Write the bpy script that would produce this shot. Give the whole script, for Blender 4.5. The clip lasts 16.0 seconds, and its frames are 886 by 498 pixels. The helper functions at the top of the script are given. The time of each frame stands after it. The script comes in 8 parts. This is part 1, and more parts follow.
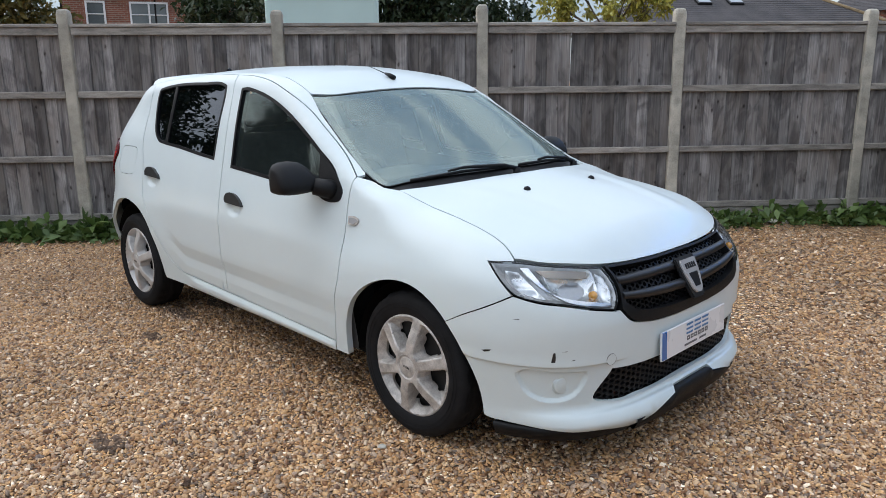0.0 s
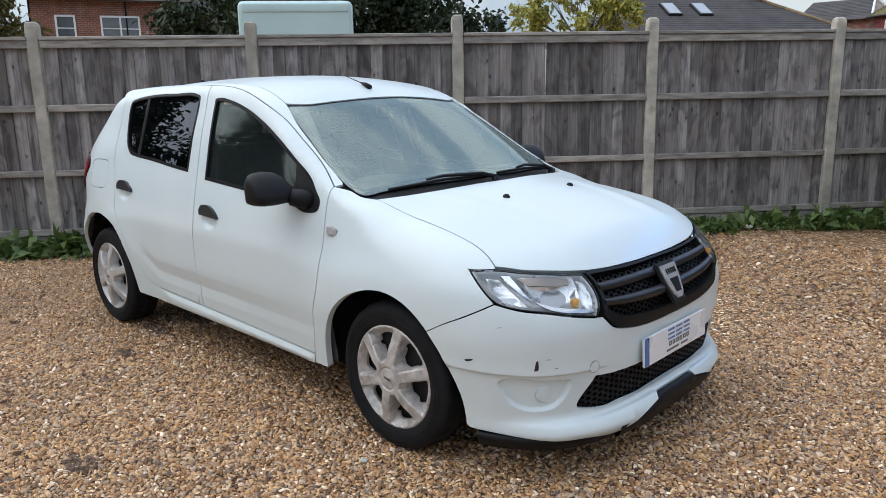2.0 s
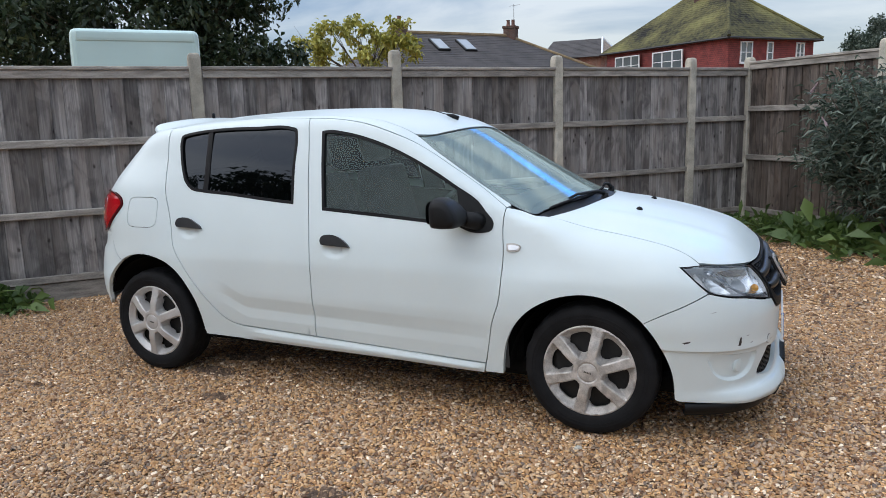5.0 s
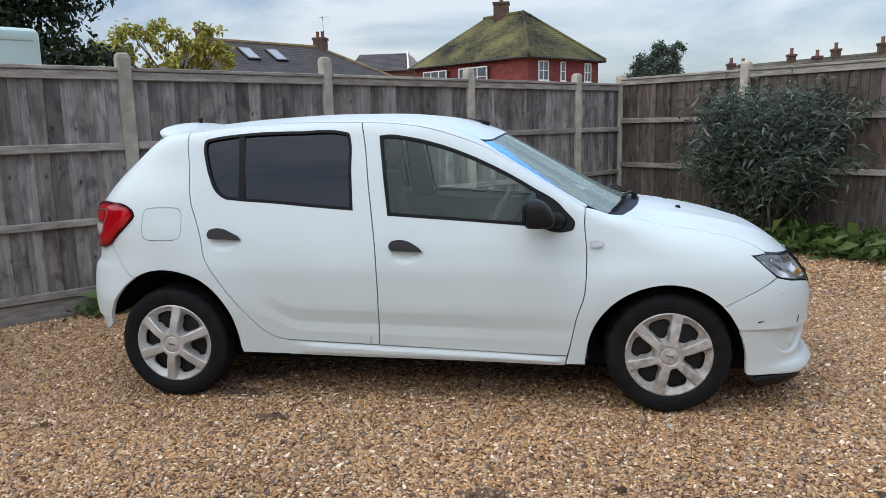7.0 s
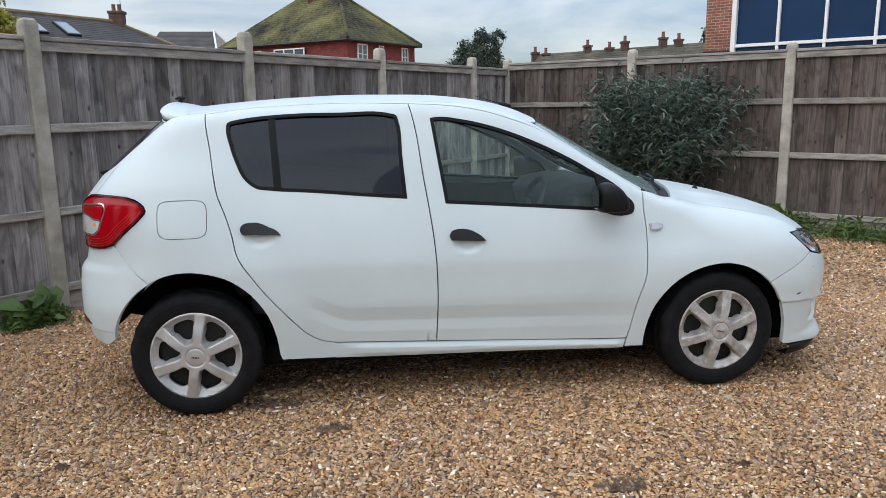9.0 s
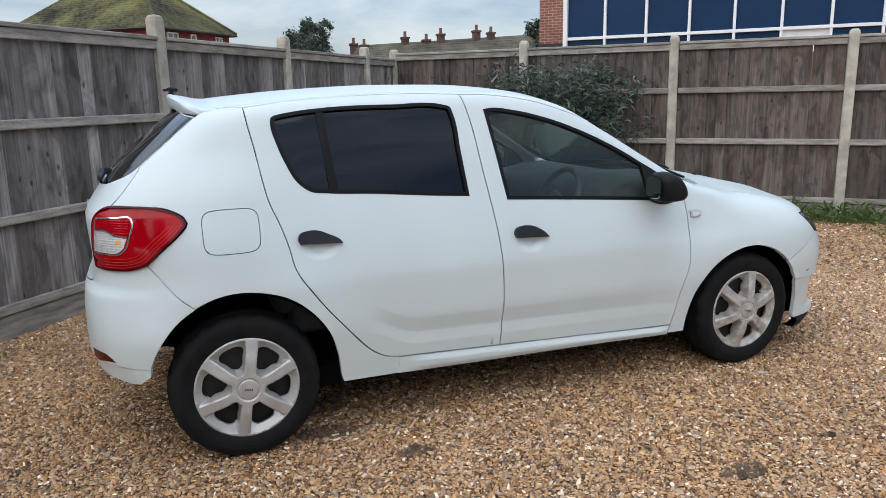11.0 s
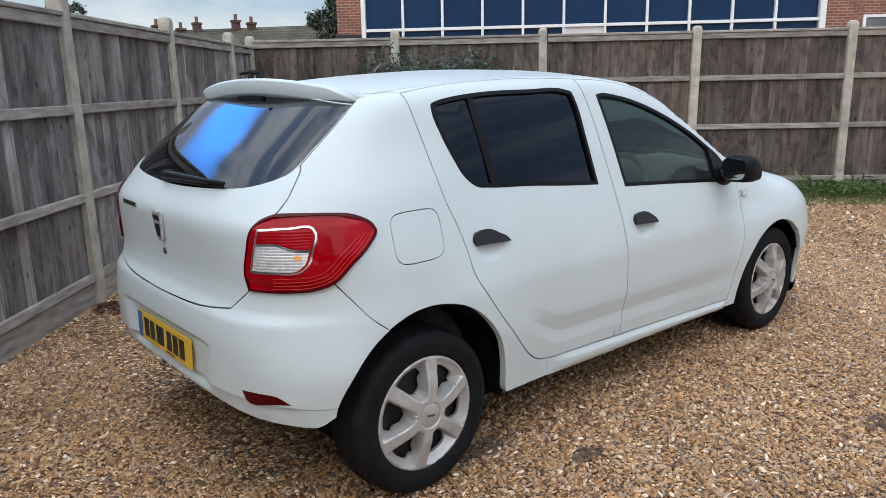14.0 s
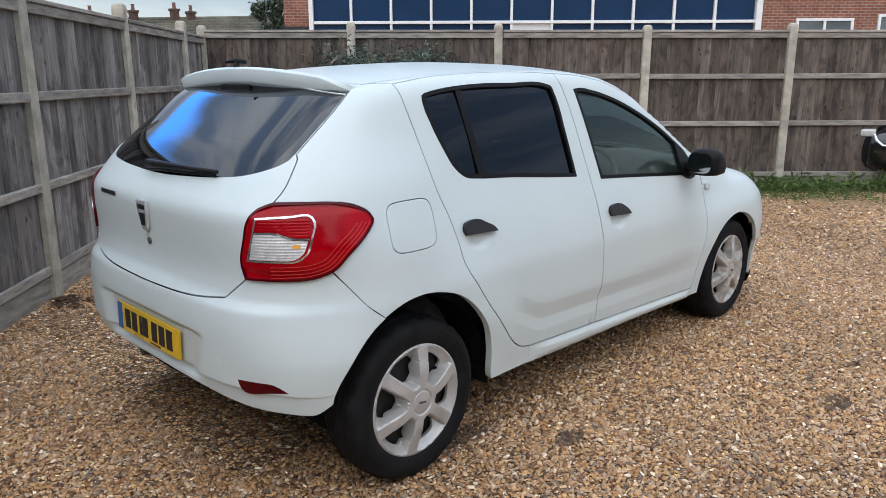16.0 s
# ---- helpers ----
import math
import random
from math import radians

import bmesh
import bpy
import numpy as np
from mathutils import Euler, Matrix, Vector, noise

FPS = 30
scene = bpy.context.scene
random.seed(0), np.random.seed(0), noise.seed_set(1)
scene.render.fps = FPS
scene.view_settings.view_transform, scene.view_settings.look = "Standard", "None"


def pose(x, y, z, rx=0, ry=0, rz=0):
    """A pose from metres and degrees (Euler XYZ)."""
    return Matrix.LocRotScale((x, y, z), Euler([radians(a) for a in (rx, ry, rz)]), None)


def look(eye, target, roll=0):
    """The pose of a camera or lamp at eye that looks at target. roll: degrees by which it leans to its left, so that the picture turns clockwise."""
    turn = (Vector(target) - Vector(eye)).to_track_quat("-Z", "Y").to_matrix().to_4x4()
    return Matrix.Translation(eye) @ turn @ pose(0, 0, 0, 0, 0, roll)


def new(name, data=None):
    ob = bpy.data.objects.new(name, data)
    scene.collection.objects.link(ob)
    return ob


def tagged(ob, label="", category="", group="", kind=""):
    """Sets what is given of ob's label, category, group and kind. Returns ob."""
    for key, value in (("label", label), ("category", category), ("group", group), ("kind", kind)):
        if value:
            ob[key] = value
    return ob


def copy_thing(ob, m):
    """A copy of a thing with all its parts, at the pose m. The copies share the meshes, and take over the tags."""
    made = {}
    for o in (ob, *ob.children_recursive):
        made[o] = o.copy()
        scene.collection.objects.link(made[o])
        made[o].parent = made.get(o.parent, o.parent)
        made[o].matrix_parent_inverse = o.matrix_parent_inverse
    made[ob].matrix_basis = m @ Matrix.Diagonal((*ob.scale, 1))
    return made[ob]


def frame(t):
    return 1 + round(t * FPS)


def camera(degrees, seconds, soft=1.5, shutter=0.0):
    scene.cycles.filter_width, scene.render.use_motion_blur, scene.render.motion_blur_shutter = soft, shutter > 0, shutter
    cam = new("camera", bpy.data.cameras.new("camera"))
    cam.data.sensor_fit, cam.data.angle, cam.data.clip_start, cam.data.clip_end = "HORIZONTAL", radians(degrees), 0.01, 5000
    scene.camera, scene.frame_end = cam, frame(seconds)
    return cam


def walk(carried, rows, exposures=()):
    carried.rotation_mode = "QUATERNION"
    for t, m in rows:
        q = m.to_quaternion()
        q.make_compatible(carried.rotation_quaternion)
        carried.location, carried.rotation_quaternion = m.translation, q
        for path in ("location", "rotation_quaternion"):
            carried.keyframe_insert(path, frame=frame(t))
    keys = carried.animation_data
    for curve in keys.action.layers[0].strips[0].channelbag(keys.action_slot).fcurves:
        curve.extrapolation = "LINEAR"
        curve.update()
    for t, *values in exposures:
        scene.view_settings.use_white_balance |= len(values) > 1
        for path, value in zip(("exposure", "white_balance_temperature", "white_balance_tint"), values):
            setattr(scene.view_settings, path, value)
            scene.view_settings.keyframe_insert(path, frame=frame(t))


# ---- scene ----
from mathutils.geometry import delaunay_2d_cdt

cam = camera(62.4, 16.0, soft=0.75)
PATH = [
    (0, (3.245, -2.622, 1.394), (1.865, -1.245, 0.945), -0.5),
    (0.5, (3.238, -2.608, 1.382), (1.853, -1.233, 0.944), -0.6),
    (1, (3.242, -2.614, 1.384), (1.859, -1.234, 0.953), -0.8),
    (1.5, (3.244, -2.616, 1.385), (1.872, -1.224, 0.959), -0.9),
    (2, (3.219, -2.607, 1.378), (1.879, -1.183, 0.959), -1.0),
    (2.5, (3.141, -2.784, 1.378), (1.849, -1.314, 0.966), -1.3),
    (3, (2.969, -3.0, 1.386), (1.751, -1.466, 0.982), -1.6),
    (3.5, (2.697, -3.14, 1.379), (1.563, -1.54, 0.988), -1.6),
    (4, (2.469, -3.402, 1.405), (1.432, -1.734, 1.026), -1.7),
    (4.2, (2.375, -3.52, 1.416), (1.38, -1.825, 1.043), -1.7),
    (6.3, (1.14, -4.13, 1.419), (0.667, -2.216, 1.084), -1.2),
    (6.5, (1.015, -4.175, 1.429), (0.6, -2.247, 1.097), -1.1),
    (7, (0.677, -4.295, 1.413), (0.386, -2.345, 1.078), -1.2),
    (7.5, (0.373, -4.276, 1.409), (0.208, -2.314, 1.053), -1.3),
    (8, (0.07, -4.202, 1.423), (0.042, -2.236, 1.055), -1.1),
    (8.5, (-0.255, -4.205, 1.431), (-0.157, -2.243, 1.056), -0.9),
    (9, (-0.542, -4.133, 1.422), (-0.309, -2.185, 1.037), -0.7),
    (9.2, (-0.653, -4.096, 1.419), (-0.375, -2.153, 1.036), -0.7),
    (11.3, (-1.734, -3.572, 1.442), (-0.948, -1.782, 1.02), -1.1),
    (11.5, (-1.848, -3.524, 1.448), (-1.018, -1.756, 1.022), -1.1),
    (12, (-2.063, -3.352, 1.436), (-1.118, -1.644, 1.001), -1.3),
    (12.5, (-2.252, -3.145, 1.438), (-1.212, -1.493, 1.001), -1.4),
    (13, (-2.534, -2.972, 1.436), (-1.397, -1.386, 0.996), -1.5),
    (13.5, (-2.698, -2.803, 1.432), (-1.489, -1.272, 0.991), -1.4),
    (14, (-2.785, -2.642, 1.428), (-1.513, -1.164, 0.984), -1.1),
    (14.5, (-2.898, -2.592, 1.431), (-1.58, -1.155, 0.983), -0.8),
    (15, (-2.932, -2.562, 1.426), (-1.579, -1.161, 0.973), -0.5),
    (15.5, (-2.938, -2.558, 1.426), (-1.565, -1.177, 0.97), -0.3),
    (16, (-2.94, -2.56, 1.42), (-1.556, -1.191, 0.961), -0.1),
]
walk(cam, [(t, look(eye, target, roll)) for t, eye, target, roll in PATH], exposures=[(0, 1.97)])

# ---- sky and sun: bright overcast ----
world = bpy.data.worlds.new("overcast_sky")
scene.world = world
world.use_nodes = True
wn, wl = world.node_tree.nodes, world.node_tree.links
wn.clear()
w_out, w_bg = wn.new("ShaderNodeOutputWorld"), wn.new("ShaderNodeBackground")
w_sky = wn.new("ShaderNodeTexSky")
w_sky.sky_type, w_sky.sun_disc = "NISHITA", False
w_sky.sun_elevation, w_sky.sun_rotation = radians(43), radians(238)
w_co = wn.new("ShaderNodeTexCoord")
w_sep = wn.new("ShaderNodeSeparateXYZ")
w_map = wn.new("ShaderNodeMapping")
w_map.inputs["Scale"].default_value = (1.0, 1.0, 4.6)
w_n = wn.new("ShaderNodeTexNoise")
w_n.inputs["Scale"].default_value, w_n.inputs["Detail"].default_value, w_n.inputs["Roughness"].default_value = 2.1, 7.0, 0.55
w_n.inputs["Distortion"].default_value = 0.4
w_ramp = wn.new("ShaderNodeValToRGB")
w_ramp.color_ramp.elements[0].position, w_ramp.color_ramp.elements[0].color = 0.40, (0.28, 0.375, 0.54, 1)
w_ramp.color_ramp.elements[1].position, w_ramp.color_ramp.elements[1].color = 0.60, (0.84, 0.87, 0.91, 1)
w_up = wn.new("ShaderNodeValToRGB")  # thin cloud, brightest half-way up
for pos, val in ((0.0, 0.125), (0.165, 0.152), (0.245, 1.85), (0.35, 2.35), (0.52, 1.7), (1.0, 0.6)):
    el = w_up.color_ramp.elements[0] if pos == 0 else (w_up.color_ramp.elements[1] if pos == 1 else w_up.color_ramp.elements.new(pos))
    el.position, el.color = pos, (val, val, val, 1)
w_mul = wn.new("ShaderNodeMixRGB")
w_mul.blend_type = "MULTIPLY"
w_mul.inputs[0].default_value = 1.0
w_dim = wn.new("ShaderNodeMixRGB")
w_dim.blend_type = "MULTIPLY"
w_dim.inputs[0].default_value, w_dim.inputs[2].default_value = 1.0, (0.12, 0.12, 0.12, 1)
w_mix = wn.new("ShaderNodeMixRGB")
w_mix.inputs[0].default_value = 0.88
wl.new(w_co.outputs["Generated"], w_map.inputs["Vector"])
wl.new(w_map.outputs[0], w_n.inputs["Vector"])
wl.new(w_n.outputs[0], w_ramp.inputs[0])
wl.new(w_co.outputs["Generated"], w_sep.inputs[0])
wl.new(w_sep.outputs["Z"], w_up.inputs[0])
wl.new(w_ramp.outputs[0], w_mul.inputs[1])
w_dot, w_side, w_lit = wn.new("ShaderNodeVectorMath"), wn.new("ShaderNodeMapRange"), wn.new("ShaderNodeMath")
w_dot.operation, w_dot.inputs[1].default_value = "DOT_PRODUCT", (-0.95, 0.0, 0.20)
w_side.inputs["From Min"].default_value, w_side.inputs["To Min"].default_value, w_side.inputs["To Max"].default_value = -1.0, 0.95, 1.05
w_lit.operation = "MULTIPLY"
wl.new(w_co.outputs["Generated"], w_dot.inputs[0])
wl.new(w_dot.outputs["Value"], w_side.inputs["Value"])
wl.new(w_up.outputs[0], w_lit.inputs[0])
wl.new(w_side.outputs[0], w_lit.inputs[1])
wl.new(w_lit.outputs[0], w_mul.inputs[2])
wl.new(w_sky.outputs[0], w_dim.inputs[1])
wl.new(w_dim.outputs[0], w_mix.inputs[1])
wl.new(w_mul.outputs[0], w_mix.inputs[2])
# a ragged blue break in the cloud to the north, some 28 degrees up
w_off, w_sq, w_len, w_rag, w_gap, w_blue = (wn.new(k) for k in ("ShaderNodeVectorMath", "ShaderNodeVectorMath", "ShaderNodeVectorMath", "ShaderNodeMath", "ShaderNodeMapRange", "ShaderNodeMixRGB"))
w_lean = wn.new("ShaderNodeMapping")
w_lean.inputs["Rotation"].default_value = (0, radians(14.6), 0)
w_off.operation, w_off.inputs[1].default_value = "SUBTRACT", (0.20, 0.88, 0.400)
w_sq.operation, w_sq.inputs[1].default_value = "MULTIPLY", (1 / 0.34, 1 / 0.60, 1 / 0.034)
w_len.operation = "LENGTH"
w_rag.operation, w_rag.use_clamp = "SUBTRACT", False
wl.new(w_co.outputs["Generated"], w_lean.inputs["Vector"])
wl.new(w_lean.outputs[0], w_off.inputs[0])
wl.new(w_off.outputs[0], w_sq.inputs[0])
wl.new(w_sq.outputs[0], w_len.inputs[0])
wl.new(w_len.outputs["Value"], w_rag.inputs[0])
wl.new(w_n.outputs[0], w_rag.inputs[1])
w_gap.inputs["From Min"].default_value, w_gap.inputs["From Max"].default_value = 0.0, 0.85
w_gap.inputs["To Min"].default_value, w_gap.inputs["To Max"].default_value = 1.0, 0.0
wl.new(w_rag.outputs[0], w_gap.inputs["Value"])
wl.new(w_gap.outputs[0], w_blue.inputs[0])
wl.new(w_mix.outputs[0], w_blue.inputs[1])
w_blue.inputs[2].default_value = (0.12, 0.50, 1.55, 1)
wl.new(w_blue.outputs[0], w_bg.inputs["Color"])
w_bg.inputs["Strength"].default_value = 1.0
wl.new(w_bg.outputs[0], w_out.inputs[0])

sun = new("sun", bpy.data.lights.new("sun", "SUN"))
sun.data.energy, sun.data.angle, sun.data.color = 0.42, radians(100), (1.0, 0.96, 0.91)
sun.matrix_world = look((-8.2, -5.2, 9), (0, 0, 0))


# ---- materials ----
def material(name):
    m = bpy.data.materials.new(name)
    m.use_nodes = True
    n = m.node_tree.nodes
    return m, n, m.node_tree.links, n["Principled BSDF"]


def ramp(n, stops):
    r = n.new("ShaderNodeValToRGB")
    el = r.color_ramp.elements
    el[0].position, el[0].color = stops[0][0], (*stops[0][1], 1)
    el[1].position, el[1].color = stops[-1][0], (*stops[-1][1], 1)
    for p, c in stops[1:-1]:
        el.new(p).color = (*c, 1)
    return r


def plain(name, color, rough=0.5, metal=0.0, vary=0.12, scale=6.0, fine=120.0, bump=0.0, coat=0.0, spec=0.5, stretch=(1, 1, 1), rough_vary=0.1, per_piece=0.0, coat_rough=0.05):
    """Colour with variation at two scales, roughness variation and fine relief. per_piece: brightness change from piece to piece."""
    m, n, l, b = material(name)
    co, mp = n.new("ShaderNodeTexCoord"), n.new("ShaderNodeMapping")
    mp.inputs["Scale"].default_value = stretch
    l.new(co.outputs["Object"], mp.inputs["Vector"])
    big, small = n.new("ShaderNodeTexNoise"), n.new("ShaderNodeTexNoise")
    big.inputs["Scale"].default_value, big.inputs["Detail"].default_value = scale, 5
    small.inputs["Scale"].default_value, small.inputs["Detail"].default_value = fine, 3
    src = mp.outputs[0]
    info = n.new("ShaderNodeObjectInfo")
    if per_piece:
        off, comb = n.new("ShaderNodeVectorMath"), n.new("ShaderNodeMath")
        comb.operation, comb.inputs[1].default_value = "MULTIPLY", 37.0
        l.new(info.outputs["Random"], comb.inputs[0])
        l.new(mp.outputs[0], off.inputs[0])
        l.new(comb.outputs[0], off.inputs[1])
        src = off.outputs[0]
    l.new(src, big.inputs["Vector"])
    l.new(src, small.inputs["Vector"])
    add = n.new("ShaderNodeMath")
    add.operation = "ADD"
    half = n.new("ShaderNodeMath")
    half.operation, half.inputs[1].default_value = "MULTIPLY", 0.5
    l.new(small.outputs[0], half.inputs[0])
    l.new(big.outputs[0], add.inputs[0])
    l.new(half.outputs[0], add.inputs[1])
    lo, hi = [c * (1 - vary) for c in color], [min(1.0, c * (1 + vary)) for c in color]
    r = ramp(n, [(0.55, lo), (0.95, hi)])
    l.new(add.outputs[0], r.inputs[0])
    out = r.outputs[0]
    if per_piece:
        mr = n.new("ShaderNodeMapRange")
        mr.inputs["To Min"].default_value, mr.inputs["To Max"].default_value = 1 - per_piece, 1 + per_piece
        l.new(info.outputs["Random"], mr.inputs["Value"])
        mx = n.new("ShaderNodeMixRGB")
        mx.blend_type, mx.inputs[0].default_value = "MULTIPLY", 1.0
        l.new(out, mx.inputs[1])
        l.new(mr.outputs[0], mx.inputs[2])
        out = mx.outputs[0]
    l.new(out, b.inputs["Base Color"])
    rr = n.new("ShaderNodeMapRange")
    rr.inputs["To Min"].default_value, rr.inputs["To Max"].default_value = max(0.02, rough - rough_vary), min(1, rough + rough_vary)
    l.new(big.outputs[0], rr.inputs["Value"])
    l.new(rr.outputs[0], b.inputs["Roughness"])
    b.inputs["Metallic"].default_value = metal
    b.inputs["Specular IOR Level"].default_value = spec
    b.inputs["Coat Weight"].default_value, b.inputs["Coat Roughness"].default_value = coat, coat_rough
    if bump:
        bp = n.new("ShaderNodeBump")
        bp.inputs["Strength"].default_value, bp.inputs["Distance"].default_value = 1.0, bump
        l.new(add.outputs[0], bp.inputs["Height"])
        l.new(bp.outputs[0], b.inputs["Normal"])
    return m


def pane_glass(name, tint, ior=1.5, sky_haze=0.0, sheen=(0.90, 0.97, 1.0), blur=0.01):
    """A thin pane: clear with a tint, glossy by Fresnel, with a grey-green film that paints in reflected sky."""
    m, n, l, b = material(name)
    n.remove(b)
    clear, gloss, mix, fr = n.new("ShaderNodeBsdfTransparent"), n.new("ShaderNodeBsdfGlossy"), n.new("ShaderNodeMixShader"), n.new("ShaderNodeFresnel")
    clear.inputs[0].default_value = (*tint, 1)
    gloss.inputs["Roughness"].default_value, gloss.inputs[0].default_value = blur, (*sheen, 1)
    fr.inputs[0].default_value = ior
    l.new(fr.outputs[0], mix.inputs[0])
    l.new(clear.outputs[0], mix.inputs[1])
    l.new(gloss.outputs[0], mix.inputs[2])
    out = mix.outputs[0]
    if sky_haze:
        # diffuse grey-green layer: the brightness of mirrored sky put into the glass colour
        film, mud = n.new("ShaderNodeMixShader"), n.new("ShaderNodeBsdfDiffuse")
        mud.inputs[0].default_value = (0.53, 0.67, 0.64, 1)
        co, nz = n.new("ShaderNodeTexCoord"), n.new("ShaderNodeTexNoise")
        nz.inputs["Scale"].default_value, nz.inputs["Detail"].default_value = 3.0, 5
        l.new(co.outputs["Object"], nz.inputs["Vector"])
        amount = n.new("ShaderNodeMapRange")
        amount.inputs["To Min"].default_value, amount.inputs["To Max"].default_value = sky_haze * 0.5, sky_haze * 1.5
        l.new(nz.outputs[0], amount.inputs["Value"])
        l.new(amount.outputs[0], film.inputs[0])
        l.new(out, film.inputs[1])
        l.new(mud.outputs[0], film.inputs[2])
        out = film.outputs[0]
    l.new(out, n["Material Output"].inputs[0])
    return m


def weathered_wood(name, dark, mid, light, brown, tones=(0.62, 1.75)):
    """Grey silvered softwood: fine upright grain, dark knots with the grain bent round them, stains, one tone a board."""
    m, n, l, b = material(name)
    co, info = n.new("ShaderNodeTexCoord"), n.new("ShaderNodeObjectInfo")
    mul, off = n.new("ShaderNodeMath"), n.new("ShaderNodeVectorMath")
    mul.operation, mul.inputs[1].default_value = "MULTIPLY", 53.0
    l.new(info.outputs["Random"], mul.inputs[0])
    l.new(co.outputs["Object"], off.inputs[0])
    l.new(mul.outputs[0], off.inputs[1])

    def mapped(scale):
        k = n.new("ShaderNodeMapping")
        k.inputs["Scale"].default_value = scale
        l.new(off.outputs[0], k.inputs["Vector"])
        return k.outputs[0]

    def cloud(scale, detail, distort=0.0):
        k = n.new("ShaderNodeTexNoise")
        k.inputs["Scale"].default_value, k.inputs["Detail"].default_value, k.inputs["Distortion"].default_value = 1.0, detail, distort
        l.new(mapped(scale), k.inputs["Vector"])
        return k.outputs[0]

    def times(a, c):
        k = n.new("ShaderNodeMixRGB")
        k.blend_type, k.inputs[0].default_value = "MULTIPLY", 1
        l.new(a, k.inputs[1])
        l.new(c, k.inputs[2])
        return k.outputs[0]

    grain, streak, stain, blotch = cloud((95, 95, 2.2), 4, 0.5), cloud((22, 22, 0.9), 3, 0.8), cloud((5, 5, 1.5), 4), cloud((7, 7, 3.2), 5, 1.2)
    both_ = n.new("ShaderNodeMix")
    both_.inputs[0].default_value = 0.48
    l.new(grain, both_.inputs[2])
    l.new(streak, both_.inputs[3])
    r = ramp(n, [(0.28, dark), (0.5, mid), (0.74, light)])
    l.new(both_.outputs[0], r.inputs[0])
    sr = ramp(n, [(0.42, (0, 0, 0)), (0.66, (0.7, 0.7, 0.7))])
    l.new(stain, sr.inputs[0])
    mx = n.new("ShaderNodeMixRGB")
    mx.inputs[2].default_value = (*brown, 1)
    l.new(sr.outputs[0], mx.inputs[0])
    l.new(r.outputs[0], mx.inputs[1])
    br = ramp(n, [(0.36, (0.56, 0.55, 0.56)), (0.56, (1.08, 1.07, 1.06))])
    l.new(blotch, br.inputs[0])
    knot = n.new("ShaderNodeTexVoronoi")
    knot.inputs["Scale"].default_value = 1.0
    bend = n.new("ShaderNodeVectorMath")
    bend.operation = "ADD"
    wob = n.new("ShaderNodeTexNoise")
    wob.inputs["Scale"].default_value = 30.0
    l.new(off.outputs[0], wob.inputs["Vector"])
    l.new(mapped((9.5, 9.5, 5.5)), bend.inputs[0])
    scaled = n.new("ShaderNodeVectorMath")
    scaled.operation = "SCALE"
    scaled.inputs["Scale"].default_value = 0.12
    l.new(wob.outputs["Color"], scaled.inputs[0])
    l.new(scaled.outputs[0], bend.inputs[1])
    l.new(bend.outputs[0], knot.inputs["Vector"])
    kr = ramp(n, [(0.055, (0.30, 0.28, 0.27)), (0.11, (0.78, 0.77, 0.77)), (0.17, (1.0, 1.0, 1.0))])
    l.new(knot.outputs["Distance"], kr.inputs[0])
    tone = n.new("ShaderNodeMapRange")
    tone.inputs["To Min"].default_value, tone.inputs["To Max"].default_value = tones
    l.new(info.outputs["Random"], tone.inputs["Value"])
    l.new(times(times(times(mx.outputs[0], br.outputs[0]), kr.outputs[0]), tone.outputs[0]), b.inputs["Base Color"])
    b.inputs["Roughness"].default_value = 0.85
    b.inputs["Specular IOR Level"].default_value = 0.3
    bp = n.new("ShaderNodeBump")
    bp.inputs["Distance"].default_value = 0.003
    l.new(both_.outputs[0], bp.inputs["Height"])
    l.new(bp.outputs[0], b.inputs["Normal"])
    return m


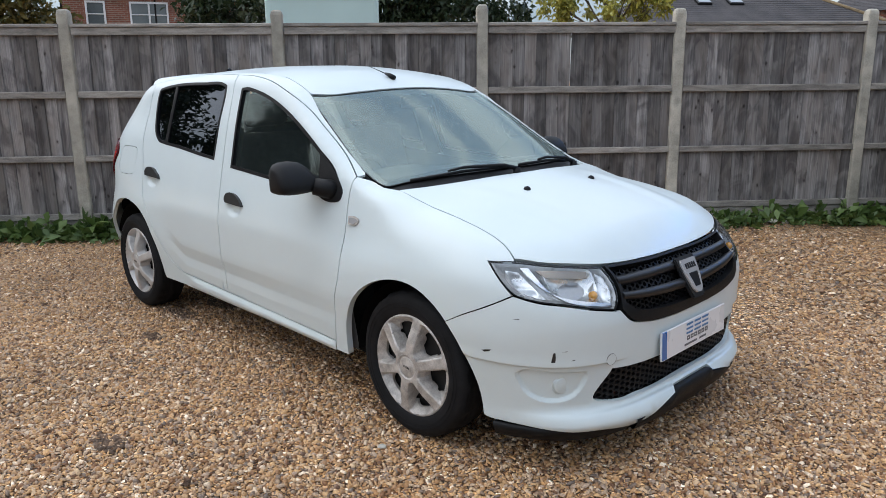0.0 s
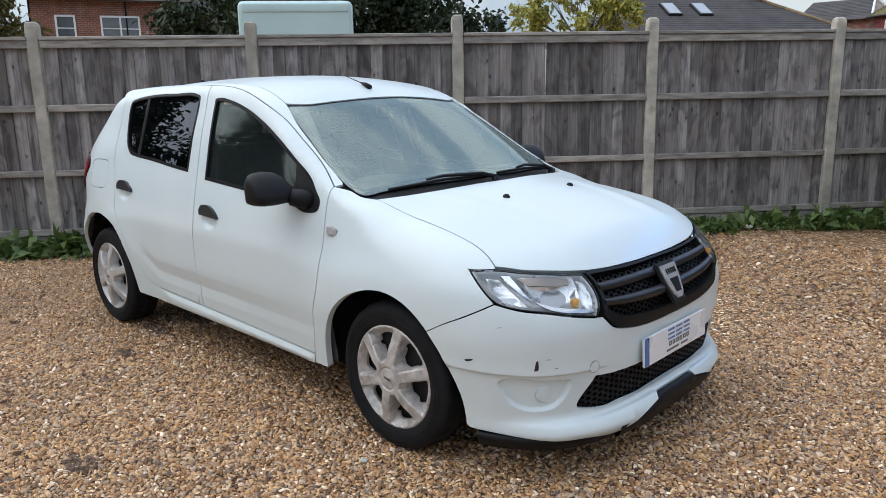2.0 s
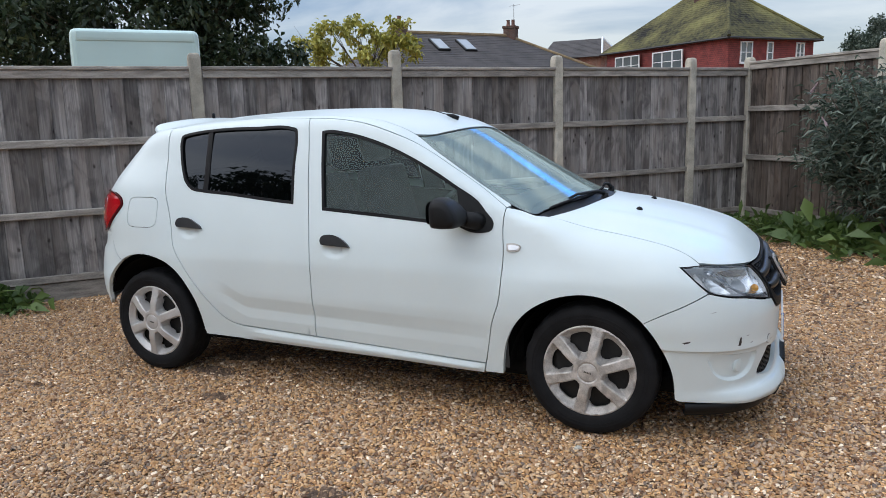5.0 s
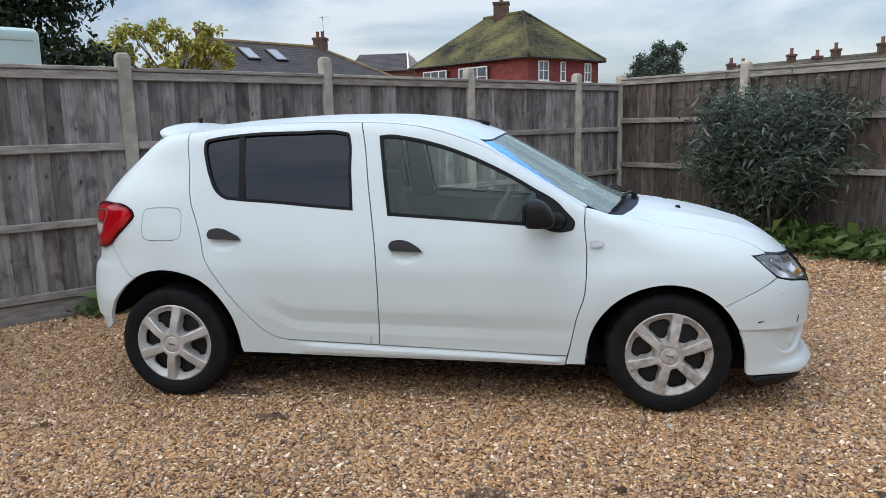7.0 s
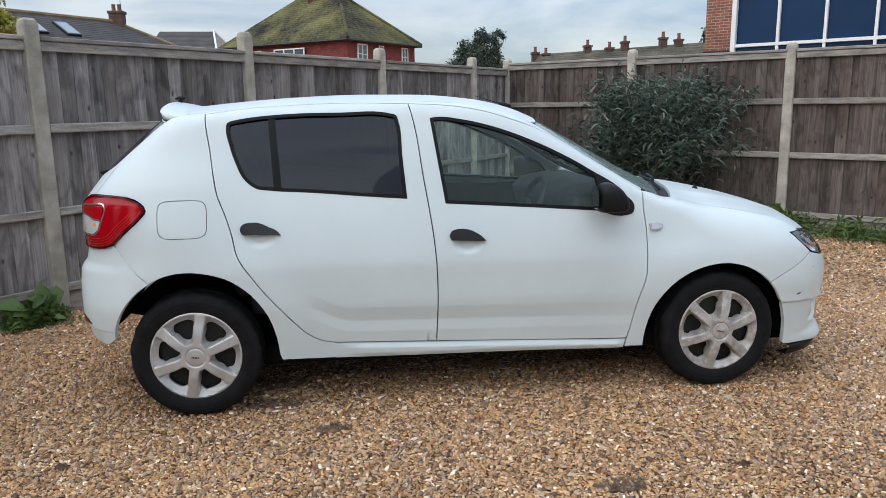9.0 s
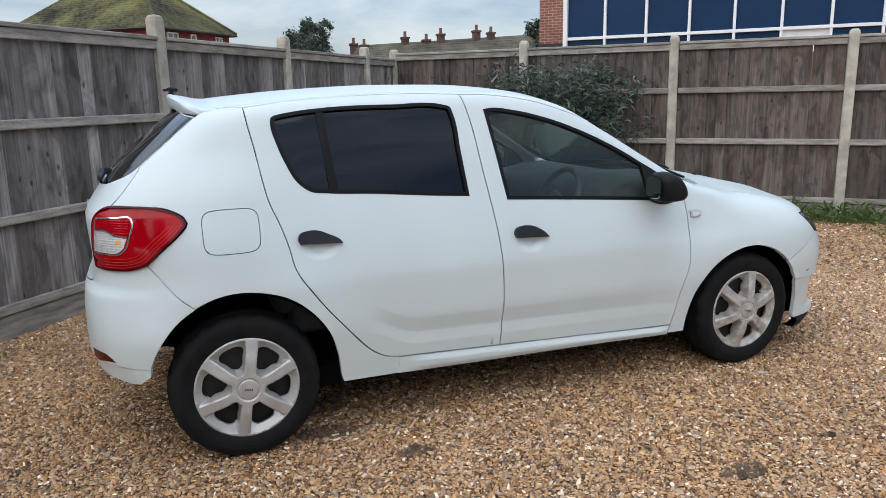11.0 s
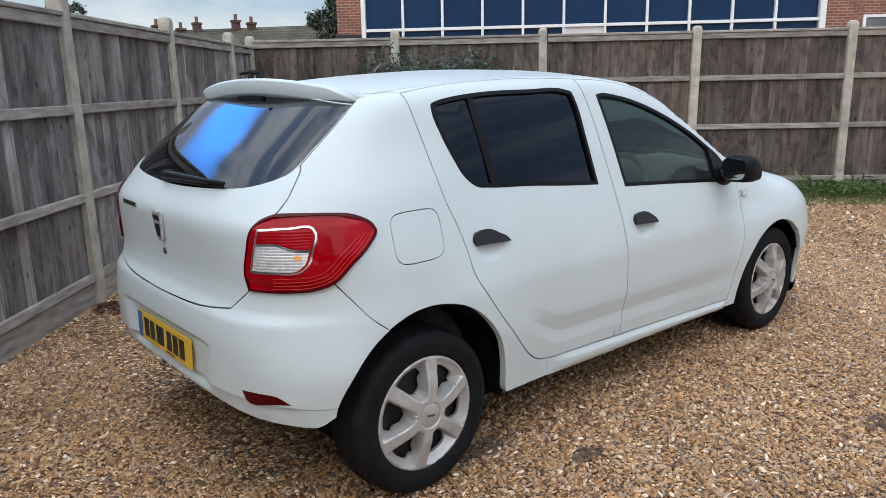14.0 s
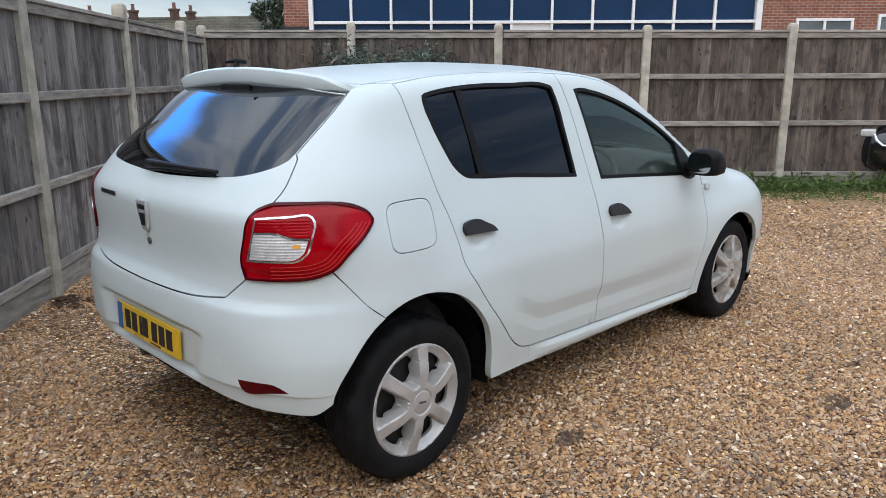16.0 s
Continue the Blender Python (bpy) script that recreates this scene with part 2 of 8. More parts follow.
def pebbles(name, per_island):
    """Flint gravel: tan, ochre, rust, grey and pale stones."""
    m, n, l, b = material(name)
    co = n.new("ShaderNodeTexCoord")
    stops = [(0.0, (0.075, 0.036, 0.018)), (0.10, (0.20, 0.100, 0.044)), (0.22, (0.42, 0.245, 0.105)), (0.32, (0.26, 0.150, 0.076)), (0.44, (0.53, 0.340, 0.165)), (0.54, (0.33, 0.205, 0.112)), (0.64, (0.125, 0.098, 0.082)),
             (0.76, (0.56, 0.395, 0.235)), (0.86, (0.29, 0.215, 0.160)), (0.94, (0.45, 0.335, 0.230)), (1.0, (0.84, 0.73, 0.58))]
    r = ramp(n, stops)
    patch = n.new("ShaderNodeTexNoise")
    patch.inputs["Scale"].default_value, patch.inputs["Detail"].default_value = 0.55, 4
    l.new(co.outputs["Object"], patch.inputs["Vector"])
    pr = ramp(n, [(0.34, (1.08, 1.04, 0.99)), (0.58, (1.42, 1.38, 1.33))])
    l.new(patch.outputs[0], pr.inputs[0])
    mx = n.new("ShaderNodeMixRGB")
    mx.blend_type, mx.inputs[0].default_value = "MULTIPLY", 1
    spot = n.new("ShaderNodeTexNoise")
    spot.inputs["Scale"].default_value, spot.inputs["Detail"].default_value = 160, 3
    l.new(co.outputs["Object"], spot.inputs["Vector"])
    sr = ramp(n, [(0.35, (0.72, 0.7, 0.68)), (0.65, (1.12, 1.1, 1.08))])
    l.new(spot.outputs[0], sr.inputs[0])
    mx2 = n.new("ShaderNodeMixRGB")
    mx2.blend_type, mx2.inputs[0].default_value = "MULTIPLY", 1
    if per_island:
        g = n.new("ShaderNodeNewGeometry")
        l.new(g.outputs["Random Per Island"], r.inputs[0])
        l.new(r.outputs[0], mx.inputs[1])
        b.inputs["Roughness"].default_value = 0.55
    else:
        v, v2 = n.new("ShaderNodeTexVoronoi"), n.new("ShaderNodeTexVoronoi")
        v.inputs["Scale"].default_value = 52
        v2.inputs["Scale"].default_value = 52
        v2.feature = "DISTANCE_TO_EDGE"
        l.new(co.outputs["Object"], v.inputs["Vector"])
        l.new(co.outputs["Object"], v2.inputs["Vector"])
        sep = n.new("ShaderNodeSeparateColor")
        l.new(v.outputs["Color"], sep.inputs[0])
        l.new(sep.outputs[0], r.inputs[0])
        # cell edges darkened: shade in the gaps between stones, put into the colour
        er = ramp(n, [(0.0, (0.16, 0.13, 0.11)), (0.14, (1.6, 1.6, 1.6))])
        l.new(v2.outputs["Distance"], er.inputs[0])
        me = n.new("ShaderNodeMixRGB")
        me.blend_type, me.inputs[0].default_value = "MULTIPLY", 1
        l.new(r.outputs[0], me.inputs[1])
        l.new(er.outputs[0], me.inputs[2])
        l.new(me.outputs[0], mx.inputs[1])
        b.inputs["Roughness"].default_value = 0.8
        bp = n.new("ShaderNodeBump")
        bp.inputs["Distance"].default_value = 0.012
        l.new(er.outputs[0], bp.inputs["Height"])
        l.new(bp.outputs[0], b.inputs["Normal"])
    l.new(pr.outputs[0], mx.inputs[2])
    l.new(mx.outputs[0], mx2.inputs[1])
    l.new(sr.outputs[0], mx2.inputs[2])
    l.new(mx2.outputs[0], b.inputs["Base Color"])
    return m


def leafage(name, colors, rough=0.5):
    """Leaf colour from piece to piece, a little light through the leaf."""
    m, n, l, b = material(name)
    g = n.new("ShaderNodeNewGeometry")
    r = ramp(n, [(i / (len(colors) - 1), c) for i, c in enumerate(colors)])
    l.new(g.outputs["Random Per Island"], r.inputs[0])
    l.new(r.outputs[0], b.inputs["Base Color"])
    b.inputs["Roughness"].default_value = rough
    tr, mix = n.new("ShaderNodeBsdfTranslucent"), n.new("ShaderNodeMixShader")
    l.new(r.outputs[0], tr.inputs[0])
    mix.inputs[0].default_value = 0.25
    l.new(b.outputs[0], mix.inputs[1])
    l.new(tr.outputs[0], mix.inputs[2])
    l.new(mix.outputs[0], n["Material Output"].inputs[0])
    return m


def brickwork(name, c1, c2, mortar, size=(0.225, 0.075)):
    m, n, l, b = material(name)
    co, mp = n.new("ShaderNodeTexCoord"), n.new("ShaderNodeMapping")
    l.new(co.outputs["UV"], mp.inputs["Vector"])
    t = n.new("ShaderNodeTexBrick")
    t.inputs["Scale"].default_value = 1.0
    t.inputs["Brick Width"].default_value, t.inputs["Row Height"].default_value, t.inputs["Mortar Size"].default_value = size[0], size[1], 0.01
    t.inputs["Color1"].default_value, t.inputs["Color2"].default_value, t.inputs["Mortar"].default_value = (*c1, 1), (*c2, 1), (*mortar, 1)
    l.new(mp.outputs[0], t.inputs["Vector"])
    nz = n.new("ShaderNodeTexNoise")
    nz.inputs["Scale"].default_value = 3.0
    l.new(co.outputs["Object"], nz.inputs["Vector"])
    nr = ramp(n, [(0.3, (0.75, 0.72, 0.7)), (0.7, (1.1, 1.1, 1.1))])
    l.new(nz.outputs[0], nr.inputs[0])
    mx = n.new("ShaderNodeMixRGB")
    mx.blend_type, mx.inputs[0].default_value = "MULTIPLY", 1
    l.new(t.outputs["Color"], mx.inputs[1])
    l.new(nr.outputs[0], mx.inputs[2])
    l.new(mx.outputs[0], b.inputs["Base Color"])
    b.inputs["Roughness"].default_value = 0.85
    bp = n.new("ShaderNodeBump")
    bp.inputs["Distance"].default_value = 0.006
    l.new(t.outputs["Fac"], bp.inputs["Height"])
    bp.invert = True
    l.new(bp.outputs[0], b.inputs["Normal"])
    return m


PAINT = plain("white_paint", (0.62, 0.695, 0.70), 0.42, vary=0.02, scale=3, fine=400, coat=0.45, coat_rough=0.16, spec=0.3, rough_vary=0.04)
PAINT_DULL = plain("white_bumper_paint", (0.635, 0.71, 0.715), 0.42, vary=0.03, scale=5, fine=300, coat=0.5, coat_rough=0.14, spec=0.3, rough_vary=0.06)
BLACK_PLASTIC = plain("black_plastic", (0.008, 0.0084, 0.0092), 0.5, vary=0.25, scale=9, fine=900, bump=0.0004, spec=0.2)
GREY_PLASTIC = plain("dark_grey_plastic", (0.013, 0.0138, 0.0155), 0.38, vary=0.2, scale=9, fine=900, bump=0.0003, spec=0.4)
RUBBER = plain("rubber_seal", (0.006, 0.006, 0.007), 0.45, vary=0.2, spec=0.15)
TYRE = plain("tyre_rubber", (0.0095, 0.0098, 0.0108), 0.75, vary=0.4, scale=14, fine=200, bump=0.0006, rough_vary=0.12, spec=0.18)
TRIM_SILVER = plain("silver_painted_plastic", (0.50, 0.49, 0.475), 0.38, metal=0.35, vary=0.10, scale=22, fine=160, rough_vary=0.12)
TRIM_WORN = plain("worn_silver_plastic", (0.45, 0.425, 0.395), 0.45, metal=0.25, vary=0.3, scale=30, fine=180, rough_vary=0.15)
STEEL_DARK = plain("dirty_steel", (0.09, 0.085, 0.08), 0.6, metal=0.6, vary=0.4, scale=20, fine=150)
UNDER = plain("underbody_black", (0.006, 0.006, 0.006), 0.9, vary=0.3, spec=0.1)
CHROME = plain("chrome", (0.70, 0.71, 0.73), 0.13, metal=0.95, vary=0.03, rough_vary=0.02)
REFLECTOR = plain("lamp_reflector", (0.86, 0.86, 0.85), 0.28, metal=0.9, vary=0.08, scale=30, rough_vary=0.04)
LENS_CLEAR = pane_glass("clear_lens", (0.96, 0.97, 0.98), 1.45)
WINDSCREEN = pane_glass("windscreen_glass", (0.74, 0.86, 0.82), 2.1, 0.17, (0.84, 0.98, 0.94), 0.05)
DOOR_GLASS = pane_glass("green_door_glass", (0.86, 0.96, 0.92), 1.5, 0.02, (0.66, 0.78, 0.75))
PRIVACY = pane_glass("privacy_glass", (0.012, 0.015, 0.018), 1.45, 0.002, (0.72, 0.80, 0.92))
REAR_GLASS = pane_glass("rear_privacy_glass", (0.012, 0.015, 0.018), 1.75, 0.004, (0.92, 0.95, 1.0))
HOUSE_GLASS = plain("house_window_glass", (0.10, 0.12, 0.13), 0.06, vary=0.3, scale=0.8, spec=0.8)
LAMP_RED = plain("red_lens", (0.36, 0.0, 0.005), 0.16, vary=0.22, scale=7, coat=0.3, spec=0.12, rough_vary=0.03)
LAMP_RING = plain("pale_red_ring", (0.55, 0.045, 0.04), 0.2, vary=0.2, coat=0.2)
LAMP_RED_DARK = plain("dark_red_lens", (0.075, 0.0, 0.003), 0.2, vary=0.2, scale=14, coat=0.2, spec=0.15, rough_vary=0.03)
LAMP_CLEAR = plain("ribbed_clear_lens", (0.62, 0.62, 0.62), 0.22, metal=0.15, vary=0.2, scale=25, coat=1.0)
AMBER = plain("amber_bulb", (0.85, 0.40, 0.06), 0.2, vary=0.1, coat=1.0)
PLATE_WHITE = plain("white_plate", (0.80, 0.81, 0.82), 0.3, vary=0.02, coat=0.6)
PLATE_YELLOW = plain("yellow_plate", (0.80, 0.50, 0.015), 0.3, vary=0.03, coat=0.6)
PLATE_BLUE = plain("blue_band", (0.01, 0.13, 0.42), 0.3, vary=0.05, coat=0.6)
INK_BLUE = plain("blue_lettering", (0.05, 0.18, 0.38), 0.4, vary=0.05)
INK_GREY = plain("grey_lettering", (0.10, 0.10, 0.11), 0.4, vary=0.1)
INK_BLACK = plain("black_lettering", (0.015, 0.015, 0.017), 0.4, vary=0.1)
CABIN = plain("charcoal_trim", (0.085, 0.09, 0.092), 0.75, vary=0.2, scale=12, fine=500, bump=0.0004)
CABIN_LIGHT = plain("grey_headlining", (0.32, 0.32, 0.31), 0.9, vary=0.06)
SEAT_CLOTH = plain("dark_seat_cloth", (0.055, 0.058, 0.065), 0.92, vary=0.2, scale=20, fine=700, bump=0.0005)
CONCRETE = plain("weathered_concrete", (0.43, 0.40, 0.335), 0.9, vary=0.3, scale=7, fine=140, bump=0.002, per_piece=0.12)
BOARD = weathered_wood("silvered_board", (0.082, 0.077, 0.076), (0.192, 0.182, 0.177), (0.35, 0.332, 0.318), (0.142, 0.122, 0.108), (0.66, 1.65))
BOARD_BROWN = weathered_wood("browned_board", (0.048, 0.040, 0.035), (0.112, 0.094, 0.082), (0.20, 0.172, 0.152), (0.088, 0.064, 0.050), (0.78, 1.4))
RAIL = plain("silvered_rail", (0.29, 0.265, 0.235), 0.9, vary=0.4, scale=5, fine=60, bump=0.002, stretch=(1, 1, 6), per_piece=0.18)
GRAVEL_BED = pebbles("gravel_bed", False)
GRAVEL = pebbles("gravel_stones", True)
BRICK_RED = brickwork("red_brick", (0.30, 0.105, 0.065), (0.22, 0.08, 0.055), (0.33, 0.27, 0.22))
BRICK_SOOT = brickwork("sooty_chimney_brick", (0.13, 0.062, 0.045), (0.085, 0.048, 0.038), (0.11, 0.09, 0.075))
TILE_RED = brickwork("red_hung_tile", (0.27, 0.055, 0.05), (0.20, 0.045, 0.042), (0.10, 0.03, 0.03), (0.17, 0.11))
ROOF_DARK = plain("dark_slate_roof", (0.062, 0.056, 0.056), 0.85, vary=0.3, scale=1.2, fine=12)
ROOF_TAN = plain("lichened_hip", (0.22, 0.16, 0.09), 0.9, vary=0.35, scale=1.5, fine=10)
MOSS = plain("mossy_roof", (0.080, 0.074, 0.026), 0.95, vary=0.95, scale=0.5, fine=5, bump=0.03)
WHITE_FRAME = plain("white_upvc", (0.78, 0.79, 0.80), 0.4, vary=0.03)
NAVY_PANE = plain("navy_window_film", (0.006, 0.030, 0.082), 0.3, vary=0.15, scale=0.7, rough_vary=0.05, spec=0.15)
MINT_BOX = plain("pale_mint_van_body", (0.50, 0.66, 0.64), 0.35, vary=0.05, scale=1.0, rough_vary=0.05)
BLACK_PAINT = plain("black_car_paint", (0.008, 0.008, 0.010), 0.15, vary=0.1, coat=1.0, rough_vary=0.03)
BARK = plain("bark", (0.09, 0.07, 0.05), 0.95, vary=0.4, scale=10, fine=60, bump=0.01)
LEAF_DARK = leafage("dark_evergreen_leaves", [(0.010, 0.022, 0.010), (0.020, 0.042, 0.016), (0.035, 0.055, 0.022), (0.055, 0.075, 0.03)])
LEAF_AUTUMN = leafage("turning_leaves", [(0.05, 0.06, 0.015), (0.12, 0.10, 0.03), (0.20, 0.14, 0.03), (0.07, 0.08, 0.02)])
LEAF_YELLOW = leafage("yellow_green_leaves", [(0.24, 0.25, 0.04), (0.44, 0.40, 0.07), (0.38, 0.36, 0.09), (0.18, 0.20, 0.04)])
LEAF_GREY = leafage("grey_green_leaves", [(0.022, 0.040, 0.030), (0.045, 0.072, 0.052), (0.085, 0.118, 0.088), (0.19, 0.23, 0.185)], 0.65)
LEAF_WEED = leafage("weed_leaves", [(0.045, 0.085, 0.020), (0.085, 0.145, 0.034), (0.14, 0.21, 0.055), (0.06, 0.11, 0.03)])
LEAF_DRY = plain("dead_leaf", (0.13, 0.075, 0.045), 0.8, vary=0.4, scale=30)
PALE_STONE = plain("pale_flint", (0.55, 0.52, 0.45), 0.6, vary=0.15, scale=30, bump=0.003)
DAMP = plain("oil_damp_patch", (0.125, 0.080, 0.052), 0.95, vary=0.5, scale=30)
FLOWER = plain("faded_flower_spike", (0.33, 0.24, 0.26), 0.9, vary=0.3, scale=40)
PRIVACY_SOLID = plain("black_glass", (0.01, 0.011, 0.013), 0.05, vary=0.1, rough_vary=0.02)

MIRROR = plain("mirror_silver", (0.45, 0.47, 0.48), 0.03, metal=1.0, vary=0.02, rough_vary=0.01)
LAMP_SATIN = plain("satin_lamp_bowl", (0.50, 0.50, 0.50), 0.3, metal=0.6, vary=0.12, scale=18)
LAMP_LID = plain("bronzed_lamp_lid", (0.30, 0.26, 0.22), 0.25, metal=0.7, vary=0.15, scale=20)
BADGE = plain("satin_chrome", (0.72, 0.73, 0.75), 0.2, metal=0.6, vary=0.04, rough_vary=0.03)
RIM_DARK = plain("dirty_black_rim", (0.012, 0.0115, 0.011), 0.65, metal=0.2, vary=0.4, scale=25)
ROOF_MOSSY = plain("hedge_brown_roof", (0.085, 0.078, 0.055), 0.95, vary=0.5, scale=0.8, fine=6)


# ---- mesh helpers ----
def thing(name, label, category, group="", kind=""):
    """A top-level Empty that carries the parts of one thing."""
    return tagged(new(name), label, category, group, kind)


def finish(ob, mat, parent, label=""):
    ob.data.materials.append(mat)
    if parent is not None:
        ob.parent = parent
    if label:
        ob["label"] = label
    return ob


def part(name, bm, mat, parent=None, label="", smooth=False):
    """Links a bmesh as one mesh object under a thing or part."""
    me = bpy.data.meshes.new(name)
    bmesh.ops.recalc_face_normals(bm, faces=bm.faces)
    bm.to_mesh(me)
    bm.free()
    if smooth:
        me.polygons.foreach_set("use_smooth", [True] * len(me.polygons))
    return finish(new(name, me), mat, parent, label)


def raw(name, verts, faces, mat, parent=None, label="", smooth=False):
    me = bpy.data.meshes.new(name)
    me.from_pydata([tuple(v) for v in verts], [], [tuple(f) for f in faces])
    if smooth:
        me.polygons.foreach_set("use_smooth", [True] * len(me.polygons))
    return finish(new(name, me), mat, parent, label)


def bulk(name, verts, quads, mat, parent=None, label="", smooth=False):
    """A large mesh of equal-sided faces (n, k) straight from arrays."""
    me = bpy.data.meshes.new(name)
    nv, (nf, k) = len(verts), quads.shape
    me.vertices.add(nv)
    me.vertices.foreach_set("co", np.asarray(verts, np.float32).ravel())
    me.loops.add(nf * k)
    me.loops.foreach_set("vertex_index", np.asarray(quads, np.int32).ravel())
    me.polygons.add(nf)
    me.polygons.foreach_set("loop_start", np.arange(0, nf * k, k, dtype=np.int32))
    if smooth:
        me.polygons.foreach_set("use_smooth", np.ones(nf, bool))
    me.update(calc_edges=True)
    me.validate()
    return finish(new(name, me), mat, parent, label)


def box(bm, lo, hi, bevel=0.0, m=None, segments=1):
    """Adds a box from corner lo to corner hi, its edges bevelled."""
    lo, hi = Vector(lo), Vector(hi)
    r = bmesh.ops.create_cube(bm, size=1.0)
    for v in r["verts"]:
        v.co = Vector(((v.co.x + 0.5) * (hi.x - lo.x) + lo.x, (v.co.y + 0.5) * (hi.y - lo.y) + lo.y, (v.co.z + 0.5) * (hi.z - lo.z) + lo.z))
    vs = r["verts"]
    if bevel:
        edges = list({e for v in vs for e in v.link_edges})
        out = bmesh.ops.bevel(bm, geom=edges, offset=bevel, segments=segments, affect="EDGES", profile=0.6)
        vs = list({v for f in out["faces"] for v in f.verts} | {v for v in vs if v.is_valid})
    if m is not None:
        bmesh.ops.transform(bm, matrix=m, verts=vs)
    return vs


def boxed(lo, hi, bevel=0.0, m=None, segments=1):
    bm = bmesh.new()
    box(bm, lo, hi, bevel, m, segments)
    return bm


def tube(bm, pts, radii, sides=8, caps=True):
    """A tapered tube along points."""
    pts = [Vector(p) for p in pts]
    rings = []
    for i, p in enumerate(pts):
        d = (pts[min(i + 1, len(pts) - 1)] - pts[max(i - 1, 0)]).normalized()
        a = d.orthogonal().normalized() if abs(d.z) > 0.9 else d.cross(Vector((0, 0, 1))).normalized()
        b = d.cross(a)
        rings.append([bm.verts.new(p + radii[i] * (a * math.cos(t) + b * math.sin(t))) for t in [2 * math.pi * k / sides for k in range(sides)]])
    for r, s in zip(rings, rings[1:]):
        for k in range(sides):
            bm.faces.new((r[k], r[(k + 1) % sides], s[(k + 1) % sides], s[k]))
    if caps:
        bm.faces.new(rings[0])
        bm.faces.new(rings[-1])


def lathe(bm, profile, sides=48, axis="y", centre=(0, 0, 0), closed=False):
    """Turns (radius, along) pairs round an axis."""
    c = Vector(centre)
    rings = []
    for r, h in profile:
        ring = []
        for k in range(sides):
            t = 2 * math.pi * k / sides
            p = Vector((r * math.cos(t), h, r * math.sin(t))) if axis == "y" else Vector((r * math.cos(t), r * math.sin(t), h))
            ring.append(bm.verts.new(c + p))
        rings.append(ring)
    pairs = list(zip(rings, rings[1:])) + ([(rings[-1], rings[0])] if closed else [])
    for a, b in pairs:
        for k in range(sides):
            bm.faces.new((a[k], a[(k + 1) % sides], b[(k + 1) % sides], b[k]))
    return rings


def brick_uv(ob):
    """Lays metres on each face of a wall: along it and up."""
    me = ob.data
    uv = me.uv_layers.new(name="metres").data
    for p in me.polygons:
        n = p.normal
        t = Vector((0, 0, 1)).cross(n)
        t = t.normalized() if t.length > 0.1 else Vector((1, 0, 0))
        for li in p.loop_indices:
            co = me.vertices[me.loops[li].vertex_index].co
            uv[li].uv = (co.dot(t), co.z)
    return ob


def blades(name, base, tip_dir, length, width, mat, parent=None, label="", fold=0.25, droop=0.2):
    """Many leaves: base points (n,3), directions (n,3), lengths and widths (n). Each is a folded blade of four triangles."""
    n = len(base)
    rs = np.random.RandomState(n % 9973)
    d = tip_dir / np.linalg.norm(tip_dir, axis=1, keepdims=True)
    s = np.cross(d, rs.normal(size=(n, 3)))
    s /= np.linalg.norm(s, axis=1, keepdims=True)
    up = np.cross(s, d)
    L, W = length[:, None], width[:, None]
    mid = base + d * L * 0.5
    tip = base + d * L - np.array([0, 0, 1.0]) * L * droop
    a = mid + s * W * 0.5 + up * W * fold
    b = mid - s * W * 0.5 + up * W * fold
    v = np.stack([base, a, tip, b, mid], 1).reshape(-1, 3)
    i = np.arange(n)[:, None, None] * 5
    f = (np.array([[0, 1, 4], [1, 2, 4], [2, 3, 4], [3, 0, 4]])[None] + i).reshape(-1, 3)
    return bulk(name, v, f, mat, parent, label)


def tree(name, label, place, height, trunk_r, clumps, leaf, count, leaf_size, group="", category="tree", seed=1, narrow=0.5):
    """A tapered trunk with limbs that reach into clumps (centre, radius), and leaves thick towards the clumps' skins."""
    rs = np.random.RandomState(seed)
    t = thing(name, label, category, group)
    t.location = place
    bm = bmesh.new()
    top = Vector((0.1 * rs.normal(), 0.1 * rs.normal(), height * 0.8))
    tube(bm, [(0, 0, -0.1), (0.02, 0.03, height * 0.3), tuple(top * 0.65), tuple(top)], [trunk_r, trunk_r * 0.75, trunk_r * 0.5, trunk_r * 0.15], 9)
    for c, r in clumps:
        z0 = height * (0.25 + 0.3 * rs.rand())
        z0 = min(z0, c[2])
        tube(bm, [(0, 0, z0), (c[0] * 0.5, c[1] * 0.5, (z0 + c[2]) / 2 + 0.1), tuple(c)], [trunk_r * 0.4, trunk_r * 0.25, trunk_r * 0.06], 6)
        for _ in range(3):
            q = np.array(c) + rs.normal(size=3) * r * 0.5
            tube(bm, [(c[0] * 0.5, c[1] * 0.5, (z0 + c[2]) / 2 + 0.1), tuple((np.array(c) * 0.6 + q * 0.4)), tuple(q)], [trunk_r * 0.14, trunk_r * 0.09, trunk_r * 0.03], 5)
    part("trunk", bm, BARK, t, smooth=True)
    pts = []
    total = sum(r ** 2 for _, r in clumps)
    for c, r in clumps:
        k = int(count * r * r / total)
        sub = rs.normal(size=(max(6, k // 60), 3))
        sub /= np.linalg.norm(sub, axis=1, keepdims=True)
        sub *= (0.35 + 0.65 * rs.rand(len(sub), 1) ** 0.6) * r
        sub[:, 2] *= 0.85
        pick = sub[rs.randint(len(sub), size=k)]
        pts.append(np.array(c) + pick + rs.normal(size=(k, 3)) * r * 0.15)
    pts = np.concatenate(pts)
    k = len(pts)
    d = rs.normal(size=(k, 3))
    d[:, 2] -= 0.25
    ln = leaf_size * (0.6 + 0.8 * rs.rand(k))
    blades("crown", pts, d, ln, ln * narrow, leaf, t)
    return t


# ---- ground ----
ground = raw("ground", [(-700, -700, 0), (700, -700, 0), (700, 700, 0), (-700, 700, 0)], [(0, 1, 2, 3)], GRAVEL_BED)
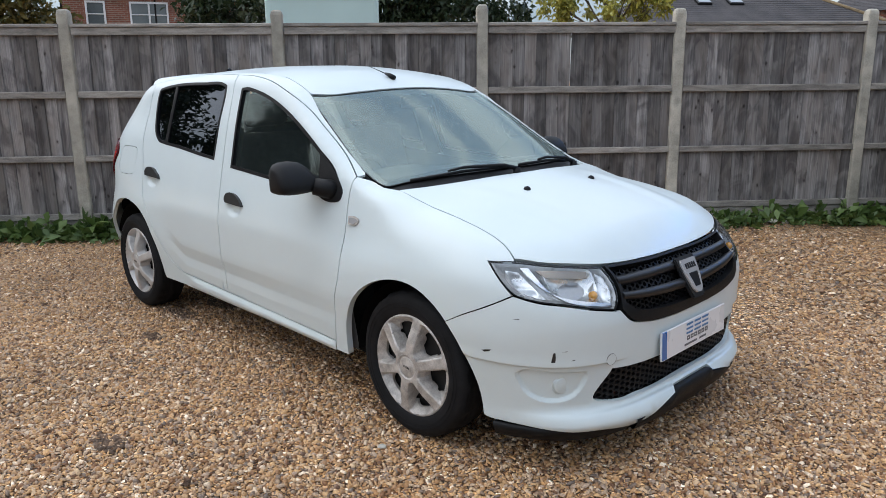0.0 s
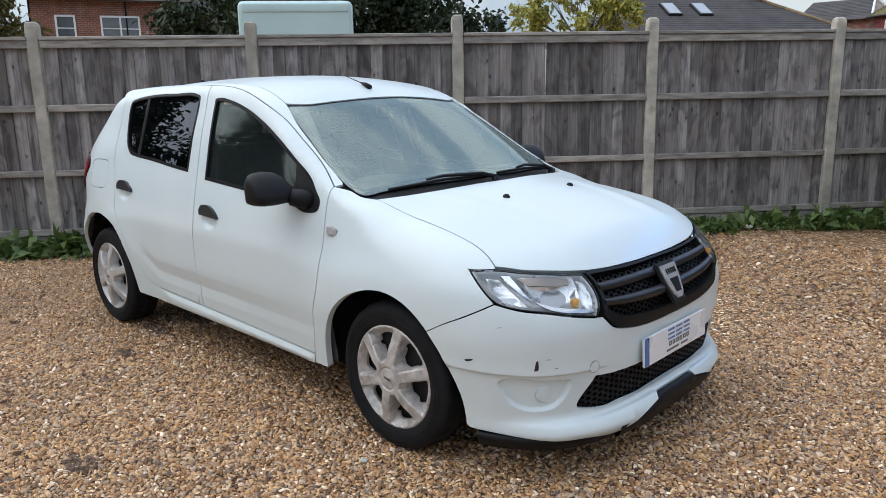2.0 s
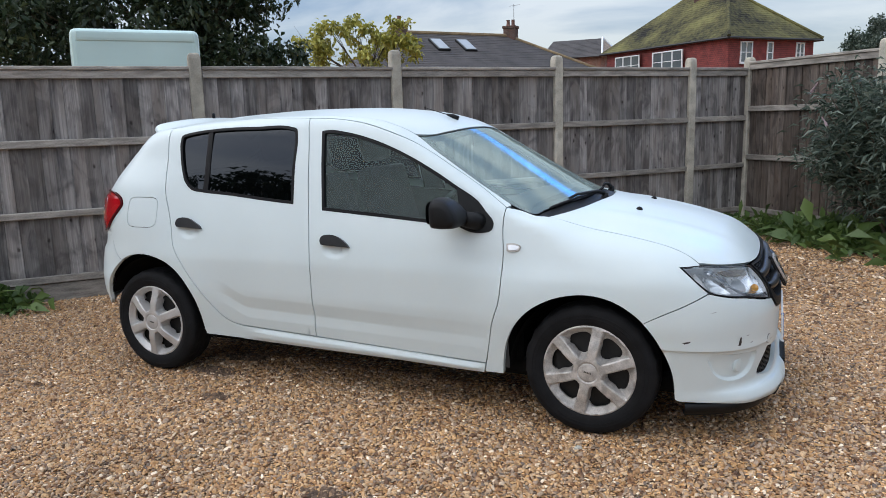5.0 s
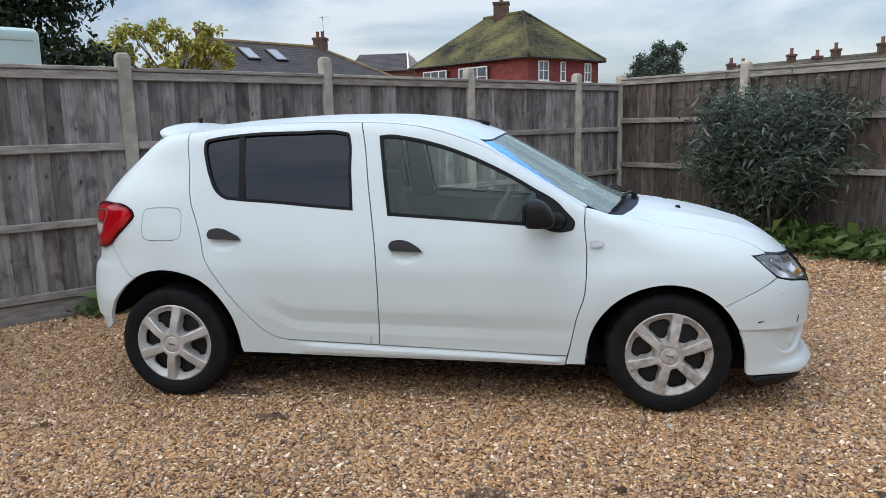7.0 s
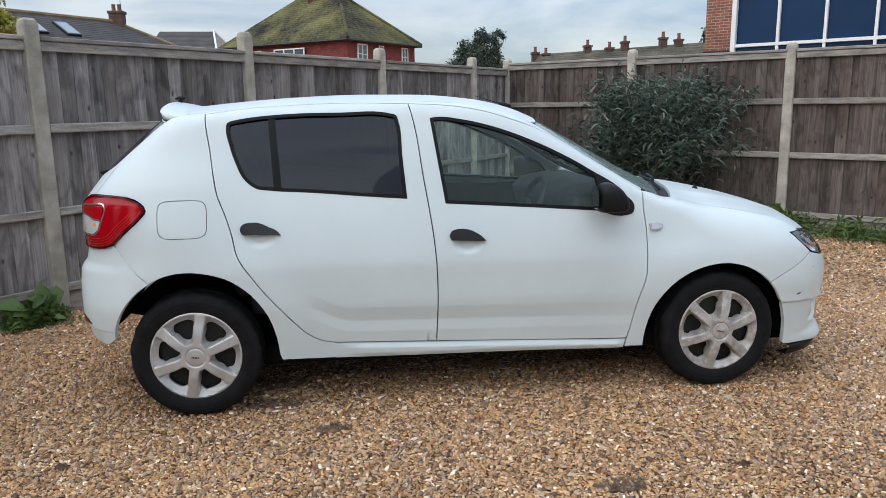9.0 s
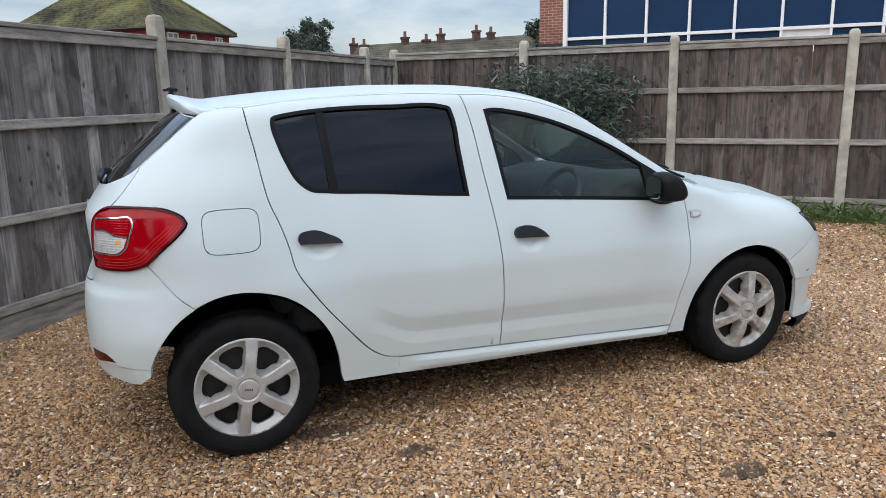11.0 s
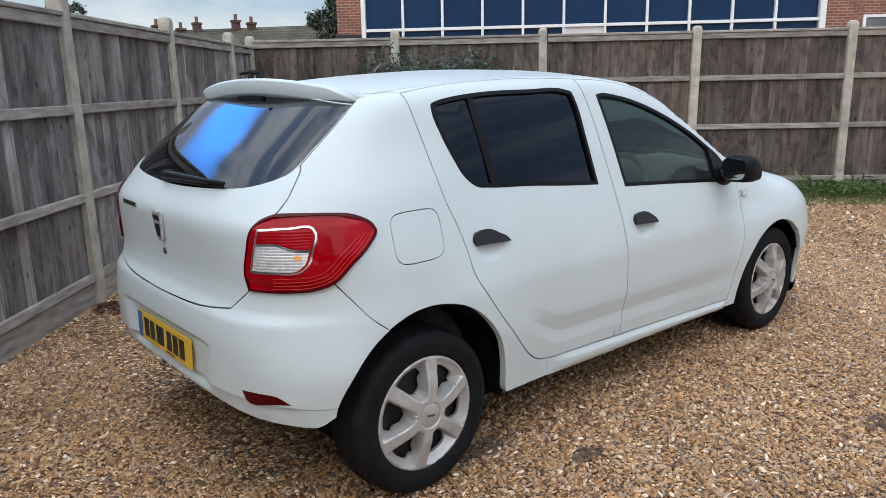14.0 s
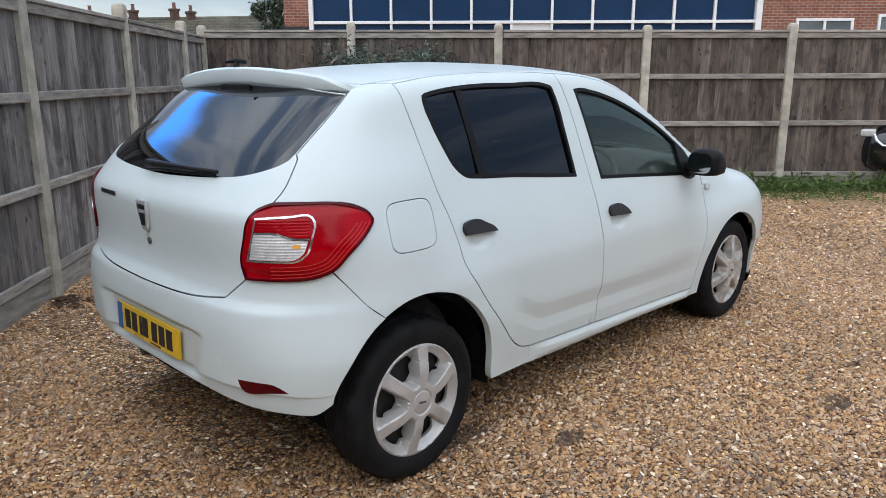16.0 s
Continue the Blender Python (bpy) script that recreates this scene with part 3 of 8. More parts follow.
tagged(ground, "tan flint gravel yard, damp in patches", "gravel ground", kind="structure")

rs = np.random.RandomState(7)


def stones(name, xy, size, label, seed, mat=None):
    """Loose chips: a rough five-sided slab each, lying flat or tipped."""
    q = np.random.RandomState(seed)
    n = len(xy)
    a0 = q.rand(n, 1) * 6.283
    ang = a0 + np.arange(5)[None] * 1.2566 + q.normal(size=(n, 5)) * 0.22
    rad = size[:, None] * (0.75 + 0.5 * q.rand(n, 5))
    sx = 0.60 + 0.34 * q.rand(n, 1)
    turn = q.rand(n, 1) * 6.283
    u, w = np.cos(ang) * rad * sx, np.sin(ang) * rad / sx
    low = np.stack([u * np.cos(turn) - w * np.sin(turn), u * np.sin(turn) + w * np.cos(turn), np.full((n, 5), -0.15) * size[:, None]], 2)
    top = low * (0.60 + 0.25 * q.rand(n, 1, 1)) + q.normal(size=(n, 1, 3)) * size[:, None, None] * 0.10
    top[:, :, 2] = size[:, None] * (0.36 + 0.30 * q.rand(n, 1)) + q.normal(size=(n, 5)) * size[:, None] * 0.07
    v = np.concatenate([low, top], 1)
    tx, ty = q.normal(size=(n, 1)) * 0.30, q.normal(size=(n, 1)) * 0.30
    v[:, :, 2] += v[:, :, 0] * tx + v[:, :, 1] * ty
    v[:, :, 0] += xy[:, 0:1]
    v[:, :, 1] += xy[:, 1:2]
    v[:, :, 2] += size[:, None] * (0.9 * q.rand(n, 1) - 0.1)
    f = [[k, (k + 1) % 5, 5 + (k + 1) % 5, 5 + k] for k in range(5)] + [[5, 6, 7, 8], [5, 8, 9, 9]]
    f4 = np.array(f[:6])
    f3 = np.array([[5, 8, 9]])
    i = np.arange(n)[:, None, None] * 10
    tri = np.concatenate([f4[:, [0, 1, 2]], f4[:, [0, 2, 3]], f3])
    ob = bulk(name, v.reshape(-1, 3), (tri[None] + i).reshape(-1, 3), mat or GRAVEL)
    return tagged(ob, label, "gravel", kind="stuff")


def scatter(x0, x1, y0, y1, step_, keep, seed):
    q = np.random.RandomState(seed)
    gx, gy = np.meshgrid(np.arange(x0, x1, step_), np.arange(y0, y1, step_))
    p = np.c_[gx.ravel(), gy.ravel()] + q.normal(size=(gx.size, 2)) * step_ * 0.42
    return p[keep(p)]


def near_car(p):
    d = np.hypot(np.maximum(np.abs(p[:, 0]) - 1.8, 0), np.maximum(np.abs(p[:, 1] + 0.3) - 0.5, 0))
    hidden = (np.abs(p[:, 0]) < 1.75) & (p[:, 1] > -0.35) & (p[:, 1] < 2.2)
    yard = (p - np.array([1.6, 6.08])) @ np.array([-0.754, 0.657]) < -0.05
    return d, hidden, yard


def keep_fine(p):
    d, hidden, yard = near_car(p)
    return (d < 1.75) & ~hidden & yard


def keep_rest(p):
    d, hidden, yard = near_car(p)
    return (d >= 1.75) & (d < 4.2) & ~hidden & yard & (p[:, 0] + p[:, 1] < 7.3) & (p[:, 1] > -3.6)


fine = scatter(-4, 4, -3.2, 3.2, 0.0150, keep_fine, 11)
stones("gravel_stones", fine, 0.0058 + 0.0062 * rs.rand(len(fine)) ** 2, "small tan, rust and grey flint stones", 12)
rest = scatter(-6.5, 6.5, -3.6, 6, 0.035, keep_rest, 13)
stones("gravel_stones", rest, 0.008 + 0.009 * rs.rand(len(rest)) ** 1.5, "small tan, rust and grey flint stones", 14)

# oil-dark clots of gravel and rotted leaf
for k, (x, y, r_) in enumerate(((-0.96, -0.71, 0.10), (-0.95, -0.45, 0.11), (-0.67, -1.03, 0.06), (0.42, -1.69, 0.075))):
    a_, d_ = rs.rand(int(2000 * r_)) * 6.283, r_ * np.sqrt(rs.rand(int(2000 * r_)))
    blot = np.c_[x + d_ * np.cos(a_) * 1.3, y + d_ * np.sin(a_) * 0.6]
    stones("dark_gravel", blot, 0.007 + 0.006 * rs.rand(len(blot)), "oil-dark clot of gravel and rotted leaf", 70 + k, DAMP)


# ---- buildings and trees beyond the fences ----
def window(parent, at, along, w, h, out, panes=2, bars=0, glass=None, name="window"):
    """A casement window on a wall: frame, sill and panes. at: lower left corner; along, out: unit vectors."""
    a, o = Vector(along), Vector(out)
    m = Matrix((( a.x, o.x, 0, at[0]), (a.y, o.y, 0, at[1]), (a.z, o.z, 1, at[2]), (0, 0, 0, 1)))
    t = 0.07
    bm = bmesh.new()
    loops_ = [[bm.verts.new(m @ Vector((x, y, z))) for x, z in ((e, e), (w - e, e), (w - e, h - e), (e, h - e))] for e, y in ((0, 0.06), (t, 0.06), (t, -0.02), (0, -0.02))]
    for a_, b_ in zip(loops_, loops_[1:] + loops_[:1]):
        for k in range(4):
            bm.faces.new((a_[k], a_[(k + 1) % 4], b_[(k + 1) % 4], b_[k]))
    bmesh.ops.recalc_face_normals(bm, faces=bm.faces)
    f = part(name, bm, WHITE_FRAME, parent)
    for k in range(1, panes):
        part("mullion", boxed((w * k / panes - 0.035, -0.02, t), (w * k / panes + 0.035, 0.055, h - t), 0.005, m), WHITE_FRAME, f)
    for k in range(bars):
        z = t + (h - 2 * t) * (k + 1) / (bars + 1)
        part("glazing_bar", boxed((t, -0.015, z - 0.02), (w - t, 0.045, z + 0.02), 0.004, m), WHITE_FRAME, f)
    part("window_sill", boxed((-0.05, 0.0, -0.06), (w + 0.05, 0.12, 0), 0.01, m), WHITE_FRAME, f)
    for k in range(panes):
        part("pane", boxed((w * k / panes + 0.035, 0.0, t), (w * (k + 1) / panes - 0.035, 0.012, h - t), 0, m), glass or HOUSE_GLASS, f)
    return f


def chimney(parent, at, w, d, z0, z1, pots, m=None):
    bm = bmesh.new()
    box(bm, (at[0] - w / 2, at[1] - d / 2, z0), (at[0] + w / 2, at[1] + d / 2, z1 - 0.16), 0.01)
    box(bm, (at[0] - w / 2 - 0.06, at[1] - d / 2 - 0.06, z1 - 0.16), (at[0] + w / 2 + 0.06, at[1] + d / 2 + 0.06, z1), 0.015)
    c = brick_uv(part("chimney", bm, BRICK_SOOT, parent))
    for k in range(pots):
        x = at[0] + (k - (pots - 1) / 2) * 0.34
        bm = bmesh.new()
        lathe(bm, [(0.15, z1 - 0.02), (0.12, z1 + 0.1), (0.11, z1 + 0.36), (0.14, z1 + 0.40), (0.09, z1 + 0.40)], 10, "z", (x, at[1], 0))
        part("chimney_pot", bm, POT, c)
    return c


SKY_PANE = plain("skylight_glass", (0.30, 0.34, 0.39), 0.1, vary=0.05)
POT = plain("terracotta_pot", (0.17, 0.085, 0.065), 0.85, vary=0.25)


def tiled_slope(bm, a, b, c, d, rows):
    """A roof slope from eave a-b to top d-c, in overlapping courses that stand a little proud."""
    a, b, c, d = (Vector(p) for p in (a, b, c, d))
    nrm = (b - a).cross(d - a).normalized()
    if nrm.z < 0:
        nrm = -nrm
    last = None
    for k in range(rows):
        s, t = k / rows, (k + 1) / rows
        p, q = a.lerp(d, s), b.lerp(c, s)
        r, u = b.lerp(c, t), a.lerp(d, t)
        v = [bm.verts.new(x) for x in (p + nrm * 0.022, q + nrm * 0.022, r + nrm * 0.010, u + nrm * 0.010)]
        v += last or [bm.verts.new(x) for x in (p - nrm * 0.03, q - nrm * 0.03)]
        bm.faces.new((v[0], v[1], v[2], v[3]))
        bm.faces.new((v[4], v[5], v[1], v[0]))
        last = [v[3], v[2]]


def hip_house(name, label, corner, angle, wide, deep, eave, ridge, wall_mat, slope_mats, rows=22, z0=0.0, over=0.35):
    """A hipped house: nearest corner, its right-hand wall runs at the angle (degrees), its left-hand wall square to that."""
    h = thing(name, label, "house")
    r = Vector((math.cos(radians(angle)), math.sin(radians(angle)), 0))
    q = Vector((-r.y, r.x, 0))
    c = Vector((*corner, 0))
    m = Matrix(((r.x, q.x, 0, c.x), (r.y, q.y, 0, c.y), (0, 0, 1, 0), (0, 0, 0, 1)))
    brick_uv(part("wall", boxed((0, 0, z0), (wide, deep, eave), 0, m), wall_mat, h))
    pts = [c + r * x + q * y + Vector((0, 0, eave)) for x, y in ((-over, -over), (wide + over, -over), (wide + over, deep + over), (-over, deep + over))]
    p1 = c + r * wide / 2 + q * wide / 2 + Vector((0, 0, ridge))
    p2 = c + r * wide / 2 + q * (deep - wide / 2) + Vector((0, 0, ridge))
    for k, (a, b, top_b, top_a) in enumerate(((pts[0], pts[1], p1, p1), (pts[1], pts[2], p2, p1), (pts[2], pts[3], p2, p2), (pts[3], pts[0], p1, p2))):
        bm = bmesh.new()
        tiled_slope(bm, a, b, top_b, top_a, rows)
        part("roof", bm, slope_mats[k % len(slope_mats)], h)
    bm = bmesh.new()
    tube(bm, [p2 + Vector((0, 0, 0.03)), p1 + Vector((0, 0, 0.03))], [0.13, 0.13], 8)
    tube(bm, [p1 + Vector((0, 0, 0.03)), pts[0] + Vector((0, 0, 0.03))], [0.11, 0.11], 8)
    tube(bm, [p1 + Vector((0, 0, 0.03)), pts[1] + Vector((0, 0, 0.03))], [0.11, 0.11], 8)
    part("ridge_tiles", bm, slope_mats[0], h)
    bm = bmesh.new()
    for a, b in zip(pts, pts[1:] + pts[:1]):
        tube(bm, [a - Vector((0, 0, 0.06)), b - Vector((0, 0, 0.06))], [0.07, 0.07], 6)
    part("gutter", bm, GREY_PLASTIC, h)
    return h, c, r, q, p1, p2


# mossy hipped house with red tile-hung walls
house, c, r, q, p1, p2 = hip_house("house", "hipped house with mossy tile roof and red tile-hung walls", (-0.7, 41.0), 50, 6.9, 10.6, 5.35, 8.55, TILE_RED, [MOSS])
chimney(house, tuple((p1.lerp(p2, 0.55))[:2]), 1.0, 0.8, 7.4, 9.45, 1)
for s, w in ((0.9, 0.95), (3.0, 0.5), (5.4, 0.7)):
    window(house, c + r * s + Vector((0, 0, 3.95)), r, w, 1.2, -q, 2 if w > 0.6 else 1, 1)
for s, w in ((3.2, 2.6), (7.0, 2.4)):
    window(house, c + q * (s + w) + Vector((0, 0, 3.75)) - r * 0.25, -q, w, 1.25, -r, 3, 1)

# long dark roof with skylights
house, c, r, q, p1, p2 = hip_house("house", "house with a long dark tiled roof and two skylights", (-9.1, 44.8), 143.4, 8.0, 15.5, 4.1, 6.6, BRICK_RED, [ROOF_TAN, ROOF_DARK, ROOF_DARK, ROOF_DARK], 20)
chimney(house, (p1.x + 0.2, p1.y + 0.2), 0.8, 0.7, 5.6, 7.25, 2)
chimney(house, (p2.x - 0.3, p2.y - 0.3), 0.8, 0.7, 5.6, 7.2, 1)
for s in (7.7, 9.6):
    e0 = c - r * 0.35 + q * s + Vector((0, 0, 4.1))
    up = (Vector((p1.x, p1.y, p1.z)) - (c - r * 0.35 + q * 4.0 + Vector((0, 0, 4.1)))).normalized()
    nrm = q.cross(up).normalized()
    nrm = nrm if nrm.z > 0 else -nrm
    m = Matrix(((q.x, up.x, nrm.x, e0.x), (q.y, up.y, nrm.y, e0.y), (q.z, up.z, nrm.z, e0.z), (0, 0, 0, 1)))
    f = part("skylight", boxed((0, 2.5, 0.0), (0.85, 4.0, 0.14), 0.02, m), GREY_PLASTIC, house)
    part("pane", boxed((0.08, 2.58, 0.1), (0.77, 3.92, 0.16), 0.0, m), SKY_PANE, f)
bm = bmesh.new()
tube(bm, [(p1.x + 0.5, p1.y, 7.0), (p1.x + 0.5, p1.y, 8.6)], [0.02, 0.015], 5)
tube(bm, [(p1.x + 0.2, p1.y, 8.5), (p1.x + 0.9, p1.y, 8.55)], [0.012, 0.012], 4)
part("aerial", bm, STEEL_DARK, house)

# small gabled house between the two
house = thing("house", "small gabled brick house with dark roof", "house")
brick_uv(part("wall", boxed((-14.8, 53.0, 0), (-10.4, 59, 5.75), 0), BRICK_RED, house))
bm = bmesh.new()
tiled_slope(bm, (-15.1, 52.6, 5.6), (-10.2, 52.6, 5.6), (-10.9, 56, 7.2), (-14.9, 56, 7.2), 14)
part("roof", bm, ROOF_DARK, house)
bm = bmesh.new()
tiled_slope(bm, (-10.2, 52.6, 5.6), (-9.4, 56.5, 5.6), (-10.9, 56, 7.2), (-10.9, 56, 7.2), 12)
part("gable_wall", bm, BRICK_RED, house)
bm = bmesh.new()
tube(bm, [(-10.2, 52.5, 5.65), (-10.9, 55.9, 7.27)], [0.08, 0.08], 5)
tube(bm, [(-9.4, 56.4, 5.65), (-10.9, 55.9, 7.27)], [0.08, 0.08], 5)
part("barge_board", bm, WHITE_FRAME, house)

# red-brick house with white windows
house = thing("house", "red brick house with white casement windows", "house")
a, b = Vector((-28.4, 7.4, 0)), Vector((-25.3, 14.1, 0))
al = (b - a).normalized()
ou = Vector((al.y, -al.x, 0))
m = Matrix(((al.x, ou.x, 0, a.x), (al.y, ou.y, 0, a.y), (0, 0, 1, 0), (0, 0, 0, 1)))
brick_uv(part("wall", boxed((0.6, -6, 0), ((b - a).length - 1.2, 0, 5.2), 0, m), BRICK_RED, house))
for x in (0.6, 4.0, 5.95):
    part("downpipe", boxed((x - 0.02, 0.0, 0), (x + 0.04, 0.05, 5.1), 0.01, m), BLACK_PLASTIC, house)
brick_uv(part("wing_wall", boxed(((b - a).length - 1.9, -5.5, 0), ((b - a).length + 0.1, -0.6, 4.75), 0, m), BRICK_RED, house))
for s, w in ((1.45, 0.72), (3.05, 1.45)):
    window(house, a + al * s + Vector((0, 0, 3.15)), al, w, 1.4, ou, 2 if w > 1 else 1, 2)
window(house, b - al * 1.5 - ou * 0.6 + Vector((0, 0, 3.3)), al, 1.05, 1.25, ou, 2, 1)
bm = bmesh.new()
pa = [m @ Vector(p) for p in ((0.2, 0.4, 5.1), ((b - a).length - 0.9, 0.4, 5.1), ((b - a).length - 0.9, -3, 7.4), (0.2, -3, 7.4))]
tiled_slope(bm, *pa, 16)
part("roof", bm, ROOF_DARK, house)
bm = bmesh.new()
pa = [m @ Vector(p) for p in (((b - a).length - 1.6, -0.3, 4.7), ((b - a).length + 0.4, -0.3, 4.7), ((b - a).length + 0.1, -3, 6.2), ((b - a).length - 1.6, -3, 6.2))]
tiled_slope(bm, *pa, 12)
part("roof", bm, ROOF_DARK, house)

# van with a pale box body, rounded at its top edges
van = thing("box_van", "pale mint-white box van body showing above the fence", "van")
ang = math.atan2(5.83 - 4.4, -6.72 + 7.9)
m = pose(-7.35, 5.12, 0, 0, 0, math.degrees(ang))
part("box_body", boxed((-0.97, 0.0, 0.7), (0.95, 4.2, 2.93), 0.13, m, 4), MINT_BOX, van, smooth=False)
part("roof_cap", boxed((-0.9, -0.02, 2.72), (0.88, 0.3, 2.90), 0.06, m, 3), MINT_BOX, van)
part("chassis", boxed((-0.85, 0.3, 0.45), (0.85, 5.4, 0.72), 0.03, m), UNDER, van)
part("cab", boxed((-0.95, 4.25, 0.45), (0.95, 5.9, 2.2), 0.2, m, 3), MINT_BOX, van)
for x in (-0.9, 0.7):
    for y in (1.0, 4.9):
        bm = bmesh.new()
        lathe(bm, [(0.05, 0), (0.33, 0.0), (0.35, 0.04), (0.35, 0.18), (0.33, 0.2), (0.05, 0.2)], 24, "y")
        bmesh.ops.transform(bm, matrix=m @ pose(x + (0.2 if x > 0 else 0), y, 0.35, 0, 0, 90), verts=bm.verts)
        part("wheel", bm, TYRE, van)

# office block: navy glazing in white frames, brick at both ends
office = thing("office_building", "brick office block with navy windows in white frames", "building")
w0, wd = Vector((9.61, 14.98, 0)), Vector((0.6842, -0.7293, 0))
wo = Vector((-wd.y, wd.x, 0)) * -1
m = Matrix(((wd.x, wo.x, 0, w0.x), (wd.y, wo.y, 0, w0.y), (0, 0, 1, 0), (0, 0, 0, 1)))
brick_uv(part("wall", boxed((-0.75, -8, 0), (-0.06, 0.05, 6.2), 0, m), BRICK_RED, office))
part("band_course", boxed((-0.8, -0.3, 2.55), (-0.06, 0.07, 2.78), 0.01, m), GREY_PLASTIC, office)
brick_uv(part("wall", boxed((-0.06, -8, 0), (12.3, -0.12, 2.3), 0, m), BRICK_RED, office))
brick_uv(part("wall", boxed((12.36, -8, 0), (26, 0.02, 6.2), 0, m), BRICK_RED, office))
part("roof", boxed((-1.0, -8, 6.2), (26, 0.3, 6.4), 0.02, m), ROOF_DARK, office)
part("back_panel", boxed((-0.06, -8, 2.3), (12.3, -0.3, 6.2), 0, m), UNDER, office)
bm = bmesh.new()
box(bm, (-0.06, -0.14, 2.2), (0.06, 0.08, 6.2), 0.008, m)
box(bm, (12.2, -0.14, 2.2), (12.36, 0.08, 6.2), 0.008, m)
for k in range(1, 11):
    box(bm, (1.11 * k - 0.035, -0.1, 2.2), (1.11 * k + 0.035, 0.04, 6.2), 0.006, m)
box(bm, (0, -0.1, 2.84), (12.25, 0.045, 2.92), 0.006, m)
box(bm, (0, -0.1, 4.6), (12.25, 0.045, 4.69), 0.006, m)
part("window_frame", bm, WHITE_FRAME, office)
for k in range(11):
    part("pane", boxed((1.11 * k + 0.036, -0.08, 2.92), (1.11 * (k + 1) - 0.036, -0.06, 4.6), 0, m), NAVY_PANE, office)
    part("pane", boxed((1.11 * k + 0.036, -0.08, 4.69), (1.11 * (k + 1) - 0.036, -0.06, 6.2), 0, m), NAVY_PANE, office)
    part("vent_pane", boxed((1.11 * k + 0.036, -0.08, 2.3), (1.11 * (k + 1) - 0.036, -0.06, 2.84), 0, m), WHITE_FRAME if k == 5 else NAVY_PANE, office)
for s, w, z in ((13.3, 1.55, 1.75), (15.5, 2.2, 1.85)):
    window(office, w0 + wd * s + Vector((0, 0, z)) + wo * 0.02, wd, w, 1.2, wo, 3 if w > 2 else 2, 0)

# far terrace with many chimneys
row = thing("terrace_house", "distant terrace with dark roofs and red chimney stacks", "house")
m = pose(13.2, 52.3, 0, 0, 0, -19.9)
brick_uv(part("wall", boxed((0.3, -3.0, 0), (40, 3.0, 3.6), 0, m), BRICK_RED, row))
bm = bmesh.new()
tiled_slope(bm, *[m @ Vector(p) for p in ((0, -3.3, 3.5), (40, -3.3, 3.5), (40, 0, 6.9), (0.6, 0, 5.15))], 10)
part("roof", bm, ROOF_MOSSY, row)
for s, z in ((0.3, 5.3), (1.1, 5.2), (4.2, 5.7), (5.8, 5.5), (6.9, 5.9), (9.6, 6.1), (10.7, 5.95), (15.5, 6.4), (20, 6.5)):
    p = m @ Vector((s, -0.2, 0))
    chimney(row, (p.x, p.y), 0.5, 0.45, 4.0, z, 1)

# trees beyond the fences
tree("tree", "large dark evergreen tree beside the van", (-14.6, 13.8, 0), 8.5, 0.25,
     [((-0.8, -0.6, 4.2), 2.0), ((1.0, 0.8, 3.6), 1.6), ((0.2, 0.4, 6.2), 2.2), ((-1.6, -1.8, 6.0), 1.7), ((1.6, 1.6, 5.8), 1.4), ((-0.3, 0.2, 2.6), 1.7), ((2.3, 2.0, 2.9), 1.0), ((-2.4, -2.6, 4.0), 1.6), ((2.2, 2.0, 6.6), 1.0)],
     LEAF_DARK, 26000, 0.20, seed=3)
tree("tree", "dark evergreen tree behind the brick house", (-19.5, 10.8, 0), 8.0, 0.22,
     [((0, 0, 4.0), 1.7), ((0.8, 0.9, 5.2), 1.6), ((-0.6, -1.0, 3.4), 1.1), ((0, 0, 6.4), 1.5)], LEAF_DARK, 9000, 0.22, seed=4)
tree("tree", "autumn-brown broadleaf tree behind the fence", (-20.6, 3.6, 0), 6.5, 0.2,
     [((0, 0, 3.4), 1.5), ((0.4, 1.1, 2.9), 1.0), ((-0.5, -1.4, 3.4), 1.4), ((0.2, 0.2, 4.8), 1.5)], LEAF_AUTUMN, 9000, 0.2, seed=5)
tree("tree", "thin yellow-green tree with gaps in its crown", (-17.2, 29.1, 0), 6.4, 0.14,
     [((-2.4, -1.2, 5.1), 0.95), ((-1.3, -0.6, 5.6), 0.9), ((-0.2, 0.0, 5.9), 0.8), ((0.9, 0.4, 5.7), 0.8), ((1.6, 0.8, 6.0), 0.6), ((2.0, 1.0, 5.2), 0.75), ((-1.6, -0.8, 4.6), 1.0), ((0.4, 0.2, 4.8), 1.1), ((1.6, 0.8, 4.6), 1.0)], LEAF_YELLOW, 4200, 0.24, seed=6)
tree("tree", "upright grey-green conifer behind the fence", (5.15, 29.4, 0), 4.8, 0.12,
     [((0, 0, 3.4), 0.9), ((0.5, 0, 4.1), 0.5), ((-0.4, 0, 3.9), 0.5), ((0.85, 0, 3.2), 0.55), ((-0.8, 0.0, 3.1), 0.55), ((0.85, 0, 4.4), 0.35), ((0.2, 0, 4.45), 0.4), ((-0.7, 0, 3.8), 0.3)], LEAF_GREY, 14000, 0.10, seed=7)
tree("tree", "upright grey-green tree beside the office block", (13.6, 22.6, 0), 5.2, 0.12,
     [((0, 0, 3.2), 0.75), ((0.2, -0.2, 4.3), 0.6), ((-0.2, 0.1, 5.0), 0.45), ((-0.4, 0.3, 3.9), 0.5)], LEAF_GREY, 5000, 0.14, seed=8)
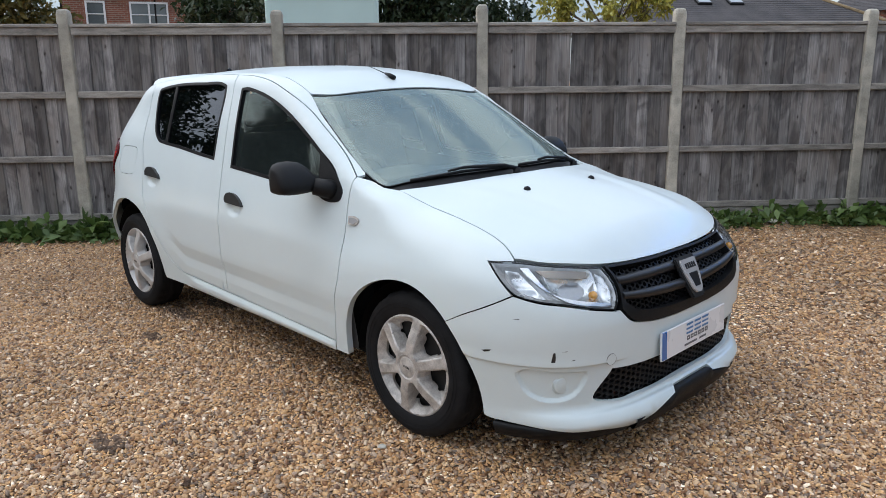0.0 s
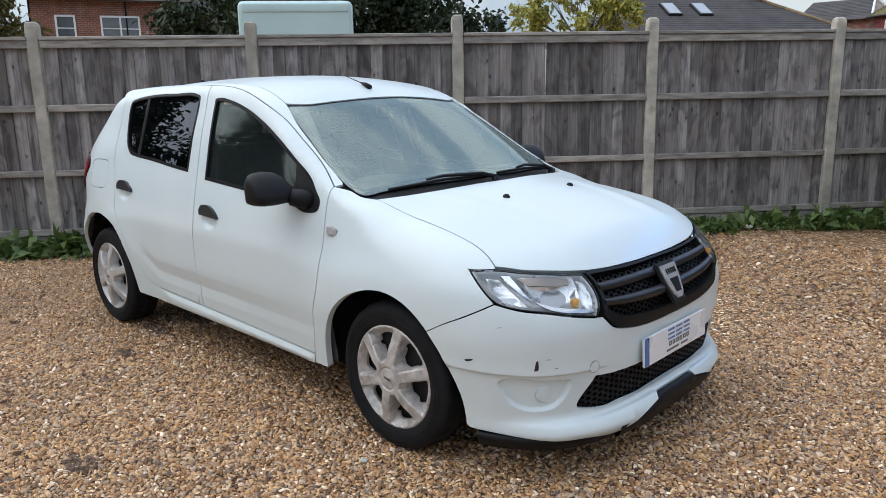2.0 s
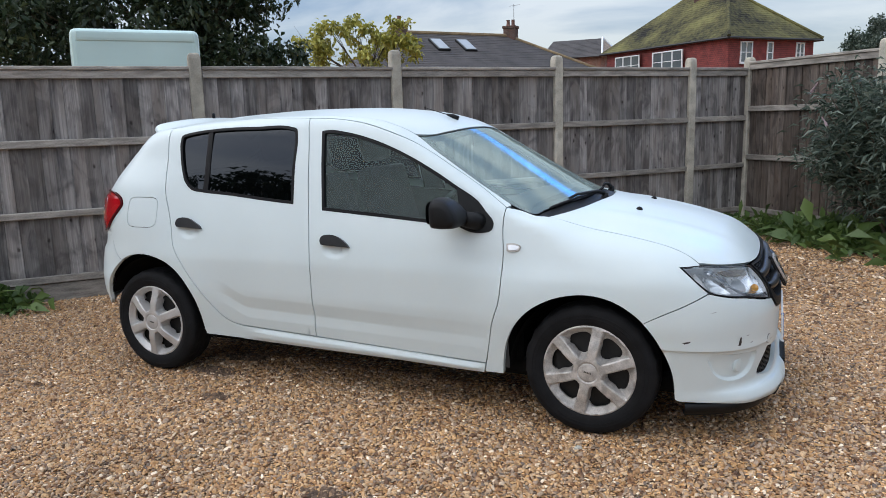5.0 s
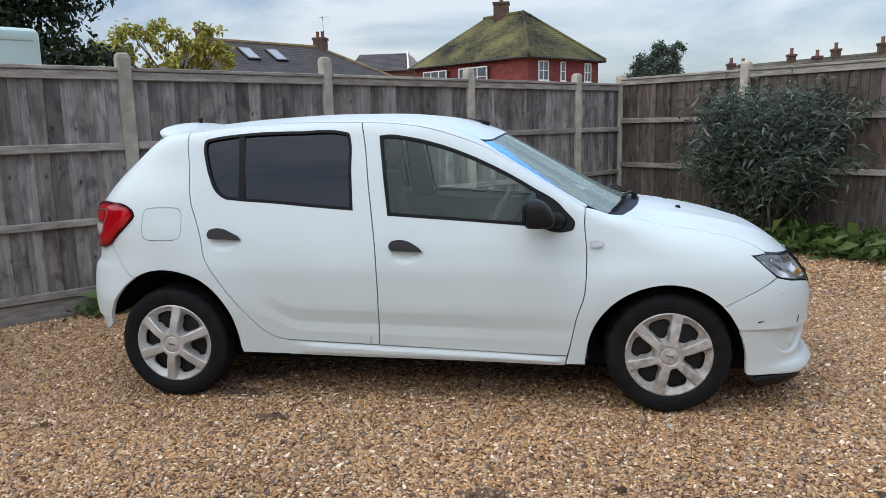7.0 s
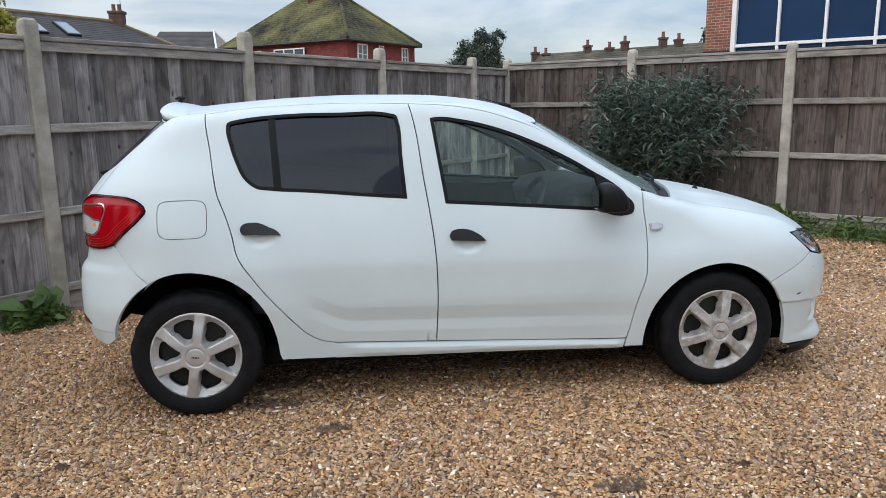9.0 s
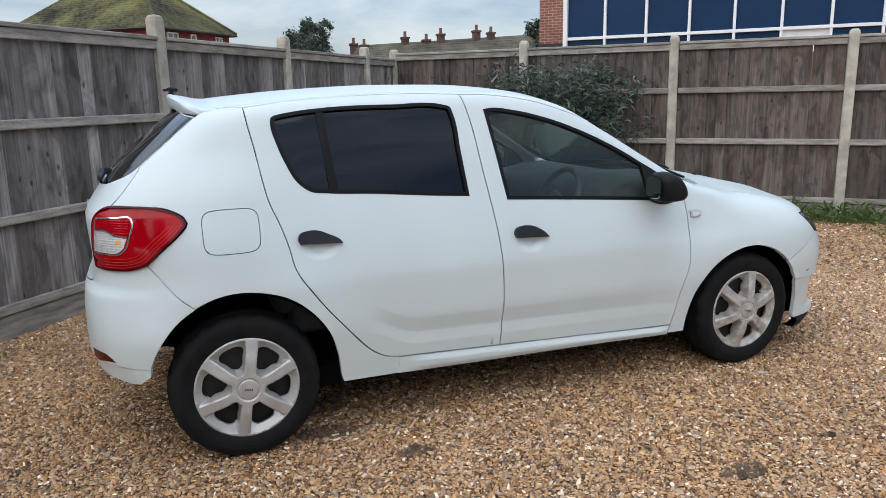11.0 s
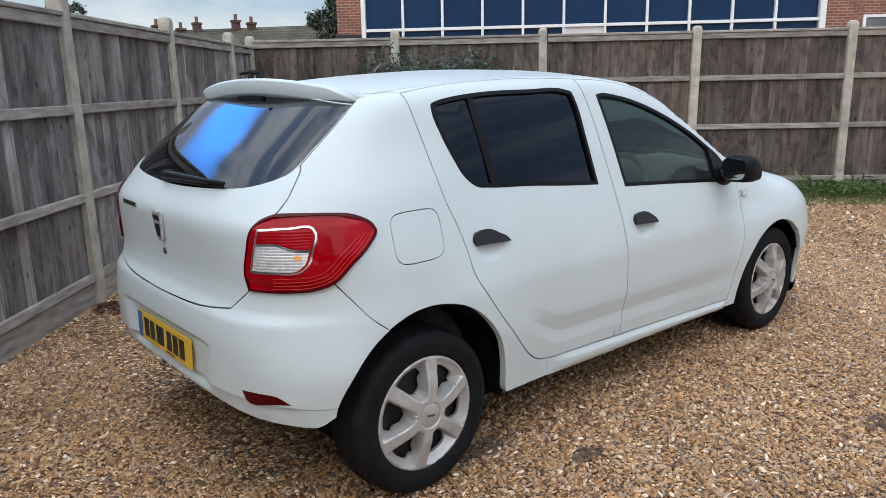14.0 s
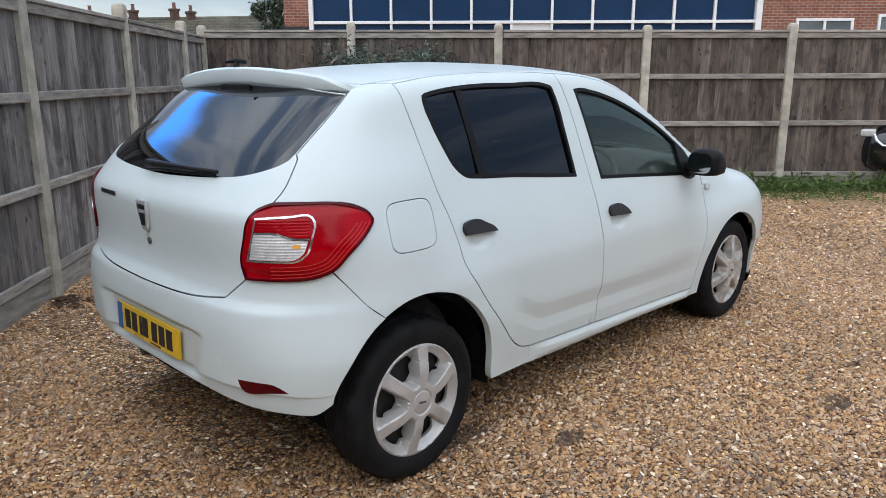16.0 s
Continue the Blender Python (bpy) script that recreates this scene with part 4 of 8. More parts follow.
# hedge trees on the near side of the yard, which the car's glass mirrors
for k, (x, y, h) in enumerate(((-13.5, -4.6, 7.6), (-11.7, -7.9, 7.6), (-9.6, -10.9, 7.2), (-7.0, -13.5, 6.2), (-2.6, -15.0, 4.8), (2.4, -14.2, 5.6))):
    tree("tree", "dark broadleaf tree along the open side of the yard", (x, y, 0), h, 0.18,
         [((0, 0, h * 0.5), 1.7), ((1.3, 0.3, h * 0.42), 1.4), ((-1.3, -0.2, h * 0.45), 1.4), ((0.3, 0, h * 0.78), 1.3), ((2.2, 0, h * 0.3), 1.2), ((-2.2, 0, h * 0.3), 1.2)],
         LEAF_DARK, 20000 if k < 3 else 6000, 0.19 if k < 3 else 0.24, "trees along the open side", seed=20 + k)
# ---- car body surface: one smooth implicit solid, x forward, y to its left ----
def curve(table):
    """A smooth (monotone cubic) curve through (x, value) pairs."""
    xs = np.array([a for a, _ in table], float)
    ys = np.array([b for _, b in table], float)
    h, d = np.diff(xs), np.diff(ys) / np.diff(xs)
    m = np.concatenate(([d[0]], np.where(d[1:] * d[:-1] > 0, 2 * d[1:] * d[:-1] / (d[1:] + d[:-1] + 1e-12), 0.0), [d[-1]]))

    def value(x):
        x = np.clip(x, xs[0], xs[-1])
        i = np.clip(np.searchsorted(xs, x) - 1, 0, len(h) - 1)
        t = (x - xs[i]) / h[i]
        return ((1 + 2 * t) * (1 - t) ** 2 * ys[i] + t * (1 - t) ** 2 * h[i] * m[i]
                + t * t * (3 - 2 * t) * ys[i + 1] + t * t * (t - 1) * h[i] * m[i + 1])
    return value


def step(a, b, x):
    t = np.clip((x - a) / (b - a), 0, 1)
    return t * t * (3 - 2 * t)


HALF = curve([(0.0, 0.76), (0.2, 0.788), (0.3, 0.802), (0.42, 0.820), (0.55, 0.836), (0.68, 0.836), (0.8, 0.817), (0.9, 0.792),
              (0.97, 0.772), (1.02, 0.757), (1.2, 0.702), (1.37, 0.640), (1.5, 0.585)])
NOSE = curve([(0.0, 0.52), (0.15, 0.65), (0.2, 0.715), (0.25, 0.685), (0.34, 0.69), (0.46, 0.695), (0.55, 0.695), (0.615, 0.682), (0.7, 0.632), (0.78, 0.568),
              (0.9, 0.47), (1.5, 0.3)])
TAIL = curve([(0.0, 0.58), (0.2, 0.69), (0.3, 0.75), (0.46, 0.785), (0.6, 0.785), (0.69, 0.777), (0.74, 0.745), (0.81, 0.735), (0.98, 0.745),
              (1.07, 0.69), (1.17, 0.605), (1.30, 0.455), (1.4, 0.335), (1.5, 0.21)])
TOP = curve([(-1.9, 1.30), (-1.55, 1.395), (-1.42, 1.42), (-1.2, 1.446), (-0.9, 1.47), (-0.5, 1.485), (-0.2, 1.482), (0.1, 1.457), (0.28, 1.417), (0.42, 1.362),
             (0.6, 1.265), (0.8, 1.153), (1.0, 1.046), (1.12, 0.998), (1.22, 0.98), (1.35, 0.958), (1.55, 0.915), (1.75, 0.858), (1.88, 0.81), (1.97, 0.765), (2.1, 0.67)])


def smooth_max(a, b, r):
    h = np.clip(0.5 + 0.5 * (a - b) / r, 0, 1)
    return b * (1 - h) + a * h + r * h * (1 - h)


REAR_MID = 0.035


def middle(x):
    """The body's middle line, which swings a little to the left at the tail."""
    return REAR_MID * step(-1.40, -1.78, x)


def press_low(x):
    """Height of the lower edge of the pressing in the doors."""
    return 0.374 - 0.024 * x + 0.075 * step(-0.58, -0.80, x)


def body(x, y, z):
    """Below 0 inside the body, above 0 outside."""
    y = np.abs(y - middle(x))
    half = HALF(z)
    arch = 0.0
    for hub in (-1.29, 1.24):
        d = np.hypot(x - hub, (z - 0.30))
        arch = arch + 0.014 * step(0.62, 0.40, d)
    # door pressing: a facet that turns down, then a ledge that turns up
    span = step(-0.86, -0.70, x) * (0.45 + 0.55 * step(0.80, -0.1, x)) * step(0.84, 0.76, x)
    u = (z - press_low(x)) / 0.118
    hollow = 0.0075 * span * np.clip(np.minimum(u / 0.46, (1 - u) / 0.54), 0, 1) ** 0.9
    shoulder = 0.016 * step(0.45, 0.85, x) * step(1.6, 1.3, x) * step(0.60, 0.78, z)
    haunch = 0.030 * step(-0.95, -1.38, x) * step(0.70, 0.92, z) * step(1.25, 1.04, z)
    flare = 0.020 * step(-1.42, -1.62, x) * step(0.72, 0.52, z)
    half = half + arch + haunch + flare - hollow - shoulder - 0.006 * step(0.75, 1.6, x) * step(0.55, 0.85, z)
    nose = np.maximum((x - 1.3) / NOSE(z), 0)
    tail = np.maximum((-1.1 - x) / TAIL(z), 0)
    n_front, n_rear = 3.4, 4.7
    end = np.maximum(nose, tail)
    n = np.where(x > 0, n_front, n_rear)
    wall = ((end ** n + (y / half) ** n) ** (1 / n) - 1) * 0.8
    back = 0.30 * step(0.0, 0.45, x) * step(1.7, 1.1, x) + 0.10 * step(1.3, 1.8, x)
    top_x = x + back * y * y
    drop = 0.13 - 0.055 * step(0.15, 0.5, x) * step(1.25, 1.0, x) - 0.015 * step(1.0, 1.3, x)
    roof = (z - (TOP(top_x) - drop * y * y)) * 0.88
    radius = 0.05 - 0.022 * step(0.2, 0.45, x) * step(1.15, 0.95, x) + 0.05 * step(0.95, 1.3, x)
    return smooth_max(smooth_max(wall, roof, radius), (0.17 - z) * 0.9, 0.03)


def slope(p):
    """Outward unit normals of the body at points p (n, 3)."""
    e, g = 2e-3, []
    for k in range(3):
        d = np.zeros(3)
        d[k] = e
        g.append(body(*(p + d).T) - body(*(p - d).T))
    g = np.array(g).T
    return g / np.linalg.norm(g, axis=1, keepdims=True)


def meet(start, stop):
    """Where the way from start (outside) to stop (inside) meets the body."""
    a, b = np.zeros(len(start)), np.ones(len(start))
    for _ in range(30):
        m = (a + b) / 2
        out = body(*(start + (stop - start) * m[:, None]).T) > 0
        a, b = np.where(out, m, a), np.where(out, b, m)
    return start + (stop - start) * b[:, None]


def side_map(q):
    """Right flank: (x, z)."""
    n = len(q)
    return meet(np.c_[q[:, 0], np.full(n, -1.3), q[:, 1]], np.c_[q[:, 0], np.full(n, -0.05), q[:, 1]])


def top_map(q):
    """Bonnet, windscreen and roof: (x, y)."""
    n = len(q)
    return meet(np.c_[q, np.full(n, 2.2)], np.c_[q, np.full(n, 0.4)])


def fan_map(axis, turn, mid=0.0):
    """Round an end: (arc length at 1.25 m from an upright axis, z); arc 0 on the car's middle, negative on its right."""
    def fn(q):
        a = q[:, 0] / 1.25
        c, s = np.cos(a) * turn, np.sin(a)
        n = len(q)
        return meet(np.c_[axis + 2.2 * c, mid + 2.2 * s, q[:, 1]], np.c_[np.full(n, axis), np.full(n, mid), q[:, 1]])
    return fn


front_map, rear_map = fan_map(0.6, 1), fan_map(-0.6, -1, REAR_MID)


FLANK_N, FLANK_T = np.array([0, -math.cos(radians(30)), math.sin(radians(30))]), np.array([0, math.sin(radians(30)), math.cos(radians(30))])


def flank_map(q):
    """Right flank, seen from 30 degrees above: (x, height along the slanted plane)."""
    base = np.c_[q[:, 0], np.zeros(len(q)), np.zeros(len(q))] + q[:, 1:2] * FLANK_T
    return meet(base + 2.0 * FLANK_N, base + 0.6 * FLANK_N)


def to_flank(p):
    return np.c_[p[:, 0], p @ FLANK_T]


def on_side(pts):
    """(x, z[, corner]) on the right flank to flank coordinates."""
    p = side_map(np.array([q[:2] for q in pts], float))
    return [(*a, *b[2:]) for a, b in zip(to_flank(p), pts)]


def on_top(pts):
    p = top_map(np.array([q[:2] for q in pts], float))
    return [(*a, *b[2:]) for a, b in zip(to_flank(p), pts)]


def on_rear(pts):
    p = rear_map(np.array([q[:2] for q in pts], float))
    return [(*a, *b[2:]) for a, b in zip(to_flank(p), pts)]


def on_front(pts):
    p = front_map(np.array([q[:2] for q in pts], float))
    return [(*a, *b[2:]) for a, b in zip(to_flank(p), pts)]


def spline(p, closed, du):
    """Catmull-Rom through points, at about du apart."""
    p = np.array(p, float)
    if len(p) == 2:
        k = max(1, int(np.linalg.norm(p[1] - p[0]) / du))
        return p[0] + (p[1] - p[0]) * np.arange(k)[:, None] / k
    q = np.vstack([p[-1:], p, p[:2]]) if closed else np.vstack([2 * p[0] - p[1], p, 2 * p[-1] - p[-2]])
    out = []
    for i in range(1, len(q) - 2):
        a, b, c, d = q[i - 1:i + 3]
        la, lb, lc = (max(np.linalg.norm(v), 1e-6) for v in (b - a, c - b, d - c))
        m1 = ((b - a) / la * lb + (c - b) / lb * la) / (la + lb) * lb
        m2 = ((c - b) / lb * lc + (d - c) / lc * lb) / (lb + lc) * lb
        k = max(1, int(lb / du))
        t = (np.arange(k) / k)[:, None]
        out.append((2 * t ** 3 - 3 * t ** 2 + 1) * b + (t ** 3 - 2 * t ** 2 + t) * m1 + (3 * t ** 2 - 2 * t ** 3) * c + (t ** 3 - t ** 2) * m2)
    return np.vstack(out)


def outline(pts, du=0.014):
    """A closed outline; a third value marks a sharp corner."""
    corners = [i for i, q in enumerate(pts) if len(q) > 2 and q[2]]
    xy = [q[:2] for q in pts]
    if not corners:
        return spline(xy, True, du)
    xy = xy[corners[0]:] + xy[:corners[0]]
    cuts = [(c - corners[0]) for c in corners] + [len(xy)]
    xy = xy + [xy[0]]
    return np.vstack([spline(xy[a:b + 1], False, du) for a, b in zip(cuts, cuts[1:])])


def area(p):
    return 0.5 * np.sum(p[:, 0] * np.roll(p[:, 1], -1) - np.roll(p[:, 0], -1) * p[:, 1])


def inset(p, d):
    """Moves a closed outline inwards by d (outwards if negative)."""
    if d == 0:
        return p
    e = np.roll(p, -1, 0) - p
    e /= np.maximum(np.linalg.norm(e, axis=1, keepdims=True), 1e-9)
    n = np.c_[-e[:, 1], e[:, 0]] * np.sign(area(p))
    b = n + np.roll(n, 1, 0)
    b /= np.maximum(np.linalg.norm(b, axis=1, keepdims=True), 1e-9)
    k = 1 / np.maximum(np.abs(np.sum(b * n, axis=1, keepdims=True)), 0.5)
    return p + b * k * d


def contains(poly, p):
    x, y = p[:, 0:1], p[:, 1:2]
    a, b = poly, np.roll(poly, -1, 0)
    cross = ((a[:, 1] > y) != (b[:, 1] > y)) & (x < (b[:, 0] - a[:, 0]) * (y - a[:, 1]) / (b[:, 1] - a[:, 1] + 1e-12) + a[:, 0])
    return cross.sum(1) % 2 == 1


def fill(rings, spacing, lines=()):
    """Triangles that fill rings[0] less the other rings, with inner points on a grid. Returns points, triangles, and the rings' indices."""
    pts = np.vstack(rings)
    edges, loops, n0 = [], [], 0
    for r in rings:
        k = len(r)
        loops.append(np.arange(n0, n0 + k))
        edges += [(n0 + i, n0 + (i + 1) % k) for i in range(k)]
        n0 += k
    for ln in lines:
        ln = ln[contains(rings[0], ln)]
        for r in rings[1:]:
            ln = ln[~contains(r, ln)]
        if len(ln):
            ln = ln[np.min(((ln[:, None] - pts[None]) ** 2).sum(2), axis=1) > 0.004 ** 2]
        pts = np.vstack([pts, ln])
    lo, hi = rings[0].min(0), rings[0].max(0)
    gx, gy = np.meshgrid(np.arange(lo[0], hi[0], spacing), np.arange(lo[1], hi[1], spacing * 0.866))
    gx = gx + (np.arange(gx.shape[0]) % 2)[:, None] * spacing / 2
    g = np.c_[gx.ravel(), gy.ravel()]
    ok = contains(rings[0], g)
    for r in rings[1:]:
        ok &= ~contains(r, g)
    g = g[ok]
    if len(g):
        d2 = np.concatenate([np.min(((c[:, None] - pts[None]) ** 2).sum(2), axis=1) for c in np.array_split(g, max(1, len(g) // 800))])
        g = g[d2 > (0.45 * spacing) ** 2]
    allp = np.vstack([pts, g])
    res = delaunay_2d_cdt([Vector(p) for p in allp], edges, [], 0, 1e-6)
    back = res[3]
    vs = np.array([[v.x, v.y] for v in res[0]])
    tri = np.array([t for t in res[2] if len(t) == 3])
    cen = vs[tri].mean(1)
    ok = contains(rings[0], cen)
    for r in rings[1:]:
        ok &= ~contains(r, cen)
    first = {}
    for new_i, olds in enumerate(back):
        for o in olds:
            first[o] = new_i
    loops = [np.array([first[i] for i in lp]) for lp in loops]
    return vs, tri[ok], loops


def sheet(name, fn, rings, mat, parent, lift=0.0, rim=0.012, spacing=0.035, mirror=False, label="", relief=None, lines=()):
    """A formed panel: the filled rings laid on the body by fn, raised by lift, its edges turned in by rim."""
    vs, tri, loops = fill(rings, spacing, lines)
    p = fn(vs)
    n = slope(p)
    lifted = lift if relief is None else lift + relief(vs)[:, None]
    p = p + n * lifted
    if relief is not None:
        def formed(q):
            w = fn(q)
            return w + slope(w) * (lift + relief(q)[:, None])
        e = 1.2e-3
        n2 = np.cross(formed(vs + [e, 0]) - formed(vs - [e, 0]), formed(vs + [0, e]) - formed(vs - [0, e]))
        n2 *= np.sign(np.sum(n2 * n, axis=1, keepdims=True))
        n = n2 / np.maximum(np.linalg.norm(n2, axis=1, keepdims=True), 1e-12)
    a, b, c = p[tri[:, 0]], p[tri[:, 1]], p[tri[:, 2]]
    flip = np.sum(np.cross(b - a, c - a) * n[tri[:, 0]], axis=1) < 0
    tri[flip] = tri[flip][:, ::-1]
    verts, norms, faces = [p], [n], [tuple(t) for t in tri]
    base = len(p)
    if rim:
        for k, lp in enumerate(loops):
            q, nq = p[lp], n[lp]
            t = np.roll(q, -1, 0) - np.roll(q, 1, 0)
            out = np.cross(t, nq)
            out /= np.maximum(np.linalg.norm(out, axis=1, keepdims=True), 1e-9)
            away = q - q.mean(0)
            if np.sum(out * away) * (1 if k == 0 else -1) < 0:
                out = -out
            m = len(lp)
            verts += [q, q - nq * rim]
            norms += [out, out]
            for i in range(m):
                j = (i + 1) % m
                f = (base + i, base + j, base + m + j, base + m + i)
                fa, fb, fc = q[i], q[j], q[j] - nq[j] * rim
                if np.dot(np.cross(fb - fa, fc - fa), out[i]) < 0:
                    f = f[::-1]
                faces.append(f)
            base += 2 * m
    verts, norms = np.vstack(verts), np.vstack(norms)
    if mirror:
        verts, norms = verts * [1, -1, 1] + np.c_[np.zeros(len(verts)), 2 * middle(verts[:, 0]), np.zeros(len(verts))], norms * [1, -1, 1]
        faces = [f[::-1] for f in faces]
    me = bpy.data.meshes.new(name)
    me.from_pydata(verts.tolist(), [], faces)
    me.polygons.foreach_set("use_smooth", [True] * len(me.polygons))
    me.normals_split_custom_set_from_vertices([tuple(v) for v in norms])
    return finish(new(name, me), mat, parent, label)


# ---- the white car ----
car = thing("car", "white five-door hatchback with scuffed front bumper parked on gravel", "car")
GAP = 0.0020

# shared lines: (x, z) on the flank, (x, y) on top, (arc, z) round the ends
SHUT_FRONT = [(0.842, 1.006), (0.838, 0.934), (0.848, 0.805), (0.846, 0.70), (0.836, 0.592), (0.801, 0.482), (0.772, 0.334), (0.760, 0.286)]
SPLIT = [(-0.279, 1.432), (-0.252, 1.318), (-0.225, 1.108), (-0.208, 0.99), (-0.186, 0.822), (-0.174, 0.636), (-0.174, 0.468), (-0.180, 0.318)]
DOOR_TOP = [(0.842, 1.006), (0.72, 1.085), (0.55, 1.188), (0.40, 1.275), (0.22, 1.352), (0.04, 1.403), (-0.12, 1.425), (-0.279, 1.432)]
DOOR_TOP_REAR = [(-0.279, 1.432), (-0.5, 1.438), (-0.75, 1.434), (-1.0, 1.42), (-1.214, 1.395)]
SHUT_REAR = [(-1.214, 1.395), (-1.209, 1.350), (-1.189, 1.23), (-1.174, 1.12), (-1.158, 1.035), (-1.128, 0.955), (-1.099, 0.86), (-1.079, 0.768), (-1.006, 0.652), (-0.908, 0.527), (-0.836, 0.443),
             (-0.786, 0.391), (-0.725, 0.352), (-0.659, 0.336)]
WIN_FRONT = [(-0.181, 1.365, 1), (-0.143, 1.37), (-0.034, 1.358), (0.127, 1.32), (0.288, 1.262), (0.447, 1.188), (0.58, 1.113), (0.735, 1.008), (0.768, 0.955), (0.74, 0.918),
             (0.69, 0.914), (0.572, 0.923), (0.227, 0.949), (-0.125, 0.973, 1), (-0.152, 1.159)]
WIN_REAR = [(-1.112, 1.355), (-1.08, 1.366), (-1.04, 1.373), (-0.88, 1.389), (-0.606, 1.395), (-0.37, 1.389), (-0.338, 1.38), (-0.328, 1.35), (-0.317, 1.188), (-0.302, 0.999, 1), (-0.467, 1.012), (-0.736, 1.037),
            (-0.925, 1.051), (-0.985, 1.06), (-1.034, 1.096), (-1.076, 1.175), (-1.103, 1.255), (-1.117, 1.325)]
HOOD_SIDE = [(1.020, -0.655), (1.12, -0.652), (1.241, -0.655), (1.40, -0.665), (1.50, -0.674), (1.572, -0.683), (1.635, -0.694), (1.676, -0.706)]
HOOD_FRONT = [(1.676, -0.706), (1.745, -0.645), (1.812, -0.543), (1.857, -0.434), (1.876, -0.351), (1.893, -0.184), (1.897, 0.0)]
HOOD_REAR = [(1.170, 0.0), (1.158, -0.136), (1.105, -0.427), (1.055, -0.575), (1.020, -0.655)]
LIGHT = [(-0.813, 0.781, 1), (-0.726, 0.783), (-0.64, 0.772), (-0.564, 0.763), (-0.428, 0.746, 1), (-0.413, 0.718), (-0.407, 0.658), (-0.43, 0.611, 1), (-0.517, 0.628), (-0.604, 0.648),
         (-0.685, 0.661), (-0.748, 0.681), (-0.779, 0.716)]
LAMP = [(-0.662, 1.038, 1), (-0.733, 1.041), (-0.866, 1.033), (-0.905, 1.019), (-0.938, 0.997), (-0.949, 0.979), (-0.932, 0.938), (-0.887, 0.884), (-0.835, 0.828), (-0.786, 0.811), (-0.715, 0.805), (-0.636, 0.803), (-0.580, 0.802, 1),
        (-0.568, 0.852), (-0.582, 0.928), (-0.602, 1.000), (-0.624, 1.022)]


def sharp(pts, *at):
    """Marks points of a list as corners."""
    at = [i % len(pts) for i in at]
    return [(*p[:2], 1) if i in at else tuple(p[:2]) for i, p in enumerate(pts)]


def both(name, fn, rings, mat, parent_r, parent_l, **kw):
    a = sheet(name, fn, rings, mat, parent_r, **kw)
    b = sheet(name, fn, rings, mat, parent_l, mirror=True, **kw)
    return a, b


# doors: rows of points along the pressing keep its lower edge crisp
PRESS = [np.array(to_flank(side_map(np.c_[xs_, press_low(xs_) + d_]))) for d_ in (-0.006, 0.0, 0.006, 0.047, 0.055, 0.063, 0.111, 0.118, 0.125) for xs_ in (np.arange(-0.82, 0.84, 0.018),)]


def scooped(x0, z0):
    """A shallow oval hand scoop in a door, centred at (x0, z0) on the flank."""
    c = to_flank(side_map(np.array([(x0, z0)])))[0]
    return lambda q: -0.013 * step(1.0, 0.35, np.hypot((q[:, 0] - c[0]) / 0.078, (q[:, 1] - c[1]) / 0.047))


def scoop_lines(x0, z0):
    c = to_flank(side_map(np.array([(x0, z0)])))[0]
    a = np.linspace(0, 2 * math.pi, 30, endpoint=False)
    return [np.c_[c[0] + 0.078 * k * np.cos(a[::st]), c[1] + 0.047 * k * np.sin(a[::st])] for k, st in ((1.06, 1), (0.95, 1), (0.82, 1), (0.68, 1), (0.52, 2), (0.36, 2), (0.16, 5))]


SCOOP_F, SCOOP_R = scoop_lines(-0.030, 0.785), scoop_lines(-0.975, 0.842)
front_door = outline(on_side(sharp(SHUT_FRONT[::-1] + DOOR_TOP[1:] + SPLIT[1:], 0, 7, 14, -1)))
win_f = outline(on_side(WIN_FRONT))
door_r, door_l = both("front_door", flank_map, [inset(front_door, 0.0027), win_f], PAINT, car, car, lines=PRESS + SCOOP_F, relief=scooped(-0.030, 0.785))
rear_door = outline(on_side(sharp(SPLIT[::-1] + DOOR_TOP_REAR[1:] + SHUT_REAR[1:], 0, 7, 11, -1)))
win_r = outline(on_side(WIN_REAR))
rdoor_r, rdoor_l = both("rear_door", flank_map, [inset(rear_door, 0.0027), win_r], PAINT, car, car, lines=PRESS + SCOOP_R, relief=scooped(-0.975, 0.842))
for d_r, d_l, win, glass_mat, glass_name in ((door_r, door_l, win_f, DOOR_GLASS, "window_glass"), (rdoor_r, rdoor_l, win_r, PRIVACY, "window_glass")):
    both("window_seal", flank_map, [inset(win, 0.0005), inset(win, 0.016)], RUBBER, d_r, d_l, lift=0.0012, rim=0.02, spacing=0.05)
    for g in both(glass_name, flank_map, [inset(win, 0.012)], glass_mat, d_r, d_l, lift=-0.010, rim=0.0, spacing=0.05):
        g.visible_shadow = False
# divider of the rear quarter light
bar = np.array(to_flank(side_map(np.array([(-0.931, 1.382), (-0.899, 1.382), (-0.874, 1.044), (-0.908, 1.046)]))))
both("window_bar", flank_map, [bar], RUBBER, rdoor_r, rdoor_l, lift=-0.001, rim=0.012, spacing=0.06)
# mirror patch: black triangle ahead of the front window
patch = outline(on_side([(0.60, 1.094, 1), (0.69, 1.040), (0.755, 0.985), (0.792, 0.938), (0.786, 0.908), (0.74, 0.893), (0.68, 0.897), (0.632, 0.915, 1), (0.618, 1.01)]))
both("mirror_patch", flank_map, [patch], BLACK_PLASTIC, door_r, door_l, lift=0.004, rim=0.02, spacing=0.05)

